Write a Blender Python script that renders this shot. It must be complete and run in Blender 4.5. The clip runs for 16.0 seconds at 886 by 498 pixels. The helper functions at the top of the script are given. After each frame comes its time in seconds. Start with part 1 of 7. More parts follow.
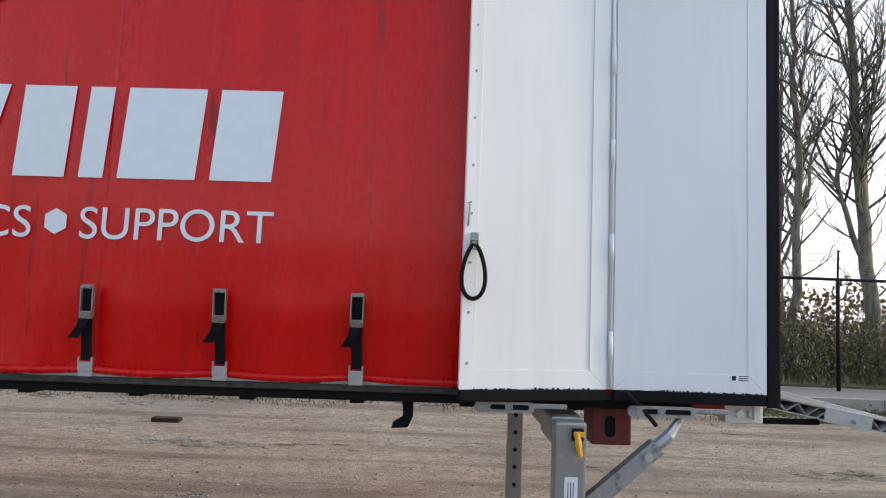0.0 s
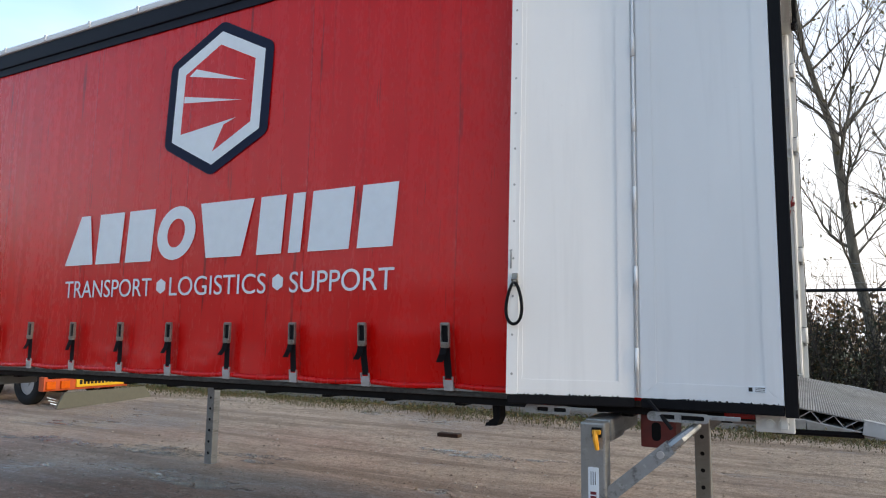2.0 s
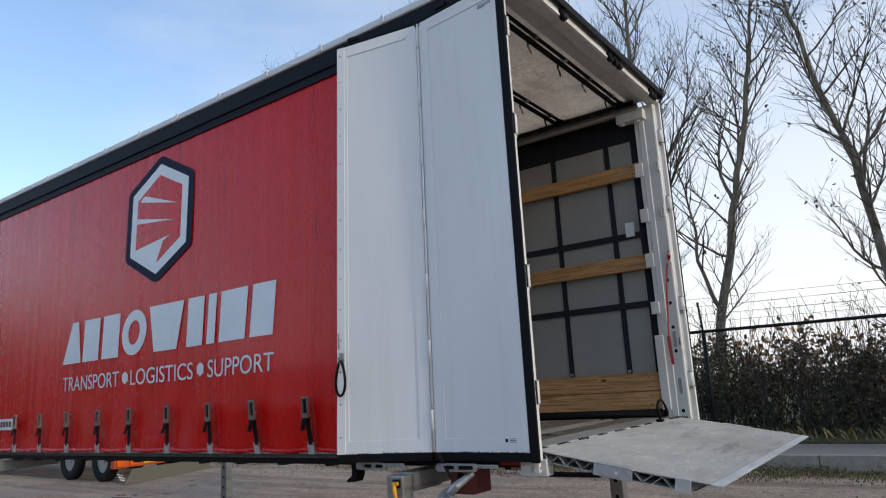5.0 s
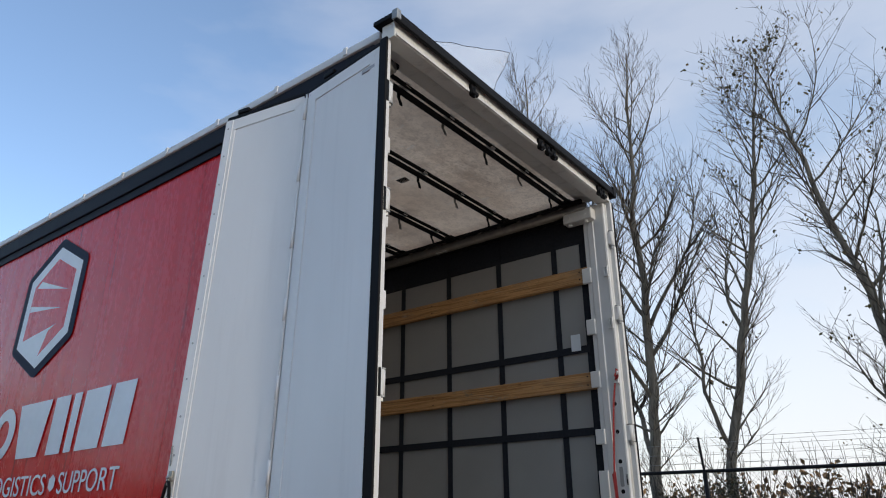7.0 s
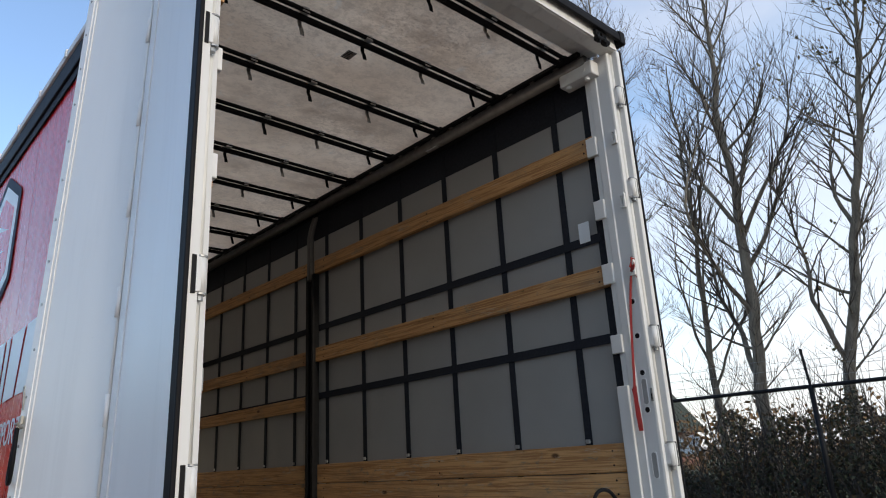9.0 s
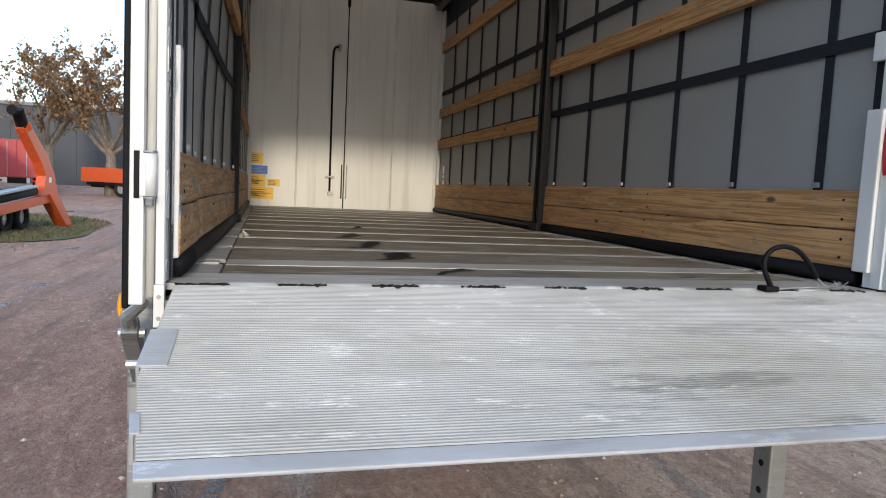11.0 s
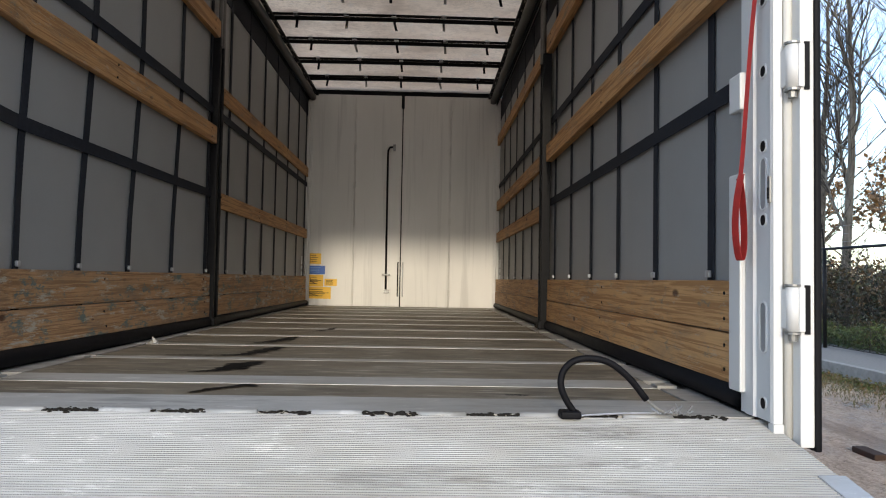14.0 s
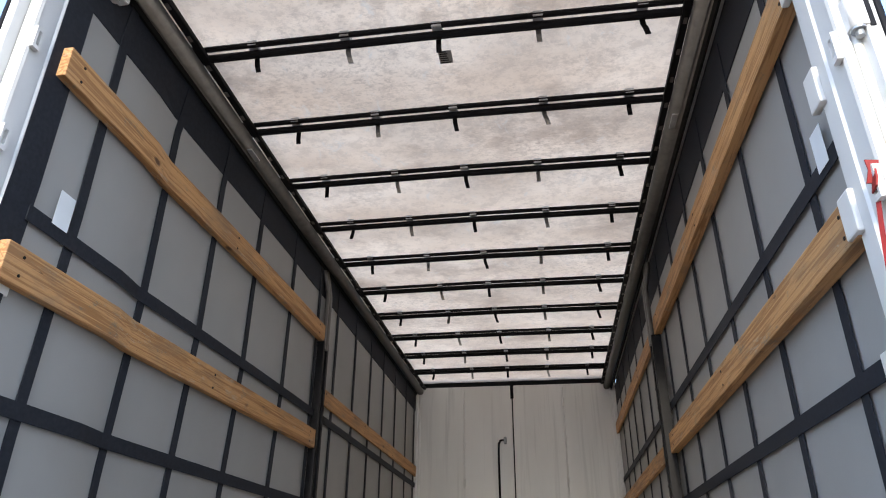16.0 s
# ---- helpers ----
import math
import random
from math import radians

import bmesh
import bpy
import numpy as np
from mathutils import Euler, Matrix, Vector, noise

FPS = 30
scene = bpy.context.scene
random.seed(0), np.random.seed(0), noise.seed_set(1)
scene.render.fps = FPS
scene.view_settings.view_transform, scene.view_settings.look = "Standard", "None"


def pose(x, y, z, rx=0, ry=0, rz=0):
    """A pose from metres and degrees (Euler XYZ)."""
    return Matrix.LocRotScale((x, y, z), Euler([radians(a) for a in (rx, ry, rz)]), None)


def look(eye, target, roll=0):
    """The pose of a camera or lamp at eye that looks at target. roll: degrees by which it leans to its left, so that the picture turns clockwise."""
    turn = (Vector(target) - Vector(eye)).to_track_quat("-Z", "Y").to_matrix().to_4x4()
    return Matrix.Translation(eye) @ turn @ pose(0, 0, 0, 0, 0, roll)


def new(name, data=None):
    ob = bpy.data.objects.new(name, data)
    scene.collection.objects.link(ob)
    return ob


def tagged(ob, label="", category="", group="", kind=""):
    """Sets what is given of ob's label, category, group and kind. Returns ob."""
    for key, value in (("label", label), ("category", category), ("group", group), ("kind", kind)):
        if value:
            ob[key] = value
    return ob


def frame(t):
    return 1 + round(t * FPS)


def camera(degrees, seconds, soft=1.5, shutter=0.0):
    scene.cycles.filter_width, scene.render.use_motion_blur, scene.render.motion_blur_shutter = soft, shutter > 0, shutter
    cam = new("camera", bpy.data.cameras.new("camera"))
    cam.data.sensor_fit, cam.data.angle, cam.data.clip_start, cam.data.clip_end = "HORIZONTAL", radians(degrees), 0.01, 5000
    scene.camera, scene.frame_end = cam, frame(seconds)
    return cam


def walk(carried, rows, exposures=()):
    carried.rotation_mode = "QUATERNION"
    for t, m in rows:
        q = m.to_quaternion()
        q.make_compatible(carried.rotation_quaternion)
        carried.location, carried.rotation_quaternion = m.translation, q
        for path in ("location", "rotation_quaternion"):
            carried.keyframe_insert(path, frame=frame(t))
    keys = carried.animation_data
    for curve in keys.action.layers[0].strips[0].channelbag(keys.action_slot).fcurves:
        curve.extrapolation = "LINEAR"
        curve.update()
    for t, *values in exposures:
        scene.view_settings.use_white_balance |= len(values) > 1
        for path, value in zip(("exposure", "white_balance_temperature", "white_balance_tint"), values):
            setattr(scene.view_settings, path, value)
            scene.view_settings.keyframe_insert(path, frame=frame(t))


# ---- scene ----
cam = camera(66.0, 16.0, soft=1.1)
PATH = [
    (0, (-1.378, -2.88, 1.651), (-1.372, -0.887, 1.813), 2.2),
    (0.5, (-1.1, -3.038, 1.66), (-1.43, -1.078, 1.88), 0.7),
    (1, (-0.741, -3.165, 1.662), (-1.318, -1.259, 1.845), 0.2),
    (1.5, (-0.314, -3.277, 1.66), (-1.057, -1.427, 1.822), 1.9),
    (2, (0.054, -3.466, 1.644), (-0.876, -1.711, 1.879), 0.8),
    (2.5, (0.4, -3.614, 1.656), (-0.622, -1.911, 1.891), 1.0),
    (3, (0.717, -3.742, 1.661), (-0.347, -2.059, 1.842), 2.3),
    (3.2, (0.885, -3.736, 1.646), (-0.226, -2.084, 1.841), 1.4),
    (5.5, (1.831, -3.065, 1.72), (0.705, -1.49, 2.222), -2.9),
    (6, (1.841, -2.744, 1.727), (0.711, -1.226, 2.373), -1.3),
    (6.5, (1.965, -2.357, 1.732), (0.849, -0.868, 2.464), -0.8),
    (7, (2.027, -2.237, 1.716), (0.894, -0.76, 2.447), -0.3),
    (7.5, (2.049, -2.002, 1.686), (0.88, -0.517, 2.341), -1.3),
    (8, (2.03, -1.636, 1.705), (0.794, -0.203, 2.354), -1.6),
    (8.2, (2.02, -1.493, 1.699), (0.773, -0.068, 2.342), -2.3),
    (10.3, (1.981, -0.02, 1.669), (0.219, 0.893, 1.913), 0.8),
    (10.5, (1.992, 0.07, 1.665), (0.189, 0.927, 1.779), 1.8),
    (11, (1.941, 0.258, 1.646), (0.016, 0.768, 1.465), 2.8),
    (11.5, (1.936, 0.456, 1.677), (0.007, 0.753, 1.239), 1.2),
    (12, (1.981, 0.753, 1.665), (0.032, 0.955, 1.264), 2.6),
    (12.5, (1.950, 0.998, 1.645), (0.017, 1.309, 1.235), 1.1),
    (13, (1.845, 1.232, 1.675), (-0.101, 1.510, 1.311), 0.9),
    (13.5, (1.81, 1.424, 1.698), (-0.184, 1.537, 1.589), 0.4),
    (13.9, (1.768, 1.561, 1.711), (-0.231, 1.616, 1.759), 1.1),
    (14, (1.761, 1.581, 1.711), (-0.237, 1.632, 1.788), 1.0),
    (14.5, (1.672, 1.647, 1.71), (-0.301, 1.667, 2.037), 0.5),
    (14.7, (1.638, 1.642, 1.715), (-0.303, 1.643, 2.197), 1.0),
    (15, (1.58, 1.649, 1.761), (-0.327, 1.624, 2.362), 0.4),
    (15.5, (1.533, 1.669, 1.775), (-0.295, 1.599, 2.583), -1.5),
    (16, (1.514, 1.666, 1.809), (-0.265, 1.396, 2.683), 0.4),
]
EXPOSURES = [(t, e, k, 10) for t, e, k in ((0.0, 2.48, 8350), (1.5, 2.30, 8200), (3.0, 2.04, 7750), (3.2, 1.98, 7700), (5.5, 1.70, 7500), (7.0, 1.61, 7400), (8.2, 1.66, 7450), (10.3, 2.30, 7200), (11.0, 2.50, 7250), (12.0, 2.44, 7250), (13.0, 2.62, 7300), (14.0, 2.54, 7350), (14.5, 2.54, 7300), (15.0, 2.72, 7100), (15.5, 3.10, 6900), (16.0, 3.48, 6850))]
walk(cam, [(t, look(eye, target, roll)) for t, eye, target, roll in PATH], EXPOSURES)


# ---- light ----
SUN_EL, SUN_AZ = 16.0, -1.5          # degrees; azimuth from +x towards +y
world = bpy.data.worlds.new("sky")
scene.world = world
world.use_nodes = True
wn = world.node_tree.nodes
wl = world.node_tree.links
sky = wn.new("ShaderNodeTexSky")
sky.sky_type, sky.sun_disc = "NISHITA", False
sky.sun_elevation, sky.sun_rotation = radians(SUN_EL), radians(90 - SUN_AZ)
sky.air_density, sky.dust_density, sky.ozone_density = 1.0, 0.5, 1.3
bg = wn["Background"]
bg.inputs["Strength"].default_value = 0.15
geo = wn.new("ShaderNodeTexCoord")
sep = wn.new("ShaderNodeSeparateXYZ")
wl.new(geo.outputs["Generated"], sep.inputs[0])
haze = wn.new("ShaderNodeMapRange")          # pale haze that thins out with height
haze.inputs["From Min"].default_value, haze.inputs["From Max"].default_value = 0.0, 0.46
haze.inputs["To Min"].default_value, haze.inputs["To Max"].default_value = 0.64, 0.0
wl.new(sep.outputs["Z"], haze.inputs["Value"])
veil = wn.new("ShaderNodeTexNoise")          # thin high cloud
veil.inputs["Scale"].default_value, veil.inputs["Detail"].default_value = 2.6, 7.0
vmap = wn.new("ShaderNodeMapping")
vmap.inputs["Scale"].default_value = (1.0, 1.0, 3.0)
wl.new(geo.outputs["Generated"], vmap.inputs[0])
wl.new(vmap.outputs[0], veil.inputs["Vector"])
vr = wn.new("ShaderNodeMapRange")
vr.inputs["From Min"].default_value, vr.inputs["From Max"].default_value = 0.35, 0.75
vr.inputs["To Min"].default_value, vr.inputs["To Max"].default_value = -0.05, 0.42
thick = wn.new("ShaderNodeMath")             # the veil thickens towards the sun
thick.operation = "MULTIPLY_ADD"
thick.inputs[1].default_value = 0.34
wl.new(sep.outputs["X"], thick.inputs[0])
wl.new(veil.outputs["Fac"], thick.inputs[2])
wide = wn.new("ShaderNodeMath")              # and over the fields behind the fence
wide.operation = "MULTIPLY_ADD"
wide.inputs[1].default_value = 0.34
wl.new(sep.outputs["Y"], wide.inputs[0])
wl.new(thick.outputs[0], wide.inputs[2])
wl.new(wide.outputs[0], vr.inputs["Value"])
side = wn.new("ShaderNodeMapRange")          # the haze is thinner away from the sun
side.inputs["From Min"].default_value, side.inputs["From Max"].default_value = -1.0, 0.0
side.inputs["To Min"].default_value, side.inputs["To Max"].default_value = 0.22, 1.0
wl.new(sep.outputs["X"], side.inputs["Value"])
hazy = wn.new("ShaderNodeMath")
hazy.operation = "MULTIPLY"
wl.new(haze.outputs[0], hazy.inputs[0])
wl.new(side.outputs[0], hazy.inputs[1])
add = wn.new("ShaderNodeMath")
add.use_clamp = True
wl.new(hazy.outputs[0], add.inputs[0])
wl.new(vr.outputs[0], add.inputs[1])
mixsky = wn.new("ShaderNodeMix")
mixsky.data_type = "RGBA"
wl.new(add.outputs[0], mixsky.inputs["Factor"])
deep = wn.new("ShaderNodeMix")
deep.data_type, deep.blend_type = "RGBA", "MULTIPLY"
deep.inputs["Factor"].default_value = 1.0
deep.inputs[7].default_value = (0.63, 0.66, 0.72, 1)
wl.new(sky.outputs["Color"], deep.inputs[6])
away = wn.new("ShaderNodeMapRange")          # deeper blue opposite the sun
away.inputs["From Min"].default_value, away.inputs["From Max"].default_value = -1.0, -0.2
away.inputs["To Min"].default_value, away.inputs["To Max"].default_value = 0.85, 0.0
wl.new(sep.outputs["X"], away.inputs["Value"])
blue = wn.new("ShaderNodeMix")
blue.data_type, blue.blend_type = "RGBA", "MULTIPLY"
blue.inputs[7].default_value = (0.58, 0.66, 0.76, 1)
wl.new(away.outputs[0], blue.inputs["Factor"])
wl.new(deep.outputs[2], blue.inputs[6])
wl.new(blue.outputs[2], mixsky.inputs[6])
mixsky.inputs[7].default_value = (1.84, 2.00, 2.38, 1)
wl.new(mixsky.outputs[2], bg.inputs["Color"])

sun_data = bpy.data.lights.new("sun", "SUN")
sun_data.energy, sun_data.angle, sun_data.color = 0.38, radians(4.0), (1.0, 0.92, 0.80)
sun = new("sun", sun_data)
sun.matrix_world = look((0, 0, 0), (-math.cos(radians(SUN_EL)) * math.cos(radians(SUN_AZ)),
                                    -math.cos(radians(SUN_EL)) * math.sin(radians(SUN_AZ)),
                                    -math.sin(radians(SUN_EL))))
sun.location = (30, 0, 30)


# ---- materials ----
class Mat:
    """A small builder for node materials on object coordinates."""

    def __init__(self, name, rough=0.6, metal=0.0, spec=0.5):
        self.m = bpy.data.materials.new(name)
        self.m.use_nodes = True
        self.t = self.m.node_tree
        self.b = self.t.nodes["Principled BSDF"]
        self.b.inputs["Roughness"].default_value = rough
        self.b.inputs["Metallic"].default_value = metal
        self.b.inputs["Specular IOR Level"].default_value = spec
        self.co = self.n("ShaderNodeTexCoord").outputs["Object"]

    def n(self, kind, operation=None, feature=None, data_type=None, blend_type=None):
        node = self.t.nodes.new(kind)
        if operation:
            node.operation = operation
        if feature:
            node.feature = feature
        if data_type:
            node.data_type = data_type
        if blend_type:
            node.blend_type = blend_type
        return node

    def link(self, a, b):
        self.t.links.new(a, b)

    def scaled(self, scale):
        node = self.n("ShaderNodeMapping")
        node.inputs["Scale"].default_value = scale
        self.link(self.co, node.inputs["Vector"])
        return node.outputs["Vector"]

    def noise(self, scale, detail=4.0, stretch=(1, 1, 1), rough=0.55, distort=0.0):
        node = self.n("ShaderNodeTexNoise")
        node.inputs["Scale"].default_value = scale
        node.inputs["Detail"].default_value = detail
        node.inputs["Roughness"].default_value = rough
        node.inputs["Distortion"].default_value = distort
        self.link(self.scaled(stretch), node.inputs["Vector"])
        return node.outputs["Fac"]

    def voronoi(self, scale, stretch=(1, 1, 1), feature="F1", out="Distance"):
        node = self.n("ShaderNodeTexVoronoi", feature=feature)
        node.inputs["Scale"].default_value = scale
        self.link(self.scaled(stretch), node.inputs["Vector"])
        return node.outputs[out]

    def ramp(self, fac, stops):
        node = self.n("ShaderNodeValToRGB")
        e = node.color_ramp.elements
        while len(e) < len(stops):
            e.new(0.5)
        for el, (p, c) in zip(e, stops):
            el.position = p
            el.color = (*c, 1) if isinstance(c, tuple) else (c, c, c, 1)
        self.link(fac, node.inputs["Fac"])
        return node.outputs["Color"]

    def mix(self, fac, a, b, mode="MIX"):
        node = self.n("ShaderNodeMix", data_type="RGBA", blend_type=mode)
        for key, value in (("Factor", fac), ("A", a), ("B", b)):
            sock = [s for s in node.inputs if s.name == key and (s.type == "RGBA" or key == "Factor" and s.type == "VALUE")][0]
            if isinstance(value, bpy.types.NodeSocket):
                self.link(value, sock)
            elif isinstance(value, tuple):
                sock.default_value = (*value, 1)
            else:
                sock.default_value = value
        return [s for s in node.outputs if s.type == "RGBA"][0]

    def math(self, op, a, b):
        node = self.n("ShaderNodeMath", operation=op)
        for i, value in enumerate((a, b)):
            if isinstance(value, bpy.types.NodeSocket):
                self.link(value, node.inputs[i])
            else:
                node.inputs[i].default_value = value
        return node.outputs[0]

    def random(self):
        return self.n("ShaderNodeObjectInfo").outputs["Random"]

    def island(self):
        return self.n("ShaderNodeNewGeometry").outputs["Random Per Island"]

    def color(self, c):
        if isinstance(c, tuple):
            self.b.inputs["Base Color"].default_value = (*c, 1)
        else:
            self.link(c, self.b.inputs["Base Color"])
        return self

    def rough(self, fac):
        self.link(fac, self.b.inputs["Roughness"])
        return self

    def bump(self, height, strength=0.3, distance=0.01):
        node = self.n("ShaderNodeBump")
        node.inputs["Strength"].default_value = strength
        node.inputs["Distance"].default_value = distance
        self.link(height, node.inputs["Height"])
        self.link(node.outputs["Normal"], self.b.inputs["Normal"])
        return self


def plain(name, c, rough=0.5, metal=0.0, vary=0.12, scale=14.0, bump=0.0, stretch=(1, 1, 1)):
    """A material with one colour that varies a little at two scales."""
    m = Mat(name, rough, metal, 0.5 if max(c) > 0.05 else 0.14)
    f = m.noise(scale, 5, stretch)
    g = m.noise(scale * 0.12, 3, stretch)
    lo = tuple(v * (1 - vary) for v in c)
    hi = tuple(min(1, v * (1 + vary)) for v in c)
    mid = m.mix(m.ramp(f, [(0.3, 0.0), (0.7, 1.0)]), lo, hi)
    m.color(m.mix(m.math("MULTIPLY", g, 0.5), mid, tuple(v * (1 - vary * 0.8) for v in c)))
    m.rough(m.math("ADD", m.math("MULTIPLY", f, 0.18), rough - 0.09))
    if bump:
        m.bump(f, bump, 0.004)
    return m.m


def make_red():
    m = Mat("red_pvc", 0.28, 0.0, 0.29)
    streak = m.noise(2.2, 4, (3.0, 1, 0.12), 0.6)
    fine = m.noise(60, 3, (1, 1, 0.3))
    base = m.mix(m.ramp(streak, [(0.35, 0.0), (0.75, 1.0)]), (0.60, 0.0035, 0.0030), (0.66, 0.0050, 0.0040))
    runs = m.ramp(m.noise(7.0, 3, (1.6, 1, 0.05), 0.5, 0.4), [(0.60, 0.0), (0.70, 0.35)])
    base = m.mix(runs, base, (0.36, 0.006, 0.006))
    drip = m.math("MULTIPLY", m.ramp(m.noise(26, 3, (1.0, 1, 0.03), 0.5, 0.3), [(0.66, 0.0), (0.70, 0.8)]), m.ramp(m.noise(1.9, 3, (1.2, 1, 0.8)), [(0.44, 0.0), (0.56, 1.0)]))
    base = m.mix(drip, base, (0.16, 0.006, 0.006))
    # welded seams between the cloth widths
    sx = m.n("ShaderNodeSeparateXYZ")
    m.link(m.co, sx.inputs[0])
    cell = m.math("ABSOLUTE", m.math("SUBTRACT", m.math("FRACT", m.math("DIVIDE", sx.outputs["X"], 1.12), 0.0), 0.5), 0.0)
    seam = m.ramp(cell, [(0.0, 1.0), (0.0055, 0.0)])
    base = m.mix(m.math("MULTIPLY", seam, 0.4), base, (0.30, 0.005, 0.005))
    m.color(base)
    m.rough(m.math("ADD", m.math("MULTIPLY", fine, 0.10), m.math("ADD", m.math("MULTIPLY", streak, 0.16), 0.14)))
    folds = m.math("ADD", m.noise(1.1, 3, (1.4, 1, 0.5)), m.math("MULTIPLY", m.noise(3.5, 2, (2.0, 1, 0.12)), 0.4))
    m.bump(m.math("ADD", folds, m.math("MULTIPLY", seam, 0.35)), 0.50, 0.020)
    return m.m


def make_lining():
    m = Mat("grey_lining", 0.55)
    f = m.noise(2.5, 4)
    w = m.noise(260, 2)
    m.color(m.mix(f, (0.255, 0.256, 0.248), (0.322, 0.322, 0.312)))
    m.bump(m.math("ADD", m.math("MULTIPLY", w, 0.05), m.noise(1.3, 3, (1, 1, 0.4))), 0.35, 0.015)
    return m.m


def make_white(name="white_panel", c=(0.78, 0.79, 0.79), rough=0.32, runs=0.0):
    m = Mat(name, rough)
    f = m.noise(1.4, 5, (1, 1, 0.35))
    d = m.ramp(m.noise(38, 6, (1, 1, 1), 0.7), [(0.70, 0.0), (0.74, 0.55)])
    base = m.mix(m.ramp(f, [(0.35, 0.0), (0.75, 1.0)]), c, tuple(v * 0.90 for v in c))
    if runs:
        r1 = m.ramp(m.noise(9.0, 4, (1, 1.3, 0.05), 0.6, 0.3), [(0.54, 0.0), (0.68, runs)])
        r2 = m.ramp(m.noise(2.0, 4, (1, 1.2, 0.25), 0.6), [(0.45, 0.0), (0.70, runs * 0.7)])
        base = m.mix(r1, base, tuple(v * 0.48 for v in c))
        base = m.mix(r2, base, tuple(v * 0.70 for v in c))
    m.color(m.mix(d, base, (0.42, 0.41, 0.38)))
    m.rough(m.math("ADD", m.math("MULTIPLY", f, 0.2), rough - 0.08))
    m.bump(m.noise(90, 2), 0.06, 0.002)
    return m.m


def make_wood(name, light, dark, paint=0.0, worn=0.5):
    m = Mat(name, 0.66, 0.0, 0.3)
    off = m.n("ShaderNodeVectorMath", operation="ADD")
    rnd = m.n("ShaderNodeCombineXYZ")
    r = m.math("MULTIPLY", m.random(), 37.0)
    m.link(r, rnd.inputs[0])
    m.link(r, rnd.inputs[2])
    m.link(m.co, off.inputs[0])
    m.link(rnd.outputs[0], off.inputs[1])
    m.co = off.outputs[0]
    grain = m.noise(16.0, 5, (0.10, 2.5, 4.0), 0.6, 1.2)
    fine = m.noise(90, 3, (0.05, 2, 3))
    tone = m.noise(1.3, 3, (0.5, 1, 1))
    base = m.mix(m.ramp(grain, [(0.43, 0.0), (0.53, 1.0)]), dark, light)
    base = m.mix(m.ramp(tone, [(0.35, 0.0), (0.70, 0.40)]), base, tuple(0.5 * (a + b) * 0.80 for a, b in zip(light, dark)))
    base = m.mix(m.math("MULTIPLY", fine, 0.46), base, tuple(v * 0.5 for v in dark))
    knot = m.ramp(m.voronoi(3.4, (0.75, 1.5, 1.7)), [(0.055, 1.0), (0.10, 0.0)])
    base = m.mix(m.math("MULTIPLY", knot, 0.9), base, (0.075, 0.030, 0.014))
    dirt = m.ramp(m.noise(4.0, 7, (0.5, 1, 1.6), 0.72), [(0.50, 0.0), (0.66, worn)])
    base = m.mix(dirt, base, (0.20, 0.145, 0.10))
    nicks = m.ramp(m.noise(30, 4, (0.35, 1, 1.2), 0.7), [(0.66, 0.0), (0.70, worn)])
    base = m.mix(nicks, base, (0.06, 0.040, 0.026))
    if paint:
        p = m.ramp(m.noise(8.0, 8, (0.7, 1, 1.6), 0.80), [(0.61 - 0.08 * paint, 0.0), (0.67 - 0.08 * paint, paint)])
        base = m.mix(p, base, (0.105, 0.160, 0.150))
        q = m.ramp(m.noise(11.0, 8, (0.35, 1, 1.9), 0.80), [(0.625 - 0.08 * paint, 0.0), (0.67 - 0.08 * paint, paint)])
        base = m.mix(q, base, (0.46, 0.42, 0.34))
    m.color(base)
    m.bump(m.math("ADD", grain, m.math("MULTIPLY", nicks, -0.8)), 0.5, 0.004)
    return m.m


def make_floor():
    m = Mat("worn_plywood", 0.6, 0.0, 0.35)
    f = m.noise(15, 7, (0.8, 0.22, 1), 0.7)
    g = m.noise(1.3, 5, (1.6, 0.7, 1), 0.6)
    s = m.noise(40, 5, (0.8, 0.10, 1), 0.65)
    base = m.mix(m.ramp(f, [(0.36, 0.0), (0.66, 1.0)]), (0.070, 0.058, 0.043), (0.225, 0.195, 0.150))
    base = m.mix(m.ramp(g, [(0.38, 0.0), (0.66, 0.75)]), base, (0.155, 0.128, 0.092))
    base = m.mix(m.ramp(s, [(0.55, 0.0), (0.66, 0.75)]), base, (0.40, 0.37, 0.31))
    base = m.mix(m.ramp(m.noise(6.5, 7, (1.0, 0.35, 1), 0.72), [(0.56, 0.0), (0.66, 0.7)]), base, (0.055, 0.048, 0.038))
    crumbs = m.ramp(m.voronoi(20), [(0.05, 1.0), (0.07, 0.0)])
    base = m.mix(m.math("MULTIPLY", crumbs, 0.8), base, (0.46, 0.43, 0.36))
    m.color(base)
    m.rough(m.ramp(g, [(0.35, 0.48), (0.7, 0.70)]))
    m.bump(f, 0.45, 0.005)
    return m.m


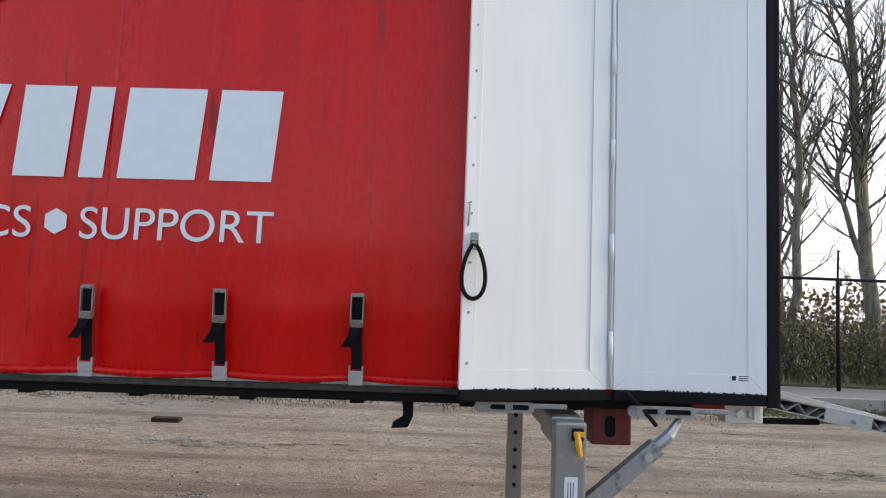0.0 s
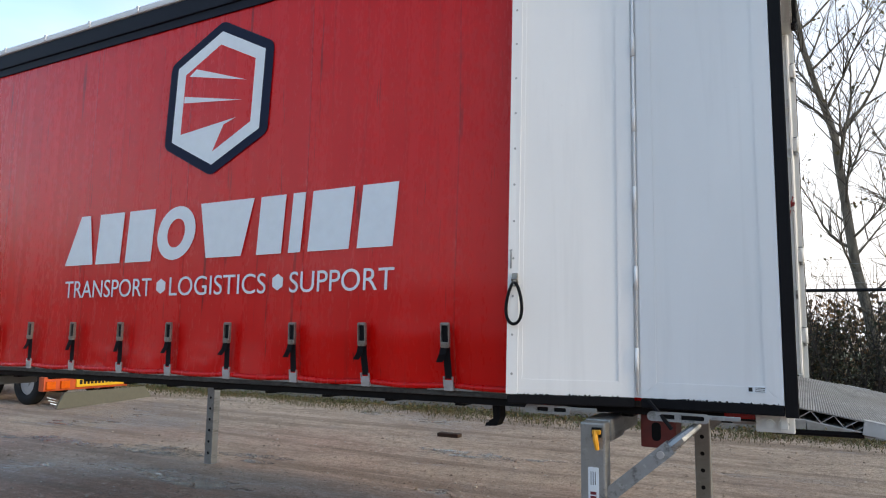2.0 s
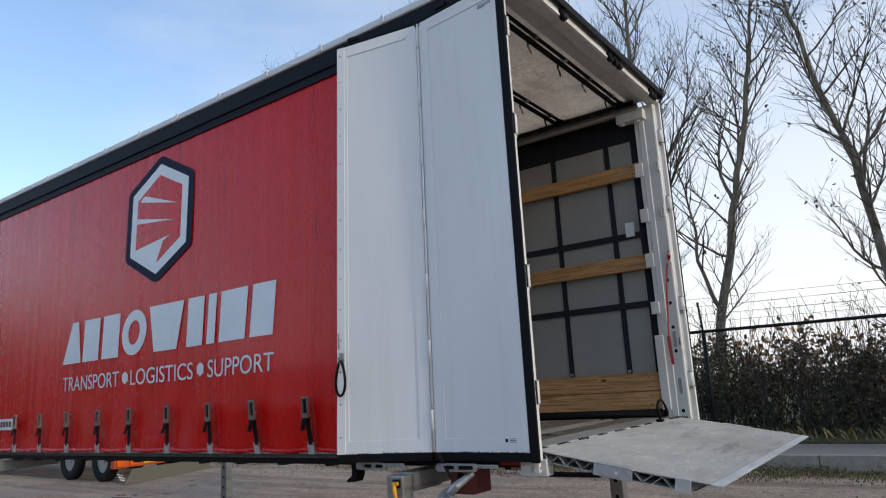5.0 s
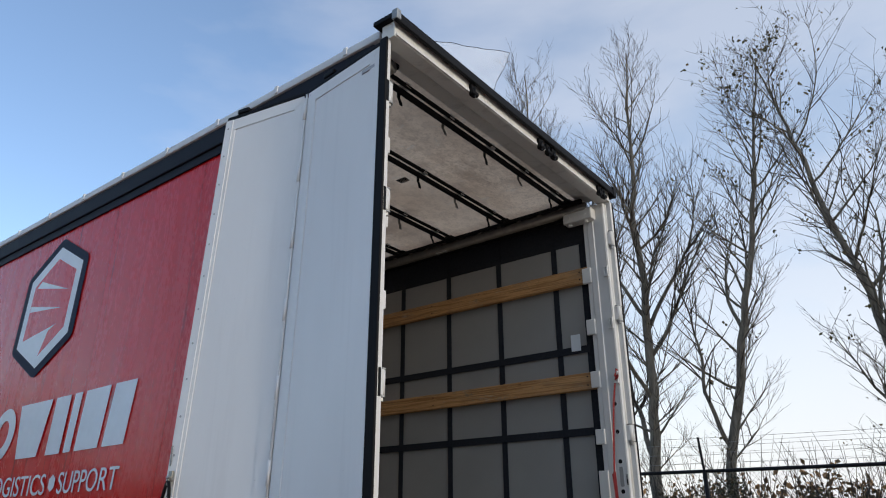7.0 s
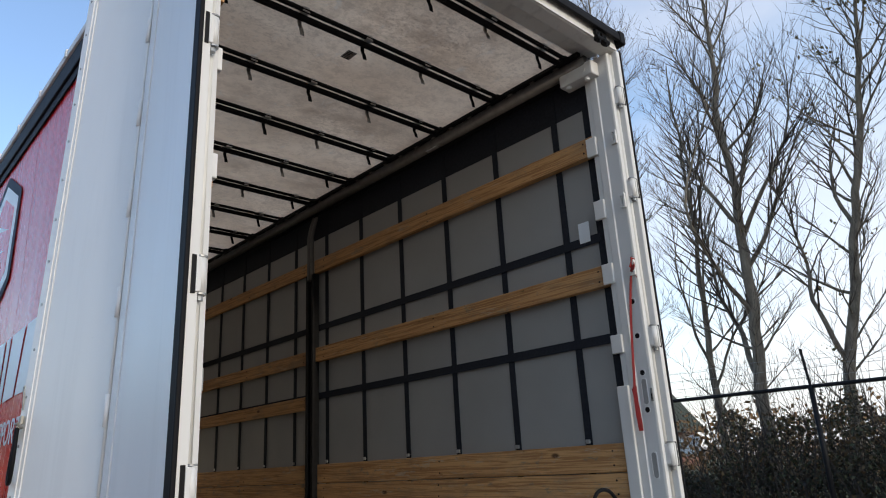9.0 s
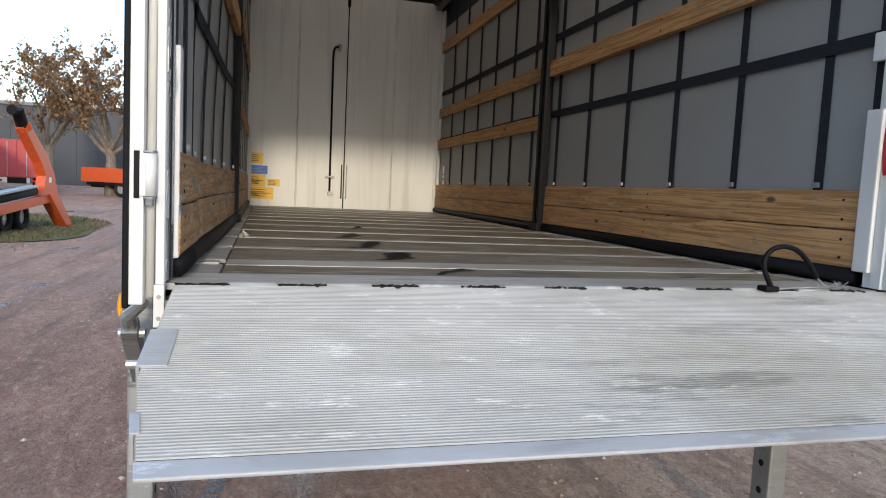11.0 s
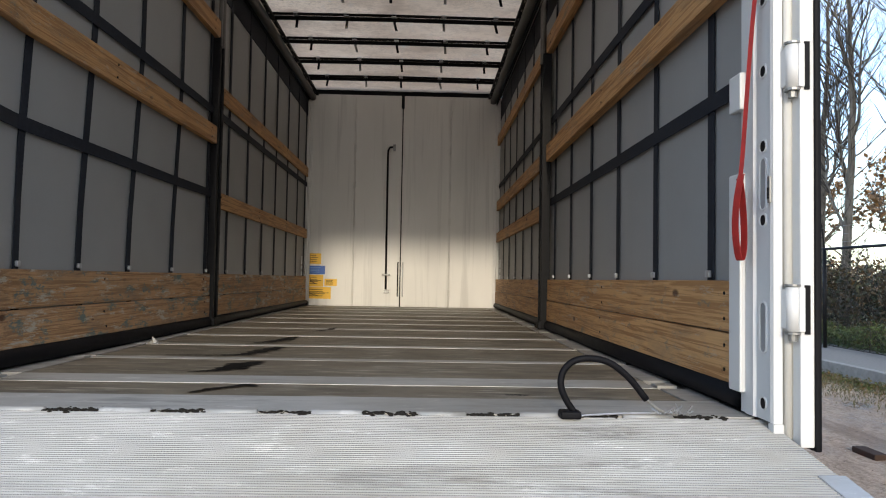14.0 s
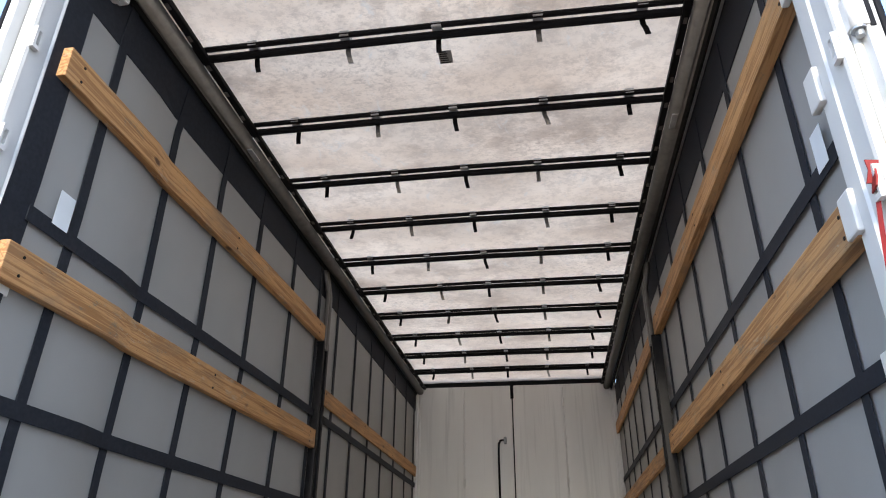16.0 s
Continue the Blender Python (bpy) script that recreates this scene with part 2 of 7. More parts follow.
def make_alu(name, c=(0.56, 0.57, 0.57), metal=0.55, rough=0.46):
    m = Mat(name, rough, metal)
    f = m.noise(20, 6, (1, 0.25, 1), 0.65)
    g = m.noise(1.6, 5, (1.2, 0.7, 1), 0.6)
    h = m.math("MULTIPLY", m.ramp(m.noise(11.0, 7, (1.0, 0.14, 1), 0.75), [(0.52, 0.0), (0.62, 0.85)]), m.ramp(m.noise(1.3, 4, (1, 0.6, 1)), [(0.42, 0.0), (0.58, 1.0)]))
    base = m.mix(m.ramp(g, [(0.34, 0.0), (0.68, 1.0)]), tuple(v * 0.80 for v in c), c)
    base = m.mix(m.ramp(f, [(0.4, 0.0), (0.75, 0.45)]), base, tuple(v * 0.62 for v in c))
    base = m.mix(h, base, tuple(v * 0.30 for v in c))
    bright = m.ramp(m.noise(24, 6, (0.7, 0.25, 1), 0.75), [(0.58, 0.0), (0.66, 0.6)])
    base = m.mix(bright, base, tuple(min(0.9, v * 1.45) for v in c))
    base = m.mix(m.ramp(m.noise(0.9, 5, (1.3, 1, 1), 0.65), [(0.45, 0.0), (0.66, 0.62)]), base, (0.25, 0.235, 0.20))
    m.color(base)
    m.rough(m.math("ADD", m.math("MULTIPLY", f, 0.28), rough - 0.13))
    m.bump(f, 0.12, 0.002)
    return m.m


def make_roof():
    m = Mat("roof_tarp", 0.7, 0.0, 0.2)
    f = m.noise(46, 8, (1, 0.6, 1), 0.8)
    g = m.noise(1.5, 5, (1.5, 0.7, 1), 0.6)
    h = m.noise(0.8, 4, (1.0, 0.8, 1), 0.6)
    base = m.mix(m.ramp(g, [(0.3, 0.0), (0.7, 1.0)]), (0.61, 0.505, 0.415), (0.81, 0.705, 0.600))
    speck = m.math("MULTIPLY", m.ramp(f, [(0.50, 0.0), (0.60, 0.62)]), m.ramp(h, [(0.44, 0.18), (0.60, 1.0)]))
    base = m.mix(speck, base, (0.40, 0.33, 0.28))
    mould = m.math("MULTIPLY", m.ramp(m.noise(2.6, 8, (1.0, 0.55, 1), 0.78), [(0.50, 0.0), (0.60, 0.45)]), m.ramp(m.noise(1.1, 3), [(0.42, 0.0), (0.56, 1.0)]))
    base = m.mix(mould, base, (0.34, 0.265, 0.215))
    blot = m.ramp(m.noise(13, 8, (1.0, 0.8, 1), 0.82), [(0.50, 0.0), (0.56, 0.34)])
    base = m.mix(blot, base, (0.42, 0.35, 0.30))
    scrape = m.ramp(m.noise(9, 7, (0.8, 1.2, 1), 0.75, 0.8), [(0.60, 0.0), (0.64, 0.55)])
    base = m.mix(scrape, base, (0.60, 0.58, 0.55))
    m.color(base)
    m.bump(m.noise(4, 4), 0.4, 0.01)
    thin = m.n("ShaderNodeBsdfTranslucent")     # daylight glows through the cloth
    m.link(m.mix(0.12, base, (1.0, 0.86, 0.70)), thin.inputs["Color"])
    both = m.n("ShaderNodeMixShader")
    both.inputs[0].default_value = 0.80
    m.link(m.b.outputs[0], both.inputs[1])
    m.link(thin.outputs[0], both.inputs[2])
    m.link(both.outputs[0], m.t.nodes["Material Output"].inputs["Surface"])
    return m.m


def make_ground():
    m = Mat("wet_gravel", 0.8)
    big = m.noise(0.22, 5, (1.0, 1.6, 1), 0.6)
    mid = m.noise(1.5, 7, (0.55, 1.5, 1), 0.7)
    fine = m.noise(26, 6, (1, 1, 1), 0.8)
    grit = m.noise(120, 3, (1, 1, 1), 0.7)
    peb = m.voronoi(38)
    stone = m.voronoi(13)
    tan = m.mix(m.ramp(mid, [(0.32, 0.0), (0.66, 1.0)]), (0.40, 0.300, 0.215), (0.68, 0.550, 0.420))
    clay = m.mix(m.ramp(mid, [(0.32, 0.0), (0.66, 1.0)]), (0.34, 0.185, 0.132), (0.60, 0.355, 0.262))
    sp = m.n("ShaderNodeSeparateXYZ")
    m.link(m.co, sp.inputs[0])
    drift = m.math("ADD", m.math("MULTIPLY", sp.outputs["Y"], -0.10), m.math("MULTIPLY", m.noise(0.35, 4), 1.2))
    soil = m.ramp(drift, [(0.10, 0.0), (0.55, 1.0)])     # red clay in the yard, tan gravel towards the verge
    base = m.mix(soil, tan, clay)
    base = m.mix(m.ramp(fine, [(0.44, 0.0), (0.66, 0.75)]), base, (0.17, 0.112, 0.080))
    base = m.mix(m.ramp(grit, [(0.58, 0.0), (0.72, 0.55)]), base, (0.52, 0.45, 0.36))
    base = m.mix(m.ramp(peb, [(0.05, 0.85), (0.11, 0.0)]), base, (0.56, 0.50, 0.42))
    base = m.mix(m.math("MULTIPLY", m.ramp(stone, [(0.04, 0.9), (0.07, 0.0)]), m.ramp(fine, [(0.46, 0.0), (0.56, 1.0)])), base, (0.11, 0.08, 0.06))
    clod = m.noise(8.5, 7, (0.8, 1.2, 1), 0.78)
    base = m.mix(m.ramp(clod, [(0.54, 0.0), (0.61, 0.50)]), base, (0.18, 0.128, 0.094))
    base = m.mix(m.ramp(clod, [(0.38, 0.60), (0.47, 0.0)]), base, (0.66, 0.50, 0.385))
    rut = m.ramp(m.noise(0.9, 5, (0.16, 2.4, 1), 0.65), [(0.50, 0.0), (0.60, 0.55)])
    base = m.mix(rut, base, (0.19, 0.135, 0.098))
    wet = m.ramp(m.math("ADD", m.math("MULTIPLY", big, 0.75), m.math("MULTIPLY", mid, 0.25)), [(0.50, 0.0), (0.60, 1.0)])
    base = m.mix(m.math("MULTIPLY", wet, 0.45), base, (0.15, 0.096, 0.070))
    pool = m.ramp(m.math("ADD", m.math("MULTIPLY", m.noise(0.55, 6, (0.7, 1.6, 1), 0.65), 0.7), m.math("MULTIPLY", big, 0.3)), [(0.565, 0.0), (0.615, 1.0)])
    base = m.mix(m.math("MULTIPLY", pool, 0.6), base, (0.06, 0.045, 0.036))
    m.color(base)
    dry = m.mix(wet, (0.90, 0.90, 0.90), (0.42, 0.42, 0.42))
    m.rough(m.mix(pool, dry, (0.10, 0.10, 0.10)))
    h = m.math("ADD", m.math("MULTIPLY", fine, 0.7), m.math("MULTIPLY", peb, 0.35))
    h = m.math("ADD", h, m.math("MULTIPLY", mid, 1.2))
    h = m.math("ADD", h, m.math("MULTIPLY", clod, 0.9))
    h = m.math("ADD", h, m.math("MULTIPLY", grit, 0.25))
    h = m.math("MULTIPLY", h, m.math("SUBTRACT", 1.0, m.math("MULTIPLY", pool, 0.93)))
    m.bump(h, 1.0, 0.045)
    return m.m


def make_leaf(name, cols, rough=0.6, island=True):
    m = Mat(name, rough)
    r = m.island() if island else m.random()
    n = len(cols)
    m.color(m.ramp(r, [(i / max(1, n - 1), c) for i, c in enumerate(cols)]))
    return m.m


def make_bark(name, a, b):
    m = Mat(name, 0.85)
    f = m.noise(5, 6, (2, 2, 0.5), 0.7)
    m.color(m.mix(m.ramp(f, [(0.35, 0.0), (0.65, 1.0)]), a, b))
    m.bump(f, 0.6, 0.02)
    return m.m


def make_film():
    m = Mat("clear_film", 0.12)
    m.b.inputs["Base Color"].default_value = (0.9, 0.93, 0.95, 1)
    m.b.inputs["Alpha"].default_value = 0.24
    return m.m


RED = make_red()
LINING = make_lining()
WHITE = make_white(runs=0.10)
WHITE_POST = make_white("white_paint", (0.68, 0.68, 0.66), 0.45)
GREYWHITE = make_white("front_panel_paint", (0.72, 0.72, 0.69), 0.38, 0.35)
HEM = make_white("hem_white", (0.66, 0.68, 0.70), 0.5)
FRAME_BEIGE = plain("door_tube", (0.70, 0.69, 0.64), 0.45, 0, 0.08)
PRINT = plain("white_print", (0.70, 0.75, 0.78), 0.4, 0, 0.05)
NAVY = plain("navy_print", (0.008, 0.013, 0.036), 0.6, 0, 0.2)
VALANCE = plain("dark_valance", (0.010, 0.012, 0.020), 0.6, 0, 0.25)
# webbing colour, also used for the post shadow strip and the upper dark band
BLACK = plain("webbing_and_gap_black", (0.022, 0.025, 0.032), 0.7, 0, 0.3, 60)
RUBBER = plain("black_rubber", (0.0055, 0.0055, 0.007), 0.6, 0, 0.3, 30, 0.1)
DARK_STEEL = plain("dark_steel", (0.009, 0.009, 0.010), 0.55, 0.15, 0.35, 25, 0.1)
ROOF_RAIL = plain("roof_rail_alloy", (0.115, 0.108, 0.100), 0.42, 0.35, 0.25, 18)
for dull in (NAVY, VALANCE, BLACK, RUBBER, DARK_STEEL):      # matt, hardly any gloss
    dull.node_tree.nodes["Principled BSDF"].inputs["Specular IOR Level"].default_value = 0.14
GALV = make_alu("galvanised_steel", (0.36, 0.38, 0.39), 0.6, 0.42)
BUCKLE = plain("buckle_steel", (0.30, 0.29, 0.265), 0.36, 0.55, 0.35, 80)
STRAP_BLACK = plain("black_strap", (0.007, 0.007, 0.009), 0.8, 0, 0.3, 60)
HOOK = plain("pressed_alloy", (0.46, 0.47, 0.48), 0.38, 0.55, 0.12, 40)
ALU = make_alu("ramp_alloy", (0.45, 0.455, 0.45), 0.12, 0.58)
# darker copy of the ramp alloy: shade between the ribs put into the colour
ALU_GROOVE_SHADE = make_alu("ramp_groove_shade", (0.13, 0.13, 0.122), 0.1, 0.65)
ALU_EDGE = make_alu("ramp_edge", (0.52, 0.535, 0.55), 0.15, 0.42)
SILL = make_alu("floor_strip_alloy", (0.52, 0.52, 0.50), 0.35, 0.5)
PINE = make_wood("pine_plank", (0.68, 0.385, 0.170), (0.37, 0.180, 0.070), 0.45, 0.6)
PINE_LOW = make_wood("worn_pine_board", (0.76, 0.440, 0.200), (0.42, 0.205, 0.080), 0.55, 0.45)
PINE_STAIN = make_wood("paint_stained_board", (0.60, 0.345, 0.170), (0.32, 0.170, 0.080), 0.90, 0.75)
PLY = make_floor()
ROOF = make_roof()
GROUND = make_ground()
OXIDE = plain("oxide_red_paint", (0.16, 0.022, 0.018), 0.55, 0, 0.25, 20)
YELLOW = plain("yellow_sticker", (0.80, 0.47, 0.03), 0.4, 0, 0.06)
BLUE = plain("blue_sticker", (0.02, 0.11, 0.42), 0.4, 0, 0.06)
INK = plain("black_ink", (0.02, 0.02, 0.02), 0.5, 0, 0.1)
ORANGE_PLASTIC = plain("orange_latch", (0.75, 0.33, 0.02), 0.45, 0, 0.15)
STRAP_RED = plain("red_strap", (0.25, 0.011, 0.009), 0.7, 0, 0.2, 50)
TAIL_RED = plain("red_lamp", (0.30, 0.01, 0.01), 0.2, 0, 0.1)
FILM = make_film()
CONCRETE = plain("kerb_concrete", (0.30, 0.285, 0.255), 0.85, 0, 0.25, 9, 0.4)
FENCE_BLACK = plain("fence_paint", (0.013, 0.014, 0.016), 0.5, 0.2, 0.3)
BARK = make_bark("poplar_bark", (0.085, 0.070, 0.053), (0.235, 0.200, 0.155))
TWIG = make_bark("twig_bark", (0.040, 0.030, 0.023), (0.070, 0.054, 0.041))
LEAF_POPLAR = make_leaf("poplar_leaf", [(0.05, 0.05, 0.02), (0.10, 0.09, 0.03), (0.12, 0.07, 0.03)])
LEAF_HEDGE = make_leaf("hedge_leaf", [(0.014, 0.018, 0.007), (0.034, 0.044, 0.013), (0.055, 0.038, 0.014), (0.110, 0.066, 0.020), (0.024, 0.017, 0.010), (0.050, 0.056, 0.018)])
LEAF_GOLD = make_leaf("gold_leaf", [(0.12, 0.10, 0.03), (0.19, 0.135, 0.030), (0.10, 0.085, 0.03)])
LEAF_BROWN = make_leaf("autumn_leaf", [(0.16, 0.085, 0.035), (0.24, 0.13, 0.05), (0.12, 0.075, 0.04)])
GRASS = make_leaf("grass_blade", [(0.050, 0.062, 0.018), (0.095, 0.090, 0.028), (0.16, 0.130, 0.055), (0.12, 0.075, 0.03), (0.065, 0.075, 0.024)])
TURF = plain("turf_soil", (0.085, 0.095, 0.035), 0.9, 0, 0.4, 6, 0.6)
PATH_GREY = plain("grit_path", (0.22, 0.205, 0.185), 0.9, 0, 0.2, 20, 0.4)
ORANGE_PAINT = plain("orange_paint", (0.55, 0.085, 0.022), 0.45, 0, 0.2, 8)
TYRE = plain("tyre_rubber", (0.018, 0.018, 0.018), 0.75, 0, 0.2, 30)
WHITE_BOX = plain("trailer_white", (0.68, 0.70, 0.72), 0.4, 0, 0.08)
BLUE_BOX = plain("trailer_blue", (0.03, 0.07, 0.17), 0.45, 0, 0.1)
RED_BOX = plain("container_red", (0.42, 0.05, 0.055), 0.5, 0, 0.15)
CLAD_DARK = plain("dark_cladding", (0.035, 0.042, 0.055), 0.55, 0, 0.15, 3)
CLAD_GREY = plain("grey_cladding", (0.30, 0.30, 0.30), 0.6, 0, 0.1, 3)
GLASS_GREY = plain("grey_coping", (0.16, 0.17, 0.18), 0.5, 0, 0.1)


# ---- mesh helpers ----
BASE = {}


def thing(name, base, label, category, group="", kind=""):
    ob = new(name)
    ob.empty_display_size = 0.1
    ob.location = base
    BASE[ob.name] = Vector(base)
    return tagged(ob, label, category, group, kind)


def mesh_object(name, bm, material, smooth=False):
    me = bpy.data.meshes.new(name)
    bm.normal_update()
    bm.to_mesh(me)
    bm.free()
    for mm in (material if isinstance(material, (list, tuple)) else [material]):
        me.materials.append(mm)
    if smooth:
        for p in me.polygons:
            p.use_smooth = True
    return new(name, me)


def part(name, bm, material, parent, label="", smooth=False):
    ob = mesh_object(name, bm, material, smooth)
    ob.parent = parent
    if parent.name in BASE:
        ob.matrix_parent_inverse = Matrix.Translation(-BASE[parent.name])
    return tagged(ob, label)


def structure(name, bm, material, label="", smooth=False, kind="structure", category=""):
    return tagged(mesh_object(name, bm, material, smooth), label, category, "", kind)


def box(bm, lo, hi, bevel=0.0, m=None):
    lo, hi = Vector(lo), Vector(hi)
    r = bmesh.ops.create_cube(bm, size=1.0)
    vs = r["verts"]
    for v in vs:
        v.co = Vector((lo[i] + (v.co[i] + 0.5) * (hi[i] - lo[i]) for i in range(3)))
    if bevel:
        es = list({e for v in vs for e in v.link_edges})
        vs = bmesh.ops.bevel(bm, geom=es, offset=bevel, segments=2, profile=0.6, affect="EDGES")["verts"]
    if m is not None:
        bmesh.ops.transform(bm, matrix=m, verts=list(vs))
    return vs


def bx(lo, hi, bevel=0.0, m=None):
    bm = bmesh.new()
    box(bm, lo, hi, bevel, m)
    return bm


def tube(bm, pts, r, seg=6, cap=True):
    """A round bar through pts; r is one radius or one for each point."""
    pts = [Vector(p) for p in pts]
    rs = r if isinstance(r, (list, tuple)) else [r] * len(pts)
    rings = []
    ref = None
    for i, p in enumerate(pts):
        d = (pts[min(i + 1, len(pts) - 1)] - pts[max(i - 1, 0)]).normalized()
        if ref is None:
            ref = Vector((0, 0, 1)) if abs(d.z) < 0.9 else Vector((1, 0, 0))
        a = d.cross(ref).normalized()
        ref = a.cross(d).normalized()
        rings.append([bm.verts.new(p + rs[i] * (math.cos(2 * math.pi * k / seg) * a + math.sin(2 * math.pi * k / seg) * ref)) for k in range(seg)])
    for a, b in zip(rings, rings[1:]):
        for k in range(seg):
            bm.faces.new((a[k], a[(k + 1) % seg], b[(k + 1) % seg], b[k]))
    if cap and seg > 2:
        bm.faces.new(rings[0])
        bm.faces.new(list(reversed(rings[-1])))


def tb(pts, r, seg=8):
    bm = bmesh.new()
    tube(bm, pts, r, seg)
    bmesh.ops.recalc_face_normals(bm, faces=bm.faces)
    return bm


def ribbon(bm, pts, across, thick):
    """A strap through pts: across gives its half width as a vector, thick its thickness vector."""
    across, thick = Vector(across), Vector(thick)
    rings = [[bm.verts.new(Vector(p) + s * across + q * thick) for s, q in ((-1, 0), (1, 0), (1, 1), (-1, 1))] for p in pts]
    for a, b in zip(rings, rings[1:]):
        for k in range(4):
            bm.faces.new((a[k], a[(k + 1) % 4], b[(k + 1) % 4], b[k]))
    bm.faces.new(rings[0])
    bm.faces.new(list(reversed(rings[-1])))
    bmesh.ops.recalc_face_normals(bm, faces=bm.faces)


def slab(bm, outline, place, depth, hole=None):
    """A flat plate from a 2D outline; place(u, v, w) gives the point at depth w. hole: a second outline, same count."""
    top = [bm.verts.new(place(u, v, 0)) for u, v in outline]
    low = [bm.verts.new(place(u, v, depth)) for u, v in outline]
    n = len(outline)
    for k in range(n):
        bm.faces.new((top[k], top[(k + 1) % n], low[(k + 1) % n], low[k]))
    if hole is None:
        bm.faces.new(top)
        bm.faces.new(list(reversed(low)))
    else:
        ht = [bm.verts.new(place(u, v, 0)) for u, v in hole]
        hl = [bm.verts.new(place(u, v, depth)) for u, v in hole]
        for k in range(n):
            j = (k + 1) % n
            bm.faces.new((top[k], top[j], ht[j], ht[k]))
            bm.faces.new((low[k], low[j], hl[j], hl[k]))
            bm.faces.new((ht[k], ht[j], hl[j], hl[k]))
    bmesh.ops.recalc_face_normals(bm, faces=bm.faces)


def text_mesh(body, size, material, name, parent, m, label="", width=None):
    """Built-in font lettering, turned into a mesh; width stretches it to that many metres."""
    cu = bpy.data.curves.new(name, "FONT")
    cu.body, cu.size, cu.extrude = body, size, 0.0008
    tmp = bpy.data.objects.new("lettering", cu)
    scene.collection.objects.link(tmp)
    dg = bpy.context.evaluated_depsgraph_get()
    me = bpy.data.meshes.new_from_object(tmp.evaluated_get(dg))
    bpy.data.objects.remove(tmp)
    xs = [v.co.x for v in me.vertices]
    w = max(xs) - min(xs)
    k = (width / w) if width else 1.0
    for v in me.vertices:
        v.co = m @ Vector(((v.co.x - min(xs)) * k, v.co.y, v.co.z))
    me.materials.clear()
    me.materials.append(material)
    ob = new(name, me)
    ob.parent = parent
    if parent.name in BASE:
        ob.matrix_parent_inverse = Matrix.Translation(-BASE[parent.name])
    return tagged(ob, label)


# ---- ground ----
def ground_height(x, y):
    """The yard is level and rises a little towards the verge."""
    b = min(1.0, max(0.0, (y - 4.0) / 4.4))
    return 0.13 * b * b * (3 - 2 * b)


def make_ground_sheet():
    bm = bmesh.new()
    xs = [-400, -160, -70, -40, -25] + [-18 + 0.75 * i for i in range(49)] + [24, 40, 90, 300]
    ys = [-400, -150, -60, -30, -18] + [-11 + 0.75 * i for i in range(26)] + [8.55, 20, 45, 120, 400]
    grid = [[bm.verts.new((x, y, ground_height(x, y) + 0.012 * noise.noise(Vector((x * 0.7, y * 0.7, 0))))) for x in xs] for y in ys]
    for a, b in zip(grid, grid[1:]):
        for k in range(len(xs) - 1):
            bm.faces.new((a[k], a[k + 1], b[k + 1], b[k]))
    structure("ground", bm, GROUND, "wet brown gravel yard with shallow puddles", True, category="ground")


make_ground_sheet()

# kerb of concrete blocks, turf and grit path behind it
KERB_Y = 8.45
kerb = thing("kerb", (0, KERB_Y, 0.1), "weathered grey concrete kerb along the yard", "kerb", kind="structure")
for i in range(26):
    x = -26 + i * 2.0
    part("kerb_block", bx((x + 0.006, KERB_Y, 0.0), (x + 1.994, KERB_Y + 0.14, 0.36 + 0.01 * random.random()), 0.012), CONCRETE, kerb)
bm = bmesh.new()
box(bm, (-70, KERB_Y + 0.14, 0.0), (60, 10.9, 0.30))
structure("pavement", bm, PATH_GREY, "grey grit path between kerb and hedge", category="path")
bm = bmesh.new()
box(bm, (-90, 10.9, 0.0), (80, 60, 0.33))
structure("lawn", bm, TURF, "rough autumn turf below the trees", category="grass")


def blades(name, count, area, h0, h1, material, label, dens=None, category="grass", zf=None):
    """Loose blades of grass and weeds, as one mesh."""
    rnd = random.Random(name)
    verts, faces = [], []
    while len(faces) < count:
        x, y = rnd.uniform(*area[0]), rnd.uniform(*area[1])
        if dens and rnd.random() > dens(x, y):
            continue
        z = zf(x, y) if zf else ground_height(x, y)
        h = rnd.uniform(h0, h1)
        a = rnd.uniform(0, 6.28)
        w = h * 0.07 + 0.004
        lean = rnd.uniform(0.1, 0.8) * h
        dx, dy = math.cos(a), math.sin(a)
        n = len(verts)
        verts += [(x - dy * w, y + dx * w, z - 0.01), (x + dy * w, y - dx * w, z - 0.01),
                  (x + dx * lean * 0.4 + dy * w * 0.7, y + dy * lean * 0.4 - dx * w * 0.7, z + h * 0.6),
                  (x + dx * lean, y + dy * lean, z + h * 0.9)]
        faces.append((n, n + 1, n + 2, n + 3))
    me = bpy.data.meshes.new(name)
    me.from_pydata(verts, [], faces)
    me.materials.append(material)
    return tagged(new(name, me), label, category, "", "stuff")


def verge_density(x, y):
    k = 0.45 + 0.9 * noise.noise(Vector((x * 0.8, y * 1.3, 3)))
    return min(1.0, max(0.0, (y - 7.0) / 1.4)) ** 1.5 * max(0.03, k)


blades("verge_weeds", 34000, ((-22, 12), (6.9, 8.45)), 0.008, 0.055, GRASS, "ragged weeds and grass along the kerb", verge_density)
blades("lawn_grass", 9000, ((-24, 14), (10.9, 13.5)), 0.08, 0.30, GRASS, "rough grass below the hedge", zf=lambda x, y: 0.32)
bm = bmesh.new()
ring = []
rnd = random.Random(31)
for k in range(40):
    q = 2 * math.pi * k / 40
    r = 1.0 + 0.25 * noise.noise(Vector((math.cos(q) * 1.5, math.sin(q) * 1.5, 4)))
    ring.append(bm.verts.new((-18.5 + 6.2 * r * math.cos(q), -8.6 + 4.6 * r * math.sin(q), 0.022)))
bm.faces.new(ring)
structure("grass_patch", bm, TURF, "mossy grass patch below the lifting chassis", category="grass")
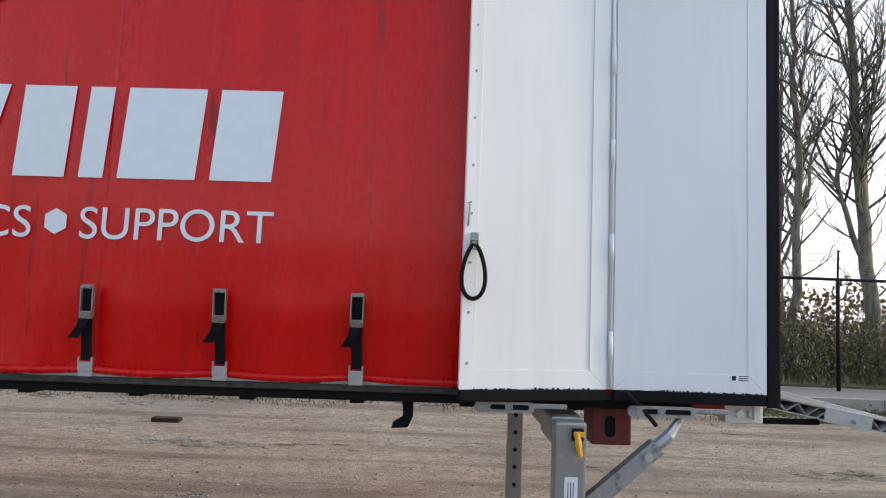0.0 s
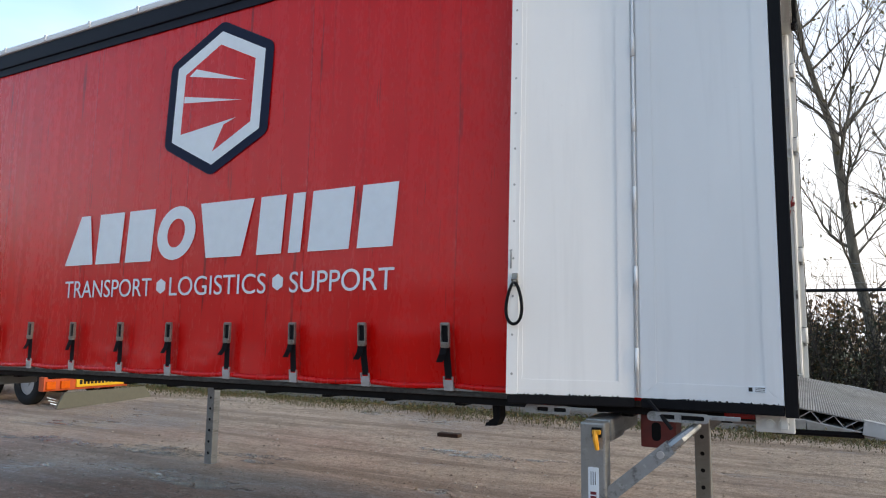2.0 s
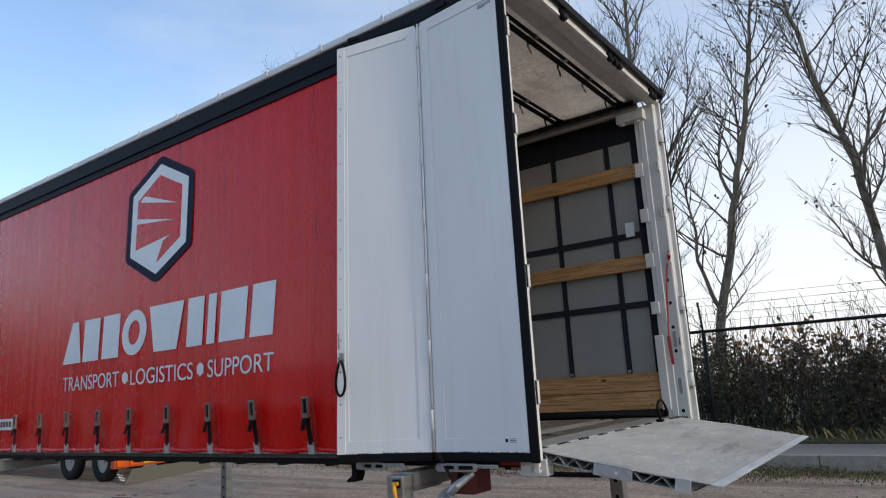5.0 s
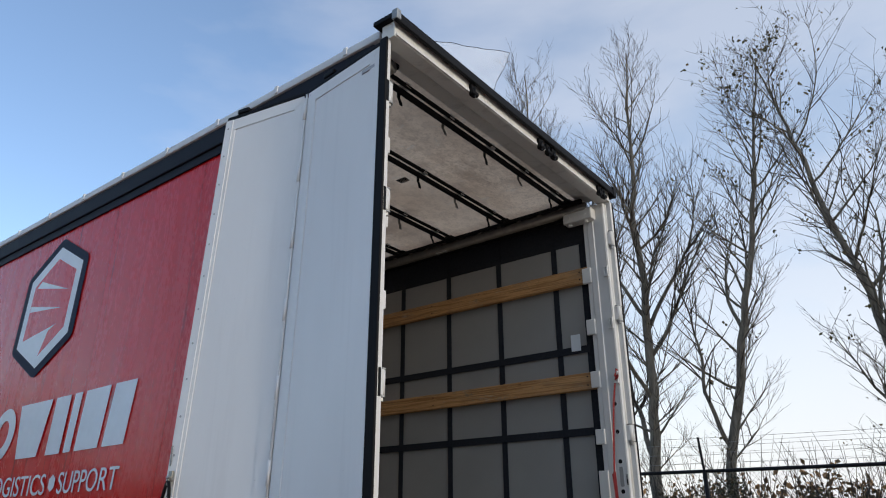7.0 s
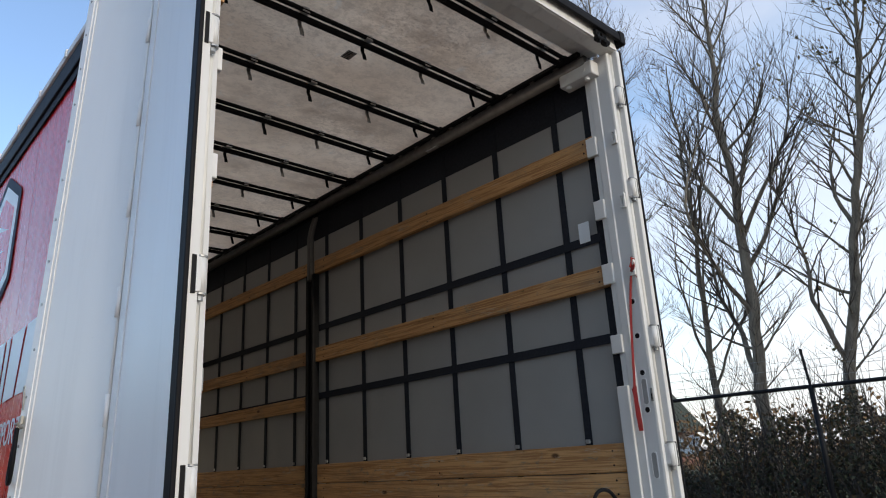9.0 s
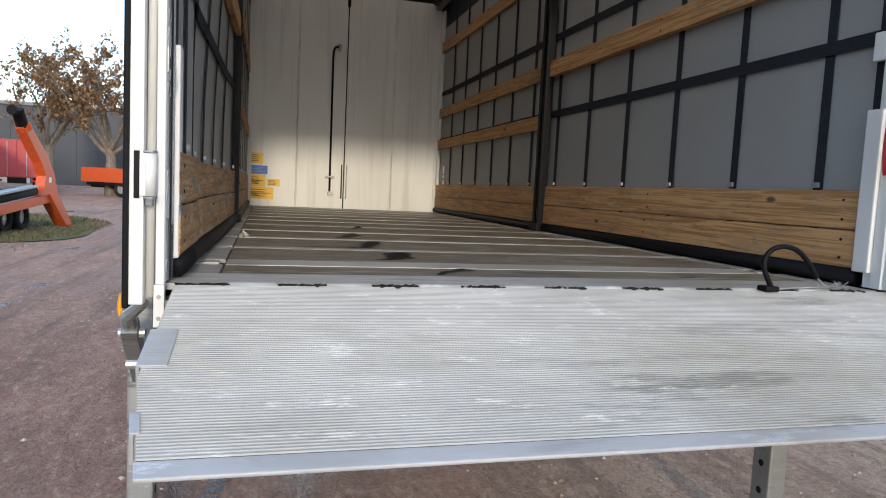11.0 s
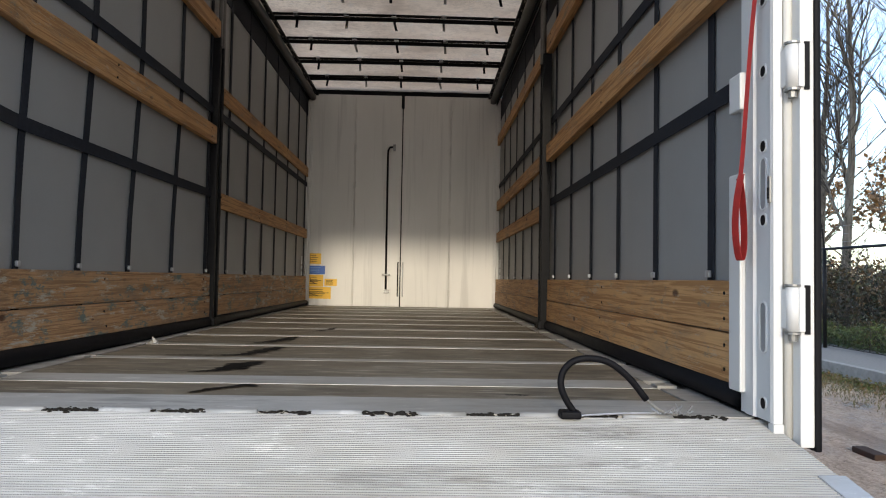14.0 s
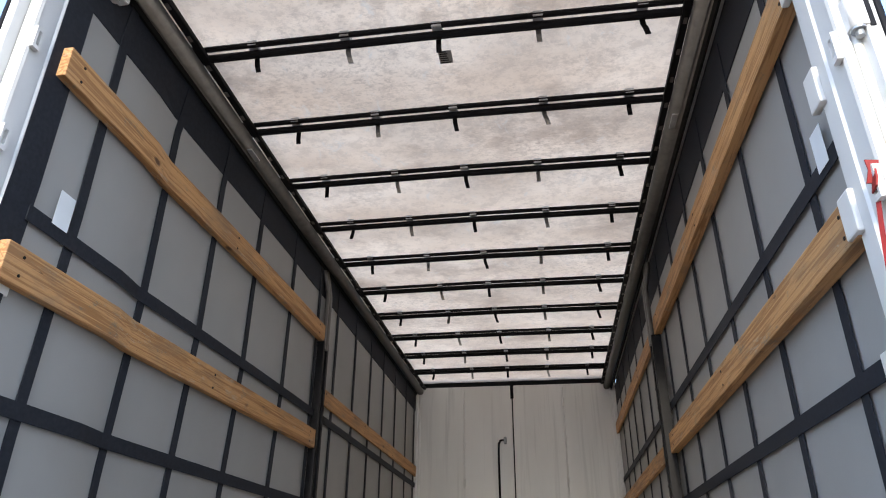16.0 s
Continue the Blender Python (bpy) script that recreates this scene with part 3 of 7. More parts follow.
blades("far_grass", 26000, ((-24.5, -12.5), (-13.2, -4.2)), 0.03, 0.11, GRASS, "short mossy grass below the chassis", lambda x, y: 1.0 if ((x + 18.5) / 6.2) ** 2 + ((y + 8.6) / 4.6) ** 2 < 1.05 else 0.02)

# loose stones and grit on the yard
rnd = random.Random(5)
verts, faces = [], []
for i in range(7000):
    if i < 4200:
        x, y = rnd.uniform(-14, 3.5), rnd.uniform(1.5, 8.2)
    else:
        x, y = rnd.uniform(-9, 3.0), rnd.uniform(-2.2, 3.5)
    s = rnd.uniform(0.003, 0.009) if rnd.random() < 0.85 else rnd.uniform(0.008, 0.020)
    z = ground_height(x, y) + 0.004
    n = len(verts)
    q = rnd.uniform(0, 6.28)
    for k in range(4):
        r = s * rnd.uniform(0.8, 1.5)
        verts.append((x + r * math.cos(q + 1.57 * k), y + r * math.sin(q + 1.57 * k), z + s * rnd.uniform(-0.1, 0.3)))
    verts += [(x, y, z + s * 0.9), (x, y, z - s)]
    for k in range(4):
        faces += [(n + k, n + (k + 1) % 4, n + 4), (n + (k + 1) % 4, n + k, n + 5)]
me = bpy.data.meshes.new("pebbles")
me.from_pydata(verts, [], faces)
me.materials.append(make_leaf("pebble_stone", [(0.15, 0.11, 0.085), (0.30, 0.23, 0.17), (0.55, 0.48, 0.40), (0.22, 0.165, 0.125)], 0.8))
tagged(new("pebbles", me), "loose pebbles on the yard", "pebbles", "", "stuff")


# puddles: thin still films of water with an uneven rim
def sheet_z(x, y):
    """Height of the ground sheet between its grid points."""
    def at(i, j):
        return ground_height(-18 + 0.75 * i, -11 + 0.75 * j) + 0.012 * noise.noise(Vector(((-18 + 0.75 * i) * 0.7, (-11 + 0.75 * j) * 0.7, 0)))
    i, j = math.floor((x + 18) / 0.75), math.floor((y + 11) / 0.75)
    u, v = (x + 18) / 0.75 - i, (y + 11) / 0.75 - j
    return (at(i, j) * (1 - u) + at(i + 1, j) * u) * (1 - v) + (at(i, j + 1) * (1 - u) + at(i + 1, j + 1) * u) * v


def puddle(cx, cy, rx, ry, seed, lobes, label):
    rr = random.Random(seed)
    bm = bmesh.new()
    for k in range(lobes):
        ox = 0.0 if k == 0 else rr.gauss(0, rx * 0.75)
        oy = 0.0 if k == 0 else rr.gauss(0, ry * 0.75)
        f = 1.0 if k == 0 else rr.uniform(0.15, 0.5)
        ring = []
        for i in range(64):
            q = 2 * math.pi * i / 64
            r = f * (0.85 + 0.45 * noise.noise(Vector((math.cos(q) * 1.6, math.sin(q) * 1.6, seed + k))) + 0.22 * noise.noise(Vector((math.cos(q) * 6, math.sin(q) * 6, seed + k))))
            x, y = cx + ox + rx * r * math.cos(q), cy + oy + ry * r * math.sin(q)
            ring.append(bm.verts.new((x, y, sheet_z(x, y) + 0.005 + 0.0012 * k)))
        c = bm.verts.new((cx + ox, cy + oy, sheet_z(cx + ox, cy + oy) + 0.005 + 0.0012 * k))
        for i in range(64):
            bm.faces.new((c, ring[i], ring[(i + 1) % 64]))
    return structure("puddle", bm, WATER, label, True, category="puddle")


def make_water():
    m = Mat("shallow_water", 0.16, 0.0, 0.5)
    m.color(m.mix(m.noise(9, 5), (0.055, 0.038, 0.029), (0.125, 0.084, 0.062)))
    m.bump(m.noise(30, 5, (1, 1, 1), 0.7), 0.35, 0.01)
    grains = m.math("ADD", m.math("MULTIPLY", m.noise(34, 8, (1, 1, 1), 0.8), 0.55), m.math("MULTIPLY", m.noise(4.5, 6, (1, 1, 1), 0.7), 0.45))
    m.link(m.ramp(grains, [(0.47, 0.0), (0.55, 0.85)]), m.b.inputs["Alpha"])   # soil stands out of the film
    return m.m


WATER = make_water()
SHALLOW = "shallow puddle on the brown gravel"
puddle(-7.5, 3.0, 1.1, 0.28, 1, 7, SHALLOW)
puddle(-3.8, 4.85, 0.9, 0.20, 2, 6, SHALLOW)
puddle(3.05, 4.45, 0.8, 0.25, 4, 6, SHALLOW)
puddle(-9.5, 2.83, 0.8, 0.20, 5, 6, SHALLOW)
puddle(-1.25, -0.02, 0.42, 0.26, 6, 9, "wide shallow puddle beside the support leg")
puddle(-1.17, 1.50, 0.14, 0.10, 7, 5, "small muddy puddle below the ramp")
puddle(-6.0, 3.40, 0.5, 0.12, 8, 5, SHALLOW)
puddle(-5.6, -2.6, 0.9, 0.26, 9, 8, SHALLOW)
puddle(-8.6, -3.9, 1.5, 0.40, 10, 9, SHALLOW)
puddle(-3.6, -1.95, 0.5, 0.16, 11, 5, SHALLOW)

brick = thing("brick_fragment", (-4.75, 5.88, 0.05), "broken dark brick lying on the gravel", "brick")
part("fragment", bx((-4.92, 5.81, 0.035), (-4.57, 5.95, 0.105), 0.012), plain("burnt_brick", (0.05, 0.032, 0.024), 0.8), brick)

# ---- swap body: frame ----
L0, L1 = -7.17, 0.0          # front and rear ends
YN, YF = 0.0, 2.55           # open (near) and far curtain planes
FLOOR, TOP = 1.335, 4.12
body = thing("swap_body", (-3.7, 1.27, 1.2), "curtain-sided swap body with open rear, standing on four legs", "swap body")

# floor: bearers below, plywood boards between alloy strips
bm = bmesh.new()
box(bm, (L0, YN + 0.03, 1.255), (L1 - 0.12, YN + 0.10, 1.29), 0.004)
box(bm, (L0, YF - 0.10, 1.235), (L1 - 0.12, YF - 0.03, 1.29), 0.004)
for i in range(15):
    x = L0 + 0.2 + i * 0.475
    box(bm, (x, YN + 0.10, 1.225), (x + 0.06, YF - 0.10, 1.27))
for y in (0.75, 1.70):
    box(bm, (L0 + 0.1, y, 1.185), (L1 - 0.35, y + 0.10, 1.225), 0.004)
part("floor_frame", bm, DARK_STEEL, body, "black steel floor frame")
floor = part("floor", bx((L0 + 0.1, YN + 0.04, 1.27), (L1 - 0.13, YF - 0.04, 1.322)), DARK_STEEL, body, "worn grey plywood loading floor")
SIDE_GREY = plain("grey_side_strip", (0.27, 0.262, 0.245), 0.6, 0, 0.35, 18, 0.15, (1, 0.5, 1))
STRIPS = [-0.68 - 0.61 * k for k in range(11)]
edges = [-0.345] + STRIPS + [-7.09]
for i, (a, b) in enumerate(zip(edges, edges[1:])):
    wide = 0.09 if i == 0 else 0.040
    x1 = a - (0.0 if i == 0 else (0.09 if i == 1 else 0.040)) - 0.003
    x0 = (b + wide + 0.003) if i < len(edges) - 2 else b
    part("floor_board", bx((x0, 0.13, 1.318), (x1, 2.39, FLOOR + 0.0015 * random.random()), 0.0015), PLY, floor)
    part("side_board", bx((x0, -0.03, 1.318), (x1, 0.122, FLOOR + 0.001 + 0.002 * random.random()), 0.0015), SIDE_GREY, floor)
    part("side_board", bx((x0, 2.398, 1.318), (x1, 2.50, FLOOR + 0.001 + 0.002 * random.random()), 0.0015), SIDE_GREY, floor)
    if i < len(edges) - 2:
        part("floor_strip", bx((b - wide, 0.13, 1.318), (b + wide, 2.39, FLOOR + 0.002), 0.001), SILL, floor, "pale alloy floor strip")
        for ya, yb in ((0.02, 0.105), (2.41, 2.48)):
            part("lashing_plate", bx((b - 0.035, ya, 1.318), (b + 0.03, yb, FLOOR + 0.0026), 0.001), SILL, floor, "bright lashing plate")
part("sill", bx((-0.342, -0.03, 1.30), (-0.100, 2.49, FLOOR + 0.003), 0.002), SILL, floor, "alloy sill plate at the rear edge")


# dark water marks on the boards: thin films with an uneven rim
def stain(nodes):
    """An uneven wet streak through plan nodes (x, y, half width)."""
    bm = bmesh.new()
    rr = random.Random(int(nodes[0][0] * 1000))
    left, right = [], []
    for (p, q) in zip(nodes, nodes[1:]):
        for k in range(12):
            t = k / 12
            x, y, r = (p[i] + (q[i] - p[i]) * t for i in range(3))
            d = Vector((q[0] - p[0], q[1] - p[1])).normalized()
            for side, row in ((1, left), (-1, right)):
                w = r * rr.uniform(0.45, 1.35)
                row.append(bm.verts.new((x - d.y * w * side, y + d.x * w * side, FLOOR + 0.0052)))
    for i in range(len(left) - 1):
        bm.faces.new((left[i], left[i + 1], right[i + 1], right[i]))
    return bm


WET = plain("wet_film", (0.006, 0.0055, 0.005), 0.62, 0, 0.1)
for pts in ([(-0.37, 0.86, 0.008), (-0.44, 0.90, 0.016), (-0.49, 0.96, 0.012), (-0.54, 0.99, 0.028), (-0.50, 1.04, 0.006)],
            [(-0.83, 0.70, 0.005), (-0.86, 0.78, 0.022), (-0.95, 0.83, 0.060), (-1.08, 0.85, 0.062), (-1.17, 0.90, 0.020)],
            [(-1.36, 0.42, 0.006), (-1.37, 0.60, 0.012), (-1.40, 0.75, 0.030), (-1.60, 0.80, 0.045), (-1.80, 0.85, 0.030)],
            [(-1.97, 0.66, 0.010), (-2.05, 0.73, 0.035), (-2.22, 0.78, 0.050), (-2.42, 0.81, 0.016)],
            [(-2.85, 0.86, 0.01), (-3.0, 0.92, 0.03), (-3.2, 0.95, 0.012)], [(-0.40, 1.84, 0.006), (-0.40, 1.88, 0.012), (-0.40, 1.92, 0.004)]):
    part("water_mark", stain(pts), WET, floor, "dark wet patch")

RAIL_MOTTLED = plain("mottled_rail", (0.052, 0.050, 0.046), 0.65, 0.1, 0.75, 45, 0.2, (0.5, 1, 1))
# bottom side rails and the round rubber edge inside
for y0, y1 in ((YN + 0.014, YN + 0.045), (YF - 0.03, YF + 0.012)):
    part("side_rail", bx((L0, y0 - (0.030 if y0 < 1 else 0.0), 1.288), (L1 - 0.10, y1, 1.326), 0.006), RAIL_MOTTLED, body, "dark mottled bottom rail")
    part("rail_skirt", bx((L0, min(y0, y1) + 0.015, 1.246), (L1 - 0.10, max(y0, y1) - 0.006, 1.300), 0.004), DARK_STEEL, body)
for y in (0.045, 2.505):
    part("edge_roll", tb([(L0 + 0.1, y, 1.375), (-1.7, y, 1.372), (L1 - 0.2, y, 1.378)], 0.036, 10), RUBBER, body, "black rubber edge roll", True)


# ---- swap body: rear and front corner posts ----
def rounded(u0, u1, v0, v1, r, n=5):
    pts = []
    for cu, cv, a0 in ((u1 - r, v1 - r, 0), (u0 + r, v1 - r, 90), (u0 + r, v0 + r, 180), (u1 - r, v0 + r, 270)):
        for k in range(n):
            a = radians(a0 + 90 * k / (n - 1))
            pts.append((cu + r * math.cos(a), cv + r * math.sin(a)))
    return pts


HINGE_Z = (3.75, 3.14, 2.262, 1.640)
CAVITY = plain("post_cavity", (0.30, 0.30, 0.29), 0.7)


def post_y(side, d):
    """Depth d outwards from the inner face of the far (1) or near (-1) corner post."""
    return 2.475 + d if side > 0 else 0.004 - d


def rear_post(side):
    """A folded steel post; its punched inner face looks across the load space."""
    def Y(d):
        return post_y(side, d)

    def bxd(x0, x1, d0, d1, z0, z1, bevel=0.0):
        return bx((x0, min(Y(d0), Y(d1)), z0), (x1, max(Y(d0), Y(d1)), z1), bevel)
    bm = bmesh.new()
    profile = [(-0.160, 0.006), (-0.128, 0.006), (-0.122, 0.0), (-0.078, 0.0), (-0.072, 0.007), (0.004, 0.007), (0.008, 0.003), (0.020, 0.006), (0.026, 0.026),
               (0.012, 0.030), (-0.006, 0.034), (-0.006, 0.046), (-0.160, 0.046)]
    slab(bm, profile, lambda u, v, w: Vector((u, Y(v), 4.055 - w)), 4.055 - 1.345)
    post = part("corner_post", bm, WHITE_POST, body, "white painted steel corner post with punched holes")
    part("post_foot", bxd(-0.006, 0.024, 0.004, 0.032, 1.225, 1.344, 0.003), WHITE_POST, post)
    for z in (1.25, 1.31):
        part("foot_bolt", tb([(0.024, Y(0.018), z), (0.028, Y(0.018), z)], 0.006, 8), GALV, post)
    # punched holes and slots: a dark recess framed by a pressed rim
    for z, h in ((2.47, 0.0), (2.275, 0.0), (2.072, 0.0), (1.970, 0.105), (1.873, 0.0), (1.588, 0.100), (1.388, 0.0)):
        xc, r = -0.034, 0.0145
        out = rounded(xc - r - 0.004, xc + r + 0.004, z - h / 2 - r - 0.004, z + h / 2 + r + 0.004, r)
        inn = rounded(xc - r, xc + r, z - h / 2 - r, z + h / 2 + r, r - 0.002)
        bm = bmesh.new()
        slab(bm, out, lambda u, v, w: Vector((u, Y(0.0035 + w), v)), 0.004, inn)
        part("hole_rim", bm, WHITE_POST, post)
        bm = bmesh.new()
        slab(bm, inn, lambda u, v, w: Vector((u, Y(0.0055 + w), v)), 0.002)
        part("hole", bm, CAVITY if h else DARK_STEEL, post)
    # pockets for the planks, folded inwards
    for z0, z1 in ((3.41, 3.535), (3.00, 3.12), (2.60, 2.722), (2.195, 2.302), (1.40, 2.015)):
        part("plank_pocket", bxd(-0.198, -0.126, -0.014, 0.010, z0, z1, 0.006), WHITE_POST, post, "white plank pocket")
    bm = bmesh.new()
    box(bm, (-0.30, min(Y(-0.07), Y(0.03)), 3.925), (-0.05, max(Y(-0.07), Y(0.03)), 4.02), 0.01)
    for xx in (-0.25, -0.11):
        tube(bm, [(xx, Y(-0.04), 3.905), (xx, Y(-0.04), 3.93)], 0.018, 8)
        tube(bm, [(xx, Y(-0.074), 3.97), (xx, Y(-0.068), 3.97)], 0.014, 8)
    part("top_bracket", bm, WHITE_POST, post)
    # rectangular lock eyes on the edge
    for z in (3.48, 3.07, 2.66):
        bm = bmesh.new()
        slab(bm, rounded(-0.018, 0.016, z - 0.045, z + 0.045, 0.004, 3), lambda u, v, w: Vector((u, Y(-0.012 + w), v)), 0.016, rounded(-0.008, 0.006, z - 0.030, z + 0.030, 0.003, 3))
        part("lock_lug", bm, WHITE_POST, post)
    part("keeper", bxd(0.0, 0.014, -0.001, 0.005, 1.915, 1.985, 0.002), GALV, post)
    part("keeper_slot", bxd(0.004, 0.010, -0.003, 0.0, 1.925, 1.955), DARK_STEEL, post)
    # hinges between post and door
    for z in HINGE_Z:
        part("hinge", tb([(0.050, Y(0.040), z - 0.056), (0.050, Y(0.040), z + 0.056)], 0.0175, 14), WHITE_POST, post, "white barrel hinge with steel pin", True)
        part("hinge_arm", bxd(0.010, 0.050, 0.022, 0.036, z - 0.050, z + 0.050, 0.003), WHITE_POST, post)
        part("hinge_leaf", bxd(0.056, 0.070, 0.046, 0.062, z - 0.056, z + 0.056, 0.003), WHITE_POST, post)
        part("hinge_recess", bxd(0.060, 0.0676, 0.062, 0.076, z - 0.062, z + 0.062, 0.001), DARK_STEEL, post, "dark recess beside the hinge")
        for zz in (z + 0.058, z - 0.063):
            part("hinge_collar", tb([(0.050, Y(0.040), zz), (0.050, Y(0.040), zz + 0.006)], 0.020, 12), GALV, post)
        part("hinge_nut", tb([(0.050, Y(0.040), z - 0.080), (0.050, Y(0.040), z - 0.063)], 0.011, 8), GALV, post)
    if side < 0:      # the near post stands a little further in
        for ob in [post] + list(post.children):
            for v in ob.data.vertices:
                v.co.x -= 0.055
    return post


rear_post(1)
rear_post(-1)
for y0, y1 in ((YN - 0.01, YN + 0.09), (YF - 0.09, YF + 0.01)):
    bm = bmesh.new()
    box(bm, (L0 - 0.01, y0, 1.20), (L0 + 0.10, y1, 4.08), 0.008)
    box(bm, (L0 + 0.10, min(y0, y1) + 0.03, 1.30), (L0 + 0.15, max(y0, y1) - 0.03, 4.0), 0.006)
    part("front_post", bm, WHITE_POST, body, "white front corner post")

# rear header: white channel with black rubber lip and roller brackets
bm = bmesh.new()
box(bm, (-0.04, -0.07, 4.070), (0.052, 2.555, 4.168), 0.006)
header = part("rear_header", bm, GREYWHITE, body, "dirty white rear header beam")
part("header_flange", bx((-0.18, 0.0, 4.120), (-0.042, 2.53, 4.145), 0.004), GREYWHITE, header)
part("header_lip", bx((0.053, -0.06, 4.074), (0.062, 2.545, 4.092), 0.003), GREYWHITE, header)
bm = bmesh.new()
box(bm, (-0.08, -0.10, 4.170), (0.090, 2.585, 4.200), 0.008)
box(bm, (0.070, -0.10, 4.135), (0.094, 2.585, 4.178), 0.006)
part("rubber_lip", bm, RUBBER, header, "black rubber lip")
for y in (0.62, 1.42, 1.52, 1.60, 2.33, 2.40):
    bm = bmesh.new()
    box(bm, (0.052, y - 0.02, 4.055), (0.074, y + 0.02, 4.135), 0.004)
    tube(bm, [(0.076, y - 0.03, 4.07), (0.076, y + 0.03, 4.07)], 0.016, 8)
    tube(bm, [(0.078, y, 4.04), (0.078, y, 4.11)], 0.008, 6)
    part("roller_bracket", bm, DARK_STEEL, header, "black roller bracket")
part("corner_cap", bx((0.060, -0.106, 4.145), (0.098, -0.070, 4.206), 0.006), GALV, header)
part("corner_cap", bx((0.02, 2.545, 4.12), (0.10, 2.605, 4.210), 0.012), RUBBER, header)

# ---- roof ----
bm = bmesh.new()
nx, ny = 60, 16
rows = [[bm.verts.new((L0 + 0.04 + (7.07) * i / nx, 0.06 + 2.43 * j / ny, 4.158 - 0.014 * abs(math.sin(math.pi * (L0 + 0.04 + 7.07 * i / nx + 0.26) / 0.61)) + 0.006 * noise.noise(Vector((i * 0.5, j * 0.6, 0))))) for j in range(ny + 1)] for i in range(nx + 1)]
for a, b in zip(rows, rows[1:]):
    for j in range(ny):
        bm.faces.new((a[j], b[j], b[j + 1], a[j + 1]))
roof = part("roof_tarp", bm, ROOF, body, "stained cream roof tarpaulin", True)
sol = roof.modifiers.new("thickness", "SOLIDIFY")
sol.thickness, sol.offset = 0.006, 1.0
st = part("roof_sticker", bx((-1.100, 1.250, 4.122), (-1.010, 1.315, 4.124)), plain("faded_sticker", (0.30, 0.29, 0.28), 0.6), roof, "faded grey roof sticker")
bm = bmesh.new()
for k in range(6):
    box(bm, (-1.094 + 0.015 * k, 1.256, 4.1205), (-1.087 + 0.015 * k, 1.256 + 0.02 + 0.032 * random.random(), 4.1215))
tagged(part("sticker_bar", bm, INK, roof), kind="stuff")
BOWS = [-0.27, -0.87, -1.475, -2.065, -2.66, -3.265, -3.86, -4.48, -5.11, -5.745, -6.39]
for x in BOWS:
    bm = bmesh.new()
    tube(bm, [(x, 0.10, 4.085), (x, 1.27, 4.092), (x, 2.42, 4.085)], 0.020, 10)
    tube(bm, [(x + 0.040, 0.14, 4.108), (x + 0.040, 1.27, 4.114), (x + 0.040, 2.38, 4.108)], 0.014, 8)
    for y in (0.10, 2.42):
        box(bm, (x - 0.03, y - 0.03, 4.075), (x + 0.05, y + 0.03, 4.13), 0.006)
    bow = part("roof_bow", bm, DARK_STEEL, roof, "black roof bow")
    for k in range(5):
        y = 0.36 + 0.455 * k + 0.05 * (random.random() - 0.5)
        bm = bmesh.new()
        box(bm, (x - 0.024, y - 0.024, 4.100), (x + 0.052, y + 0.024, 4.130), 0.004)
        clip = part("clip", bm, HOOK, roof, "pale metal bow clip")
        tip = 0.03 * (random.random() - 0.2)
        bm = bmesh.new()
        ribbon(bm, [(x - 0.024, y, 4.112), (x - 0.026, y + tip * 0.2, 4.062), (x - 0.012 - tip * 0.4, y + tip * 0.6, 4.03), (x - 0.004 - tip, y + tip, 4.000)], (0.0, 0.012, 0.0), (-0.006, 0, 0))
        part("clip_tongue", bm, BUCKLE if k % 2 else DARK_STEEL, clip)
for y, s in ((0.085, 1), (2.435, -1)):
    bm = bmesh.new()
    slab(bm, rounded(-0.040, 0.036, -0.042, 0.036, 0.030, 7), lambda u, v, w: Vector((L0 + 0.1 + w, y + u, 4.040 + v)), L1 - 0.10 - L0 - 0.1)
    rail = part("curtain_rail", bm, ROOF_RAIL, body, "dull grey-brown alloy curtain rail", True)
    part("rail_lip", bx((L0 + 0.1, min(y - s * 0.052, y - s * 0.040), 3.985), (L1 - 0.11, max(y - s * 0.052, y - s * 0.040), 4.045), 0.003), DARK_STEEL, rail)
    bm = bmesh.new()
    box(bm, (L0 + 0.1, min(y + s * 0.036, y + s * 0.072), 4.062), (L1 - 0.11, max(y + s * 0.036, y + s * 0.072), 4.090), 0.006)
    part("roof_edge_band", bm, RUBBER, rail, "black edge band of the roof tarpaulin")
    for k in range(34):
        x = L0 + 0.25 + k * 0.2
        part("band_eyelet", bx((x, min(y + s * 0.045, y + s * 0.060), 4.057), (x + 0.035, max(y + s * 0.045, y + s * 0.060), 4.063), 0.001), ROOF_RAIL, rail)
    part("rail_plate", bx((-1.62, min(y, y + s * 0.03), 3.992), (-1.50, max(y, y + s * 0.03), 4.0), 0.001), HOOK, rail, "pale plate on the rail")
# outer roof edge: pale tarp hem with rivets
for y0, y1 in ((-0.035, 0.06), (2.49, 2.585)):
    bm = bmesh.new()
    box(bm, (L0 - 0.03, y0, 4.145), (L1 - 0.09, y1, 4.200), 0.014)
    for i in range(12):
        x = L0 + 0.2 + i * 0.6
        box(bm, (x, min(y0, y1) - 0.006, 4.155), (x + 0.03, max(y0, y1), 4.206), 0.004)
    part("roof_hem", bm, HEM, body, "pale riveted roof edge")
bm = bmesh.new()
box(bm, (L0 - 0.03, 0.0, 4.075), (L0 + 0.06, YF, 4.200), 0.012)
part("front_header", bm, DARK_STEEL, body)
# torn hem at the front corner
bm = bmesh.new()
ribbon(bm, [(L0 - 0.02, -0.03, 4.19), (L0 - 0.12, -0.05, 4.20), (L0 - 0.22, -0.06, 4.215), (L0 - 0.33, -0.06, 4.225)], (0, 0.02, 0.03), (0, 0.004, 0))
part("torn_hem", bm, GREYWHITE, body)

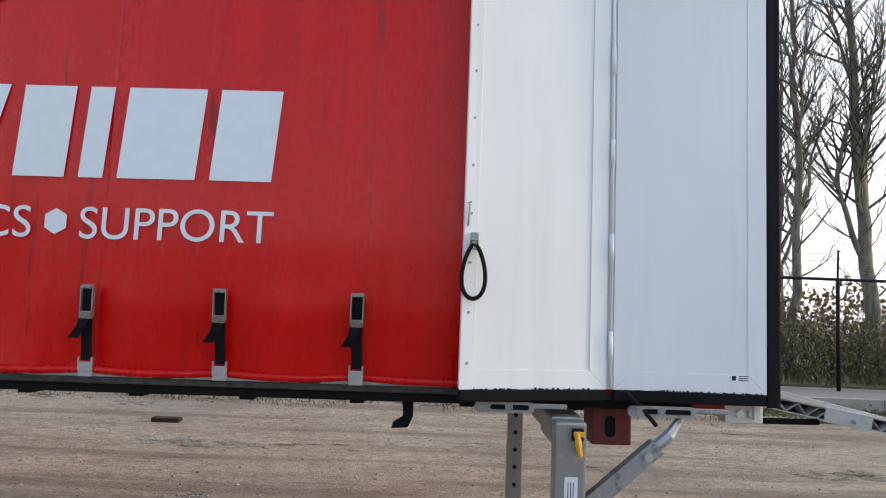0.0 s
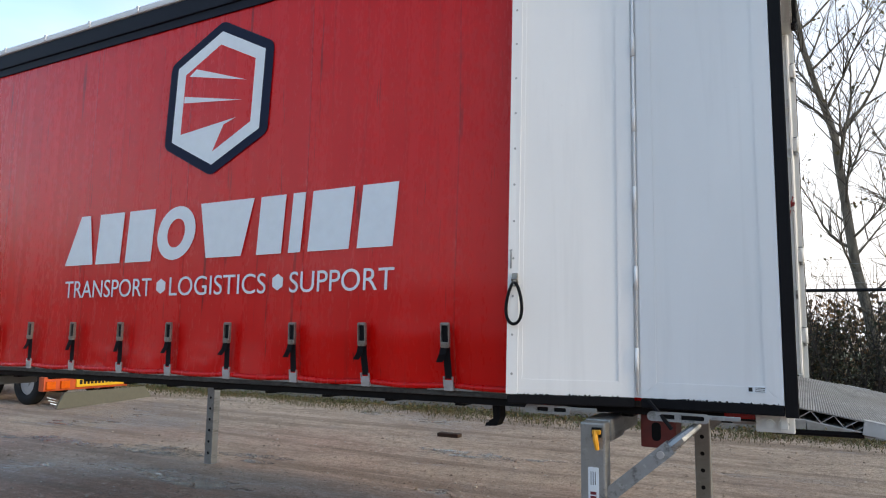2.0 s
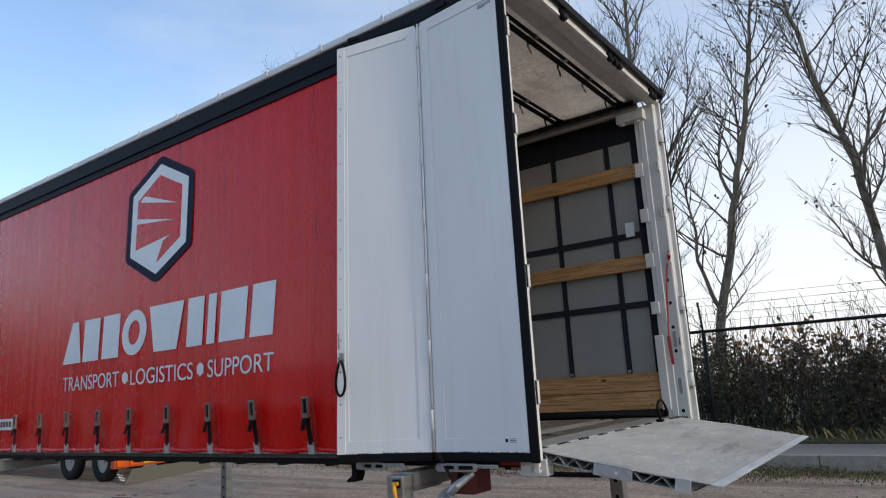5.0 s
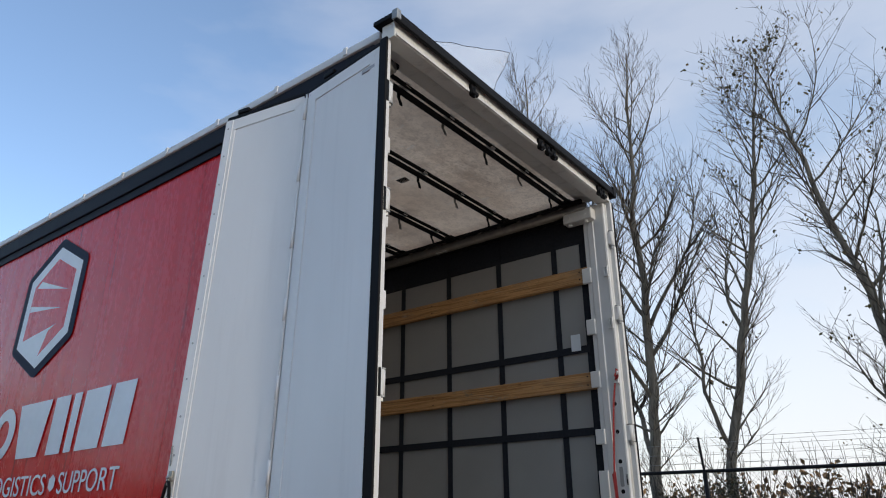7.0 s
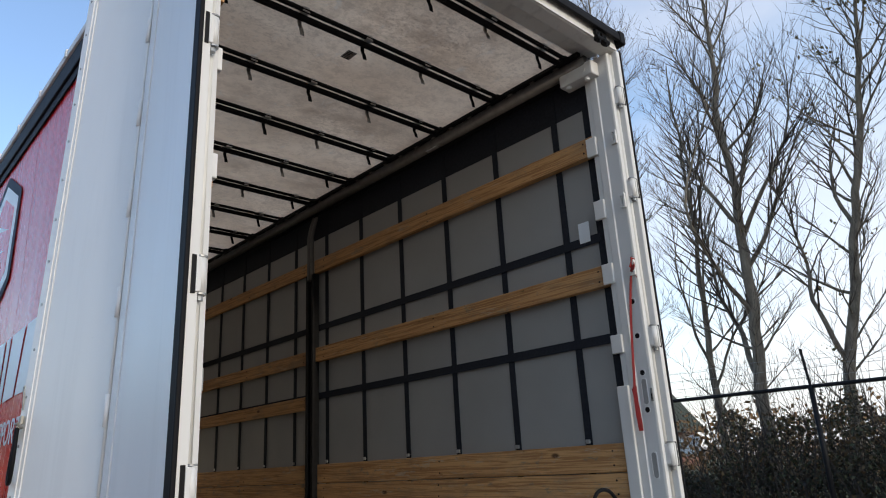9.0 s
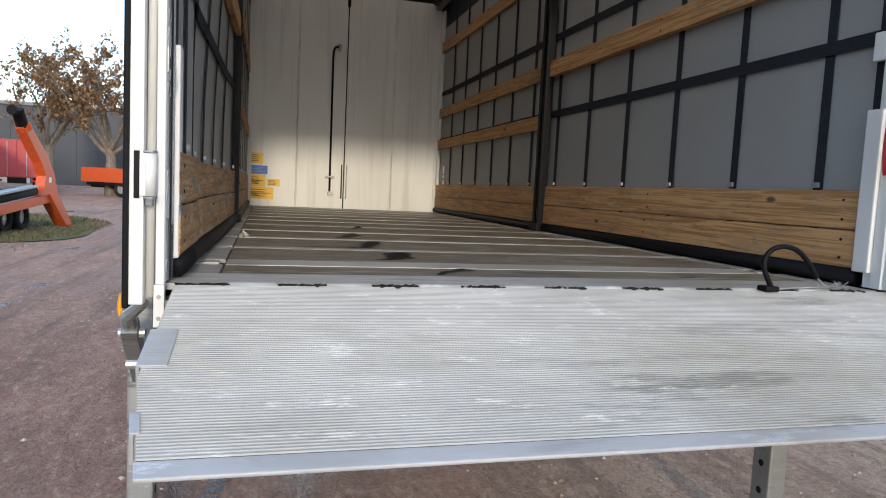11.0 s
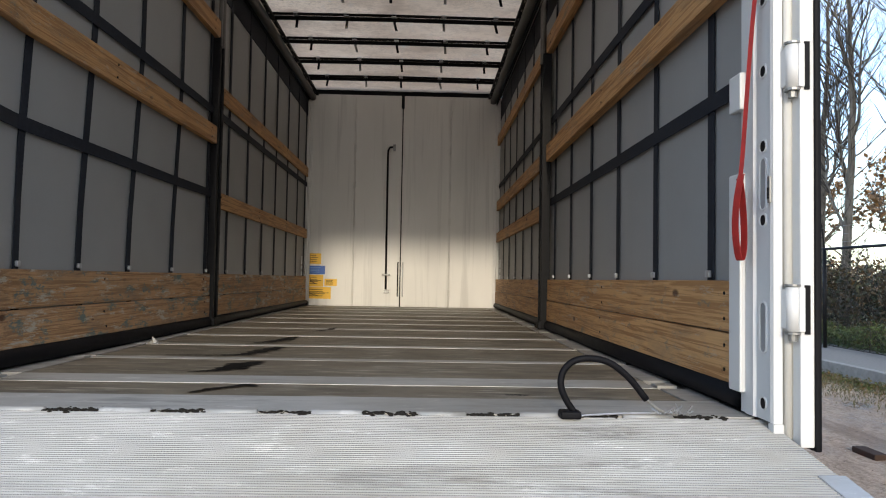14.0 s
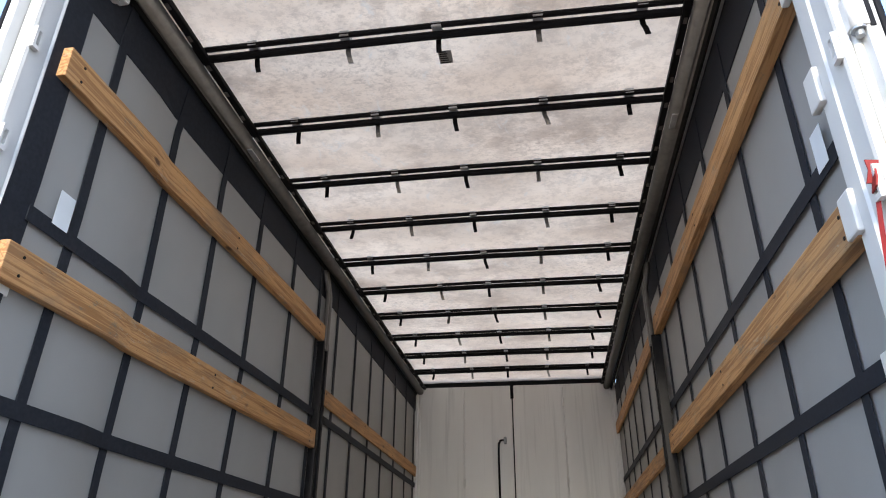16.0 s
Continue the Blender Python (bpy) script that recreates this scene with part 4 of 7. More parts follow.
# ---- front wall ----
FW = -7.09
bm = bmesh.new()
box(bm, (L0 + 0.0, 0.09, 1.29), (FW - 0.012, 2.46, 4.09))
wall = part("front_wall", bm, GREYWHITE, body, "pale grey four-panel front wall")
ys = [0.02, 0.645, 1.256, 1.885, 2.53]
for a, b in zip(ys, ys[1:]):
    part("wall_panel", bx((FW - 0.012, a + 0.008, 1.338), (FW + 0.006, b - 0.008, 4.07), 0.004), GREYWHITE, wall)
for y in (0.645, 1.885):
    part("wall_hinge", tb([(FW + 0.01, y, 1.35), (FW + 0.01, y, 4.05)], 0.008, 8), GREYWHITE, wall)
    for k in range(6):
        z = 1.45 + k * 0.47
        part("hinge_knuckle", tb([(FW + 0.012, y, z), (FW + 0.012, y, z + 0.10)], 0.014, 8), GREYWHITE, wall)
part("centre_seal", bx((FW - 0.01, 1.250, 1.338), (FW + 0.004, 1.262, 4.07)), RUBBER, wall)
part("top_latch", bx((FW, 1.235, 3.92), (FW + 0.02, 1.275, 4.09), 0.004), DARK_STEEL, wall)
rod = part("lock_rod", tb([(FW + 0.035, 1.075, 1.56), (FW + 0.035, 1.070, 3.27), (FW + 0.035, 1.074, 3.36), (FW + 0.035, 1.095, 3.40), (FW + 0.035, 1.15, 3.405)], 0.013, 8), DARK_STEEL, wall, "dark bent locking rod", True)
for lo, hi in (((FW + 0.004, 1.02, 1.735), (FW + 0.05, 1.13, 1.760)), ((FW + 0.004, 1.135, 3.36), (FW + 0.05, 1.17, 3.44)), ((FW + 0.004, 1.05, 1.51), (FW + 0.03, 1.12, 1.55))):
    part("rod_guide", bx(lo, hi, 0.004), GALV, wall)
for y in (1.226, 1.290):
    part("pull_handle", tb([(FW + 0.006, y, 1.47), (FW + 0.03, y, 1.50), (FW + 0.03, y, 1.87), (FW + 0.006, y, 1.91)], 0.008, 6), GALV if y > 1.25 else DARK_STEEL, wall, "slim steel pull handle")
for name, mt, a, b, z0, z1, lab in (("yellow_sticker", YELLOW, 0.075, 0.235, 1.872, 2.008, "ochre instruction sticker"), ("blue_sticker", BLUE, 0.07, 0.29, 1.740, 1.848, "blue notice sticker"),
                                    ("yellow_sticker", YELLOW, 0.075, 0.270, 1.580, 1.733, "yellow diagram sticker"), ("yellow_sticker", YELLOW, 0.285, 0.445, 1.592, 1.682, "small yellow sticker"),
                                    ("yellow_sticker", YELLOW, 0.055, 0.370, 1.425, 1.575, "long yellow load sticker")):
    st = part(name, bx((FW + 0.006, a, z0), (FW + 0.0085, b, z1)), mt, wall, lab)
    bm = bmesh.new()
    if mt is YELLOW and b - a > 0.19:
        mid = (z0 + z1) / 2
        tube(bm, [(FW + 0.0095, a + 0.03, z1 - 0.05), (FW + 0.0095, a + 0.03, mid - 0.01), (FW + 0.0095, (a + b) / 2, mid - 0.04)], 0.004, 4)
        tube(bm, [(FW + 0.0095, a + 0.03, mid), (FW + 0.0095, b - 0.03, mid)], 0.003, 4)
    for k in range(4):
        zz = z1 - (z1 - z0) * (0.22 + 0.18 * k)
        box(bm, (FW + 0.0086, a + 0.02, zz - 0.003), (FW + 0.0098, a + 0.02 + (b - a - 0.05) * (0.6 + 0.3 * random.random()), zz + 0.003))
    part("sticker_print", bm, INK if mt is YELLOW else plain("pale_blue_print", (0.15, 0.32, 0.6), 0.4), wall)


# ---- side curtains ----
STRAP_X = [-1.707, -2.266, -2.818, -3.393, -3.958, -4.477, -5.039, -5.588, -6.136, -6.656]


def curtain_sheet(y, x0, x1, z0, z1, nx, nz, amp, seed, inward, slack=0.0):
    """A tensioned cloth; slack bulges out between the straps near its lower edge."""
    bm = bmesh.new()
    grid = []
    for i in range(nx + 1):
        x = x0 + (x1 - x0) * i / nx
        near_strap = min(abs(x - s) for s in STRAP_X)
        col = []
        for j in range(nz + 1):
            f = (j / nz) ** 1.6
            z = z0 + (z1 - z0) * f
            low = max(0.0, 1 - (z - z0) / 0.42)
            d = amp * (0.2 * noise.noise(Vector((x * 1.1, z * 0.5, seed))) + low * 0.6 * noise.noise(Vector((x * 2.4, z * 2.0, seed + 9))))
            if slack and low > 0:
                k = min(1.0, near_strap / 0.20)
                bulge = low ** 1.3 * (0.35 + 0.65 * k)
                fold = 0.5 + 0.8 * noise.noise(Vector((x * 1.7, z * 1.2, seed + 21)))
                crease = abs(noise.noise(Vector((x * 4.5 + z * 5.0, z * 7.0 - x * 2.0, seed + 33))))
                d -= (slack * bulge * (0.5 + fold) - slack * 0.55 * low * crease) * min(1.0, max(0.0, (-1.25 - x) / 0.15))
                if j < 3:
                    z += (0.010 * noise.noise(Vector((x * 2.1, 0, seed + 5))) - 0.008 * k) * (1 - j / 3)
            col.append(bm.verts.new((x, y + d, z)))
        grid.append(col)
    for a, b in zip(grid, grid[1:]):
        for j in range(nz):
            f = (a[j], b[j], b[j + 1], a[j + 1])
            bm.faces.new(f if inward else tuple(reversed(f)))
    return bm


WEB_N = [-0.44, -0.95, -1.43, -1.94, -2.52, -3.07, -3.55, -4.12, -4.68, -5.22, -5.80, -6.40, -6.90]
WEB_F = [-0.468 - 0.546 * k for k in range(12)]
curt = {}
for side, y, out in (("near", YN + 0.008, -1), ("far", YF + 0.004, 1)):
    c = part("side_curtain", curtain_sheet(y, L0 + 0.09, L1 - 0.20, 1.330, 4.08, 330, 46, 0.016, 3 if out < 0 else 8, out < 0, 0.020 if out < 0 else 0.0), RED, body,
             "glossy red tarpaulin side curtain with white print" if out < 0 else "red tarpaulin side curtain", True)
    curt[side] = c
    yl = y - out * 0.022
    part("grey_lining", curtain_sheet(yl, L0 + 0.1, L1 - 0.215, 1.34, 3.80, 60, 20, 0.008, 5, out > 0), LINING, c, "smooth grey inner face", True)
    # black band stands in for the dark gap between lining and valance
    part("top_lining", bx((L0 + 0.1, min(yl, yl - out * 0.004), 3.78), (L1 - 0.20, max(yl, yl - out * 0.004), 4.03)), BLACK, c, "black band filling the dark gap above the grey lining")
    yw = yl - out * 0.006
    for x in (WEB_N if out < 0 else WEB_F):
        part("webbing", bx((x - 0.024, min(yw, yw - out * 0.004), 1.40), (x + 0.024, max(yw, yw - out * 0.004), 3.99)), BLACK, c, "black vertical webbing")
        part("web_clip", bx((x - 0.014, min(yw - out * 0.006, yw - out * 0.018), 1.722), (x + 0.014, max(yw - out * 0.006, yw - out * 0.018), 1.745), 0.003), HOOK, c)
    for z in ((2.885, 2.285) if out < 0 else (2.912, 2.297)):
        part("cross_webbing", bx((L0 + 0.1, min(yw - out * 0.005, yw - out * 0.009), z - 0.028), (L1 - 0.215, max(yw - out * 0.005, yw - out * 0.009), z + 0.028)), BLACK, c, "black cross webbing")
    # black strip that paints the post's shadow between lining and corner post
    part("rear_gap_strip", bx((L1 - 0.235, min(yw, yw - out * 0.002), 1.345), (L1 - 0.112, max(yw, yw - out * 0.002), 3.98)), BLACK, c)
    yp = yw - out * 0.012
    for (x0, x1, z0, z1) in (((-0.362, -0.282, 2.905, 3.035),) if out > 0 else ((-0.40, -0.32, 2.90, 3.03),)):
        part("paper_label", bx((x0, min(yp, yp - out * 0.001), z0), (x1, max(yp, yp - out * 0.001), z1)), PRINT, c, "white paper label")
    for z0, z1 in ((1.86, 1.96), (1.80, 1.84), (1.72, 1.77)):
        part("paper_label", bx((-6.78, min(yp, yp - out * 0.001), z0), (-6.70, max(yp, yp - out * 0.001), z1)), PRINT, c)
    # dark valance outside below the roof edge
    bm = bmesh.new()
    ya, yb = sorted((y + out * 0.004, y + out * 0.030))
    box(bm, (L0 - 0.015, ya, 4.015), (L1 - 0.15, yb, 4.145), 0.010)
    box(bm, (L0 - 0.015, min(y + out * 0.003, y + out * 0.014), 3.950), (L1 - 0.15, max(y + out * 0.003, y + out * 0.014), 4.02), 0.003)
    part("valance", bm, VALANCE, c, "dark navy valance")
near = curt["near"]
bm = bmesh.new()
hem = []
for i in range(140):
    x = L0 + 0.10 + (5.92) * i / 139
    k = min(1.0, min(abs(x - s) for s in STRAP_X) / 0.20)
    hem.append((x, -0.020 - 0.012 * k - 0.006 * noise.noise(Vector((x * 3.1, 0, 2))), 1.346 - 0.008 * k + 0.004 * noise.noise(Vector((x * 2.2, 4, 2)))))
tube(bm, hem, 0.017, 8)
part("curtain_hem", bm, RED, near, "rolled lower hem of the red curtain", True)
part("curtain_fold", bx((-0.66, 0.012, 3.86), (-0.26, 0.016, 4.0), 0.001), RED, near, "red curtain fold showing at the top")


# prints on the outside of the near curtain, proud of the cloth
def on_cloth(u, v, w):
    lean = 0.05 * (v - 3.3) if v > 2.7 else 0.0      # the emblem is drawn slightly slanted
    return Vector((u + 0.012 + lean, 0.0005 + w, v + 0.008))


def hexagon(cx, cz, hw, hh, flat):
    return [(cx - hw, cz + flat), (cx, cz + hh), (cx + hw, cz + flat), (cx + hw, cz - flat), (cx, cz - hh), (cx - hw, cz - flat)]


CX, CZ = -3.672, 3.314


def soft_corners(pts, r):
    out = []
    n = len(pts)
    for k in range(n):
        p, a, b = Vector(pts[k]), Vector(pts[k - 1]), Vector(pts[(k + 1) % n])
        u, v = (a - p).normalized() * r, (b - p).normalized() * r
        for t in (0.0, 0.25, 0.5, 0.75, 1.0):
            q = p + u * (1 - t) ** 2 + v * t ** 2
            out.append((q.x, q.y))
    return out


bm = bmesh.new()
slab(bm, soft_corners(hexagon(CX, CZ, 0.510, 0.578, 0.322), 0.05), on_cloth, 0.001)
part("emblem_field", bm, NAVY, near, "navy hexagon emblem")
bm = bmesh.new()
slab(bm, hexagon(CX, CZ, 0.432, 0.498, 0.285), lambda u, v, w: on_cloth(u, v, w - 0.0012), 0.001)
part("emblem_ring", bm, PRINT, near, "white hexagon ring")
bm = bmesh.new()
slab(bm, [(CX - 0.345, CZ + 0.222), (CX - 0.005, CZ + 0.398), (CX + 0.345, CZ + 0.232), (CX + 0.345, CZ - 0.225), (CX + 0.0, CZ - 0.40), (CX + 0.09, CZ - 0.215), (CX + 0.21, CZ - 0.175), (CX - 0.345, CZ - 0.235)],
     lambda u, v, w: on_cloth(u, v, w - 0.0022), 0.001)
part("emblem_centre", bm, RED, near)
for pts in ([(CX - 0.235, CZ + 0.25), (CX + 0.285, CZ + 0.085), (CX - 0.305, CZ + 0.205)], [(CX - 0.337, CZ + 0.055), (CX + 0.245, CZ - 0.055), (CX - 0.337, CZ + 0.005)]):
    bm = bmesh.new()
    slab(bm, pts, lambda u, v, w: on_cloth(u, v, w - 0.0032), 0.001)
    part("emblem_wedge", bm, PRINT, near)

# trade name: plain slanted white shapes, one for each character
NAME_X0, NAME_X1, NAME_Z0, NAME_Z1 = -5.292, -2.088, 2.140, 2.536
WIDTHS = (0.355, 0.32, 0.32, 0.40, 0.53, 0.255, 0.135, 0.37, 0.295)
unit = (NAME_X1 - NAME_X0 - 8 * 0.035) / sum(WIDTHS)
x = NAME_X0
for i, w in enumerate(WIDTHS):
    w *= unit
    s = 0.045
    h0, h1 = NAME_Z0, NAME_Z1
    bm = bmesh.new()
    if i == 0:
        slab(bm, [(x, h0), (x + w, h0), (x + w * 0.82, h1), (x + w * 0.50, h1)], on_cloth, 0.0015)
    elif i == 3:
        out = [(x + w / 2 + s * 0.5 * math.sin(a) + (w / 2) * math.cos(a), (h0 + h1) / 2 + (h1 - h0) / 2 * math.sin(a)) for a in [2 * math.pi * k / 28 for k in range(28)]]
        inn = [(x + w / 2 + s * 0.3 * math.sin(a) + (w * 0.23) * math.cos(a), (h0 + h1) / 2 + (h1 - h0) * 0.27 * math.sin(a)) for a in [2 * math.pi * k / 28 for k in range(28)]]
        slab(bm, out, on_cloth, 0.0015, inn)
    elif i == 4:
        slab(bm, [(x + w * 0.16, h0), (x + w * 0.80, h0), (x + w, h1), (x + w * 0.02, h1)], on_cloth, 0.0015)
    else:
        slab(bm, [(x, h0), (x + w - s * 0.6, h0), (x + w, h1), (x + s * 0.6, h1)], on_cloth, 0.0015)
    part("name_shape", bm, PRINT, near)
    x += w + 0.035
ROT = Matrix.Rotation(radians(90), 4, "X")
for word, x0, x1 in (("TRANSPORT", -5.267, -4.245), ("LOGISTICS", -4.052, -3.130), ("SUPPORT", -2.917, -2.095)):
    text_mesh(word, 0.195, PRINT, "lettering", near, Matrix.Translation((x0 + 0.014, -0.0005, 1.888)) @ ROT, "white lettering reading " + word.lower(), x1 - x0)
for cx in (-4.142, -3.022):
    bm = bmesh.new()
    slab(bm, hexagon(cx, 1.950, 0.047, 0.056, 0.028), on_cloth, 0.0015)
    part("hexagon_dot", bm, PRINT, near)
mk = bmesh.new()
box(mk, (-6.585, -0.0425, 1.545), (-6.195, -0.0405, 1.660))
plate = part("maker_label", mk, PRINT, near, "white label with dark red bars")
bm = bmesh.new()
for k in range(5):
    box(bm, (-6.555 + 0.066 * k, -0.0435, 1.575), (-6.505 + 0.066 * k, -0.0427, 1.632))
part("label_print", bm, plain("dark_red_ink", (0.12, 0.01, 0.015), 0.5), near)

# straps, buckles and hooks
for x in STRAP_X:
    rb = random.Random(round(x * 100))
    bm = bmesh.new()
    ribbon(bm, [(x, -0.044, 1.686), (x, -0.040, 1.50), (x + 0.004, -0.042, 1.385)], (0.022, 0, 0), (0, -0.003, 0))
    part("strap", bm, STRAP_BLACK, near, "black strap")
    bm = bmesh.new()
    ribbon(bm, [(x - 0.004, -0.050, 1.575), (x - 0.012, -0.054 - 0.02 * rb.random(), 1.52), (x - 0.03 - 0.02 * rb.random(), -0.058, 1.475)], (0.021, 0, 0.0), (0, -0.003, 0))
    part("strap_tail", bm, STRAP_BLACK, near)
    bm = bmesh.new()
    for dx in (-0.026, 0.023):
        box(bm, (x + dx - 0.002, -0.060, 1.56), (x + dx + 0.004, -0.040, 1.69), 0.0015)
    box(bm, (x - 0.026, -0.058, 1.678), (x + 0.026, -0.040, 1.694), 0.003)
    box(bm, (x - 0.023, -0.064, 1.555), (x + 0.023, -0.042, 1.586), 0.003)
    box(bm, (x - 0.016, -0.072, 1.565), (x + 0.016, -0.060, 1.571), 0.001)
    box(bm, (x - 0.016, -0.072, 1.578), (x + 0.016, -0.060, 1.584), 0.001)
    for dx in (-0.013, 0.013):
        tube(bm, [(x + dx, -0.065, 1.682), (x + dx, -0.058, 1.682)], 0.005, 8)
    part("buckle", bm, BUCKLE, near, "worn steel cam buckle")
    bm = bmesh.new()
    box(bm, (x - 0.030, -0.048, 1.338), (x + 0.031, -0.036, 1.378), 0.003)
    box(bm, (x - 0.030, -0.050, 1.365), (x - 0.023, -0.036, 1.398), 0.002)
    box(bm, (x + 0.024, -0.050, 1.365), (x + 0.031, -0.036, 1.398), 0.002)
    box(bm, (x - 0.028, -0.046, 1.318), (x + 0.030, -0.012, 1.342), 0.004)
    part("strap_hook", bm, HOOK, near, "bright alloy rail hook")

# middle posts that carry the planks
for y, s, X in ((0.068, 1, -3.19), (2.455, -1, -3.37)):
    bm = bmesh.new()
    ya, yb = sorted((y - s * 0.055, y + s * 0.012))
    for dx in (-0.062, 0.022):
        box(bm, (X + dx, ya, 1.345), (X + dx + 0.04, yb, 3.42), 0.006)
    box(bm, (X - 0.03, min(y - s * 0.05, y - s * 0.02), 1.345), (X + 0.03, max(y - s * 0.05, y - s * 0.02), 3.42), 0.004)
    post = part("middle_post", bm, DARK_STEEL, body, "black sliding middle post")
    bm = bmesh.new()
    tube(bm, [(X - 0.02, y, 3.36), (X - 0.02, y, 3.78), (X - 0.01, y - s * 0.02, 3.90), (X + 0.03, y - s * 0.03, 3.985)], 0.022, 8)
    tube(bm, [(X + 0.03, y, 3.36), (X + 0.03, y, 3.80), (X + 0.04, y - s * 0.02, 3.90), (X + 0.06, y - s * 0.03, 3.985)], 0.016, 8)
    part("post_arm", bm, ROOF_RAIL, post, "bent grey post arm", True)
    bm = bmesh.new()
    box(bm, (X - 0.075, min(y, y + s * 0.03), 1.345), (X + 0.075, max(y, y + s * 0.03), 1.40), 0.006)
    part("post_foot", bm, DARK_STEEL, post)
    for k in range(12):
        part("post_rivet", tb([(X - 0.04, y + s * 0.010, 1.62 + 0.13 * k), (X - 0.04, y + s * 0.016, 1.62 + 0.13 * k)], 0.008, 6), DARK_STEEL, post)


# ---- planks ----
def plank(x0, x1, y0, y1, z0, z1, mat, label, tilt=0.0, group="side planks"):
    base = ((x0 + x1) / 2, (y0 + y1) / 2, z0)
    p = thing("side_plank", base, label, "plank", group)
    m = Matrix.Translation(Vector(base)) @ Matrix.Rotation(tilt, 4, "Y") @ Matrix.Translation(-Vector(base))
    part("board", bx((x0, y0, z0), (x1, y1, z1), 0.004, m), mat, p)
    yi = y1 if y0 < 1 else y0
    s = 1 if y0 < 1 else -1
    rb = random.Random(round((x0 + z0) * 1000))
    for k in range(max(2, int((x1 - x0) / 0.9))):
        xx = x0 + 0.12 + (x1 - x0 - 0.24) * k / max(1, int((x1 - x0) / 0.9) - 1) + 0.05 * rb.random()
        for zz in (z0 + 0.25 * (z1 - z0), z0 + 0.75 * (z1 - z0)):
            nail = tb([(xx, yi - s * 0.002, zz), (xx, yi + s * 0.002, zz)], 0.006, 6)
            bmesh.ops.transform(nail, matrix=m, verts=nail.verts)
            part("nail_head", nail, DARK_STEEL, p)
    return p


RB1, FB0 = -0.155, -7.04      # rear end of the rear bay, front end of the front bay
for y0, y1, ups_r, ups_f in ((0.036, 0.054, (2.635, 3.405), (2.195, 2.985)), (2.492, 2.522, (2.596, 3.425), (2.187, 2.597, 3.447))):
    nearside = y0 < 1
    RB0, FB1 = (-3.15, -3.24) if nearside else (-3.33, -3.43)
    for z in ups_r:
        plank(RB0, RB1, y0 if nearside else y0 - 0.02, y1 + 0.02 if nearside else y1, z, z + 0.125, PINE, "orange-brown pine side plank with knots, in post pockets", 0.004 if nearside else 0.0)
    for z in ups_f:
        plank(FB0, FB1, y0, y1, z, z + 0.12, PINE, "dark weathered pine side plank in the front bay")
    for x0, x1 in ((RB0, RB1 - 0.03), (FB0, FB1)):
        plank(x0, x1, y0, y1, 1.558, 1.712, PINE_STAIN if nearside else PINE_LOW, "wide worn pine kick board, upper row", group="kick boards")
        plank(x0, x1, y0 + (0.003 if nearside else -0.003), y1 + (0.003 if nearside else -0.003), 1.408, 1.553, PINE_STAIN if nearside else PINE_LOW, "wide worn pine kick board with blue paint marks, lower row", group="kick boards")


# the near side of the rear bay bows outwards a little towards the corner post
BOWED = ("grey_lining", "top_lining", "webbing", "web_clip", "cross_webbing", "rear_gap_strip", "paper_label", "board", "nail_head", "edge_roll", "side_curtain", "valance",
         "lettering", "name_shape", "hexagon_dot", "strap", "strap_tail", "buckle", "strap_hook")
for ob in list(bpy.data.objects):
    kind_name = ob.name.split(".")[0]
    if ob.type != "MESH" or kind_name not in BOWED or max(v.co.y for v in ob.data.vertices) > 0.4:
        continue
    if kind_name in ("top_lining", "cross_webbing", "valance", "board", "edge_roll", "webbing", "rear_gap_strip"):
        bm = bmesh.new()
        bm.from_mesh(ob.data)
        for x in (-3.15, -2.8, -2.4, -1.9, -1.4, -1.2, -1.05, -0.9, -0.75, -0.5):
            bmesh.ops.bisect_plane(bm, geom=bm.verts[:] + bm.edges[:] + bm.faces[:], plane_co=(x, 0, 0), plane_no=(1, 0, 0))
        for z in (1.5, 1.7, 2.0, 2.2, 2.5, 2.9, 3.0, 3.72, 3.85):
            bmesh.ops.bisect_plane(bm, geom=bm.verts[:] + bm.edges[:] + bm.faces[:], plane_co=(0, 0, z), plane_no=(0, 0, 1))
        bm.to_mesh(ob.data)
        bm.free()
    for v in ob.data.vertices:
        if v.co.x > -3.15:
            out = 0.052 * ((v.co.x + 3.15) / 3.0) ** 2 * min(1.0, max(0.0, (3.98 - v.co.z) / 0.26))
            out += 0.045 * min(1.0, (v.co.x + 3.15) / 0.8) * min(1.0, max(0.0, (2.9 - v.co.z) / 1.0)) * min(1.0, max(0.0, (v.co.z - 1.36) / 0.25))
            v.co.y -= min(out, 0.034 - 0.026 * min(1.0, max(0.0, (v.co.z - 2.2) / 0.8)) + 0.06 * min(1.0, max(0.0, (-0.75 - v.co.x) / 0.45)))


# ---- rear doors, folded back along the sides ----
DZ0, DZ1 = 1.337, 4.035


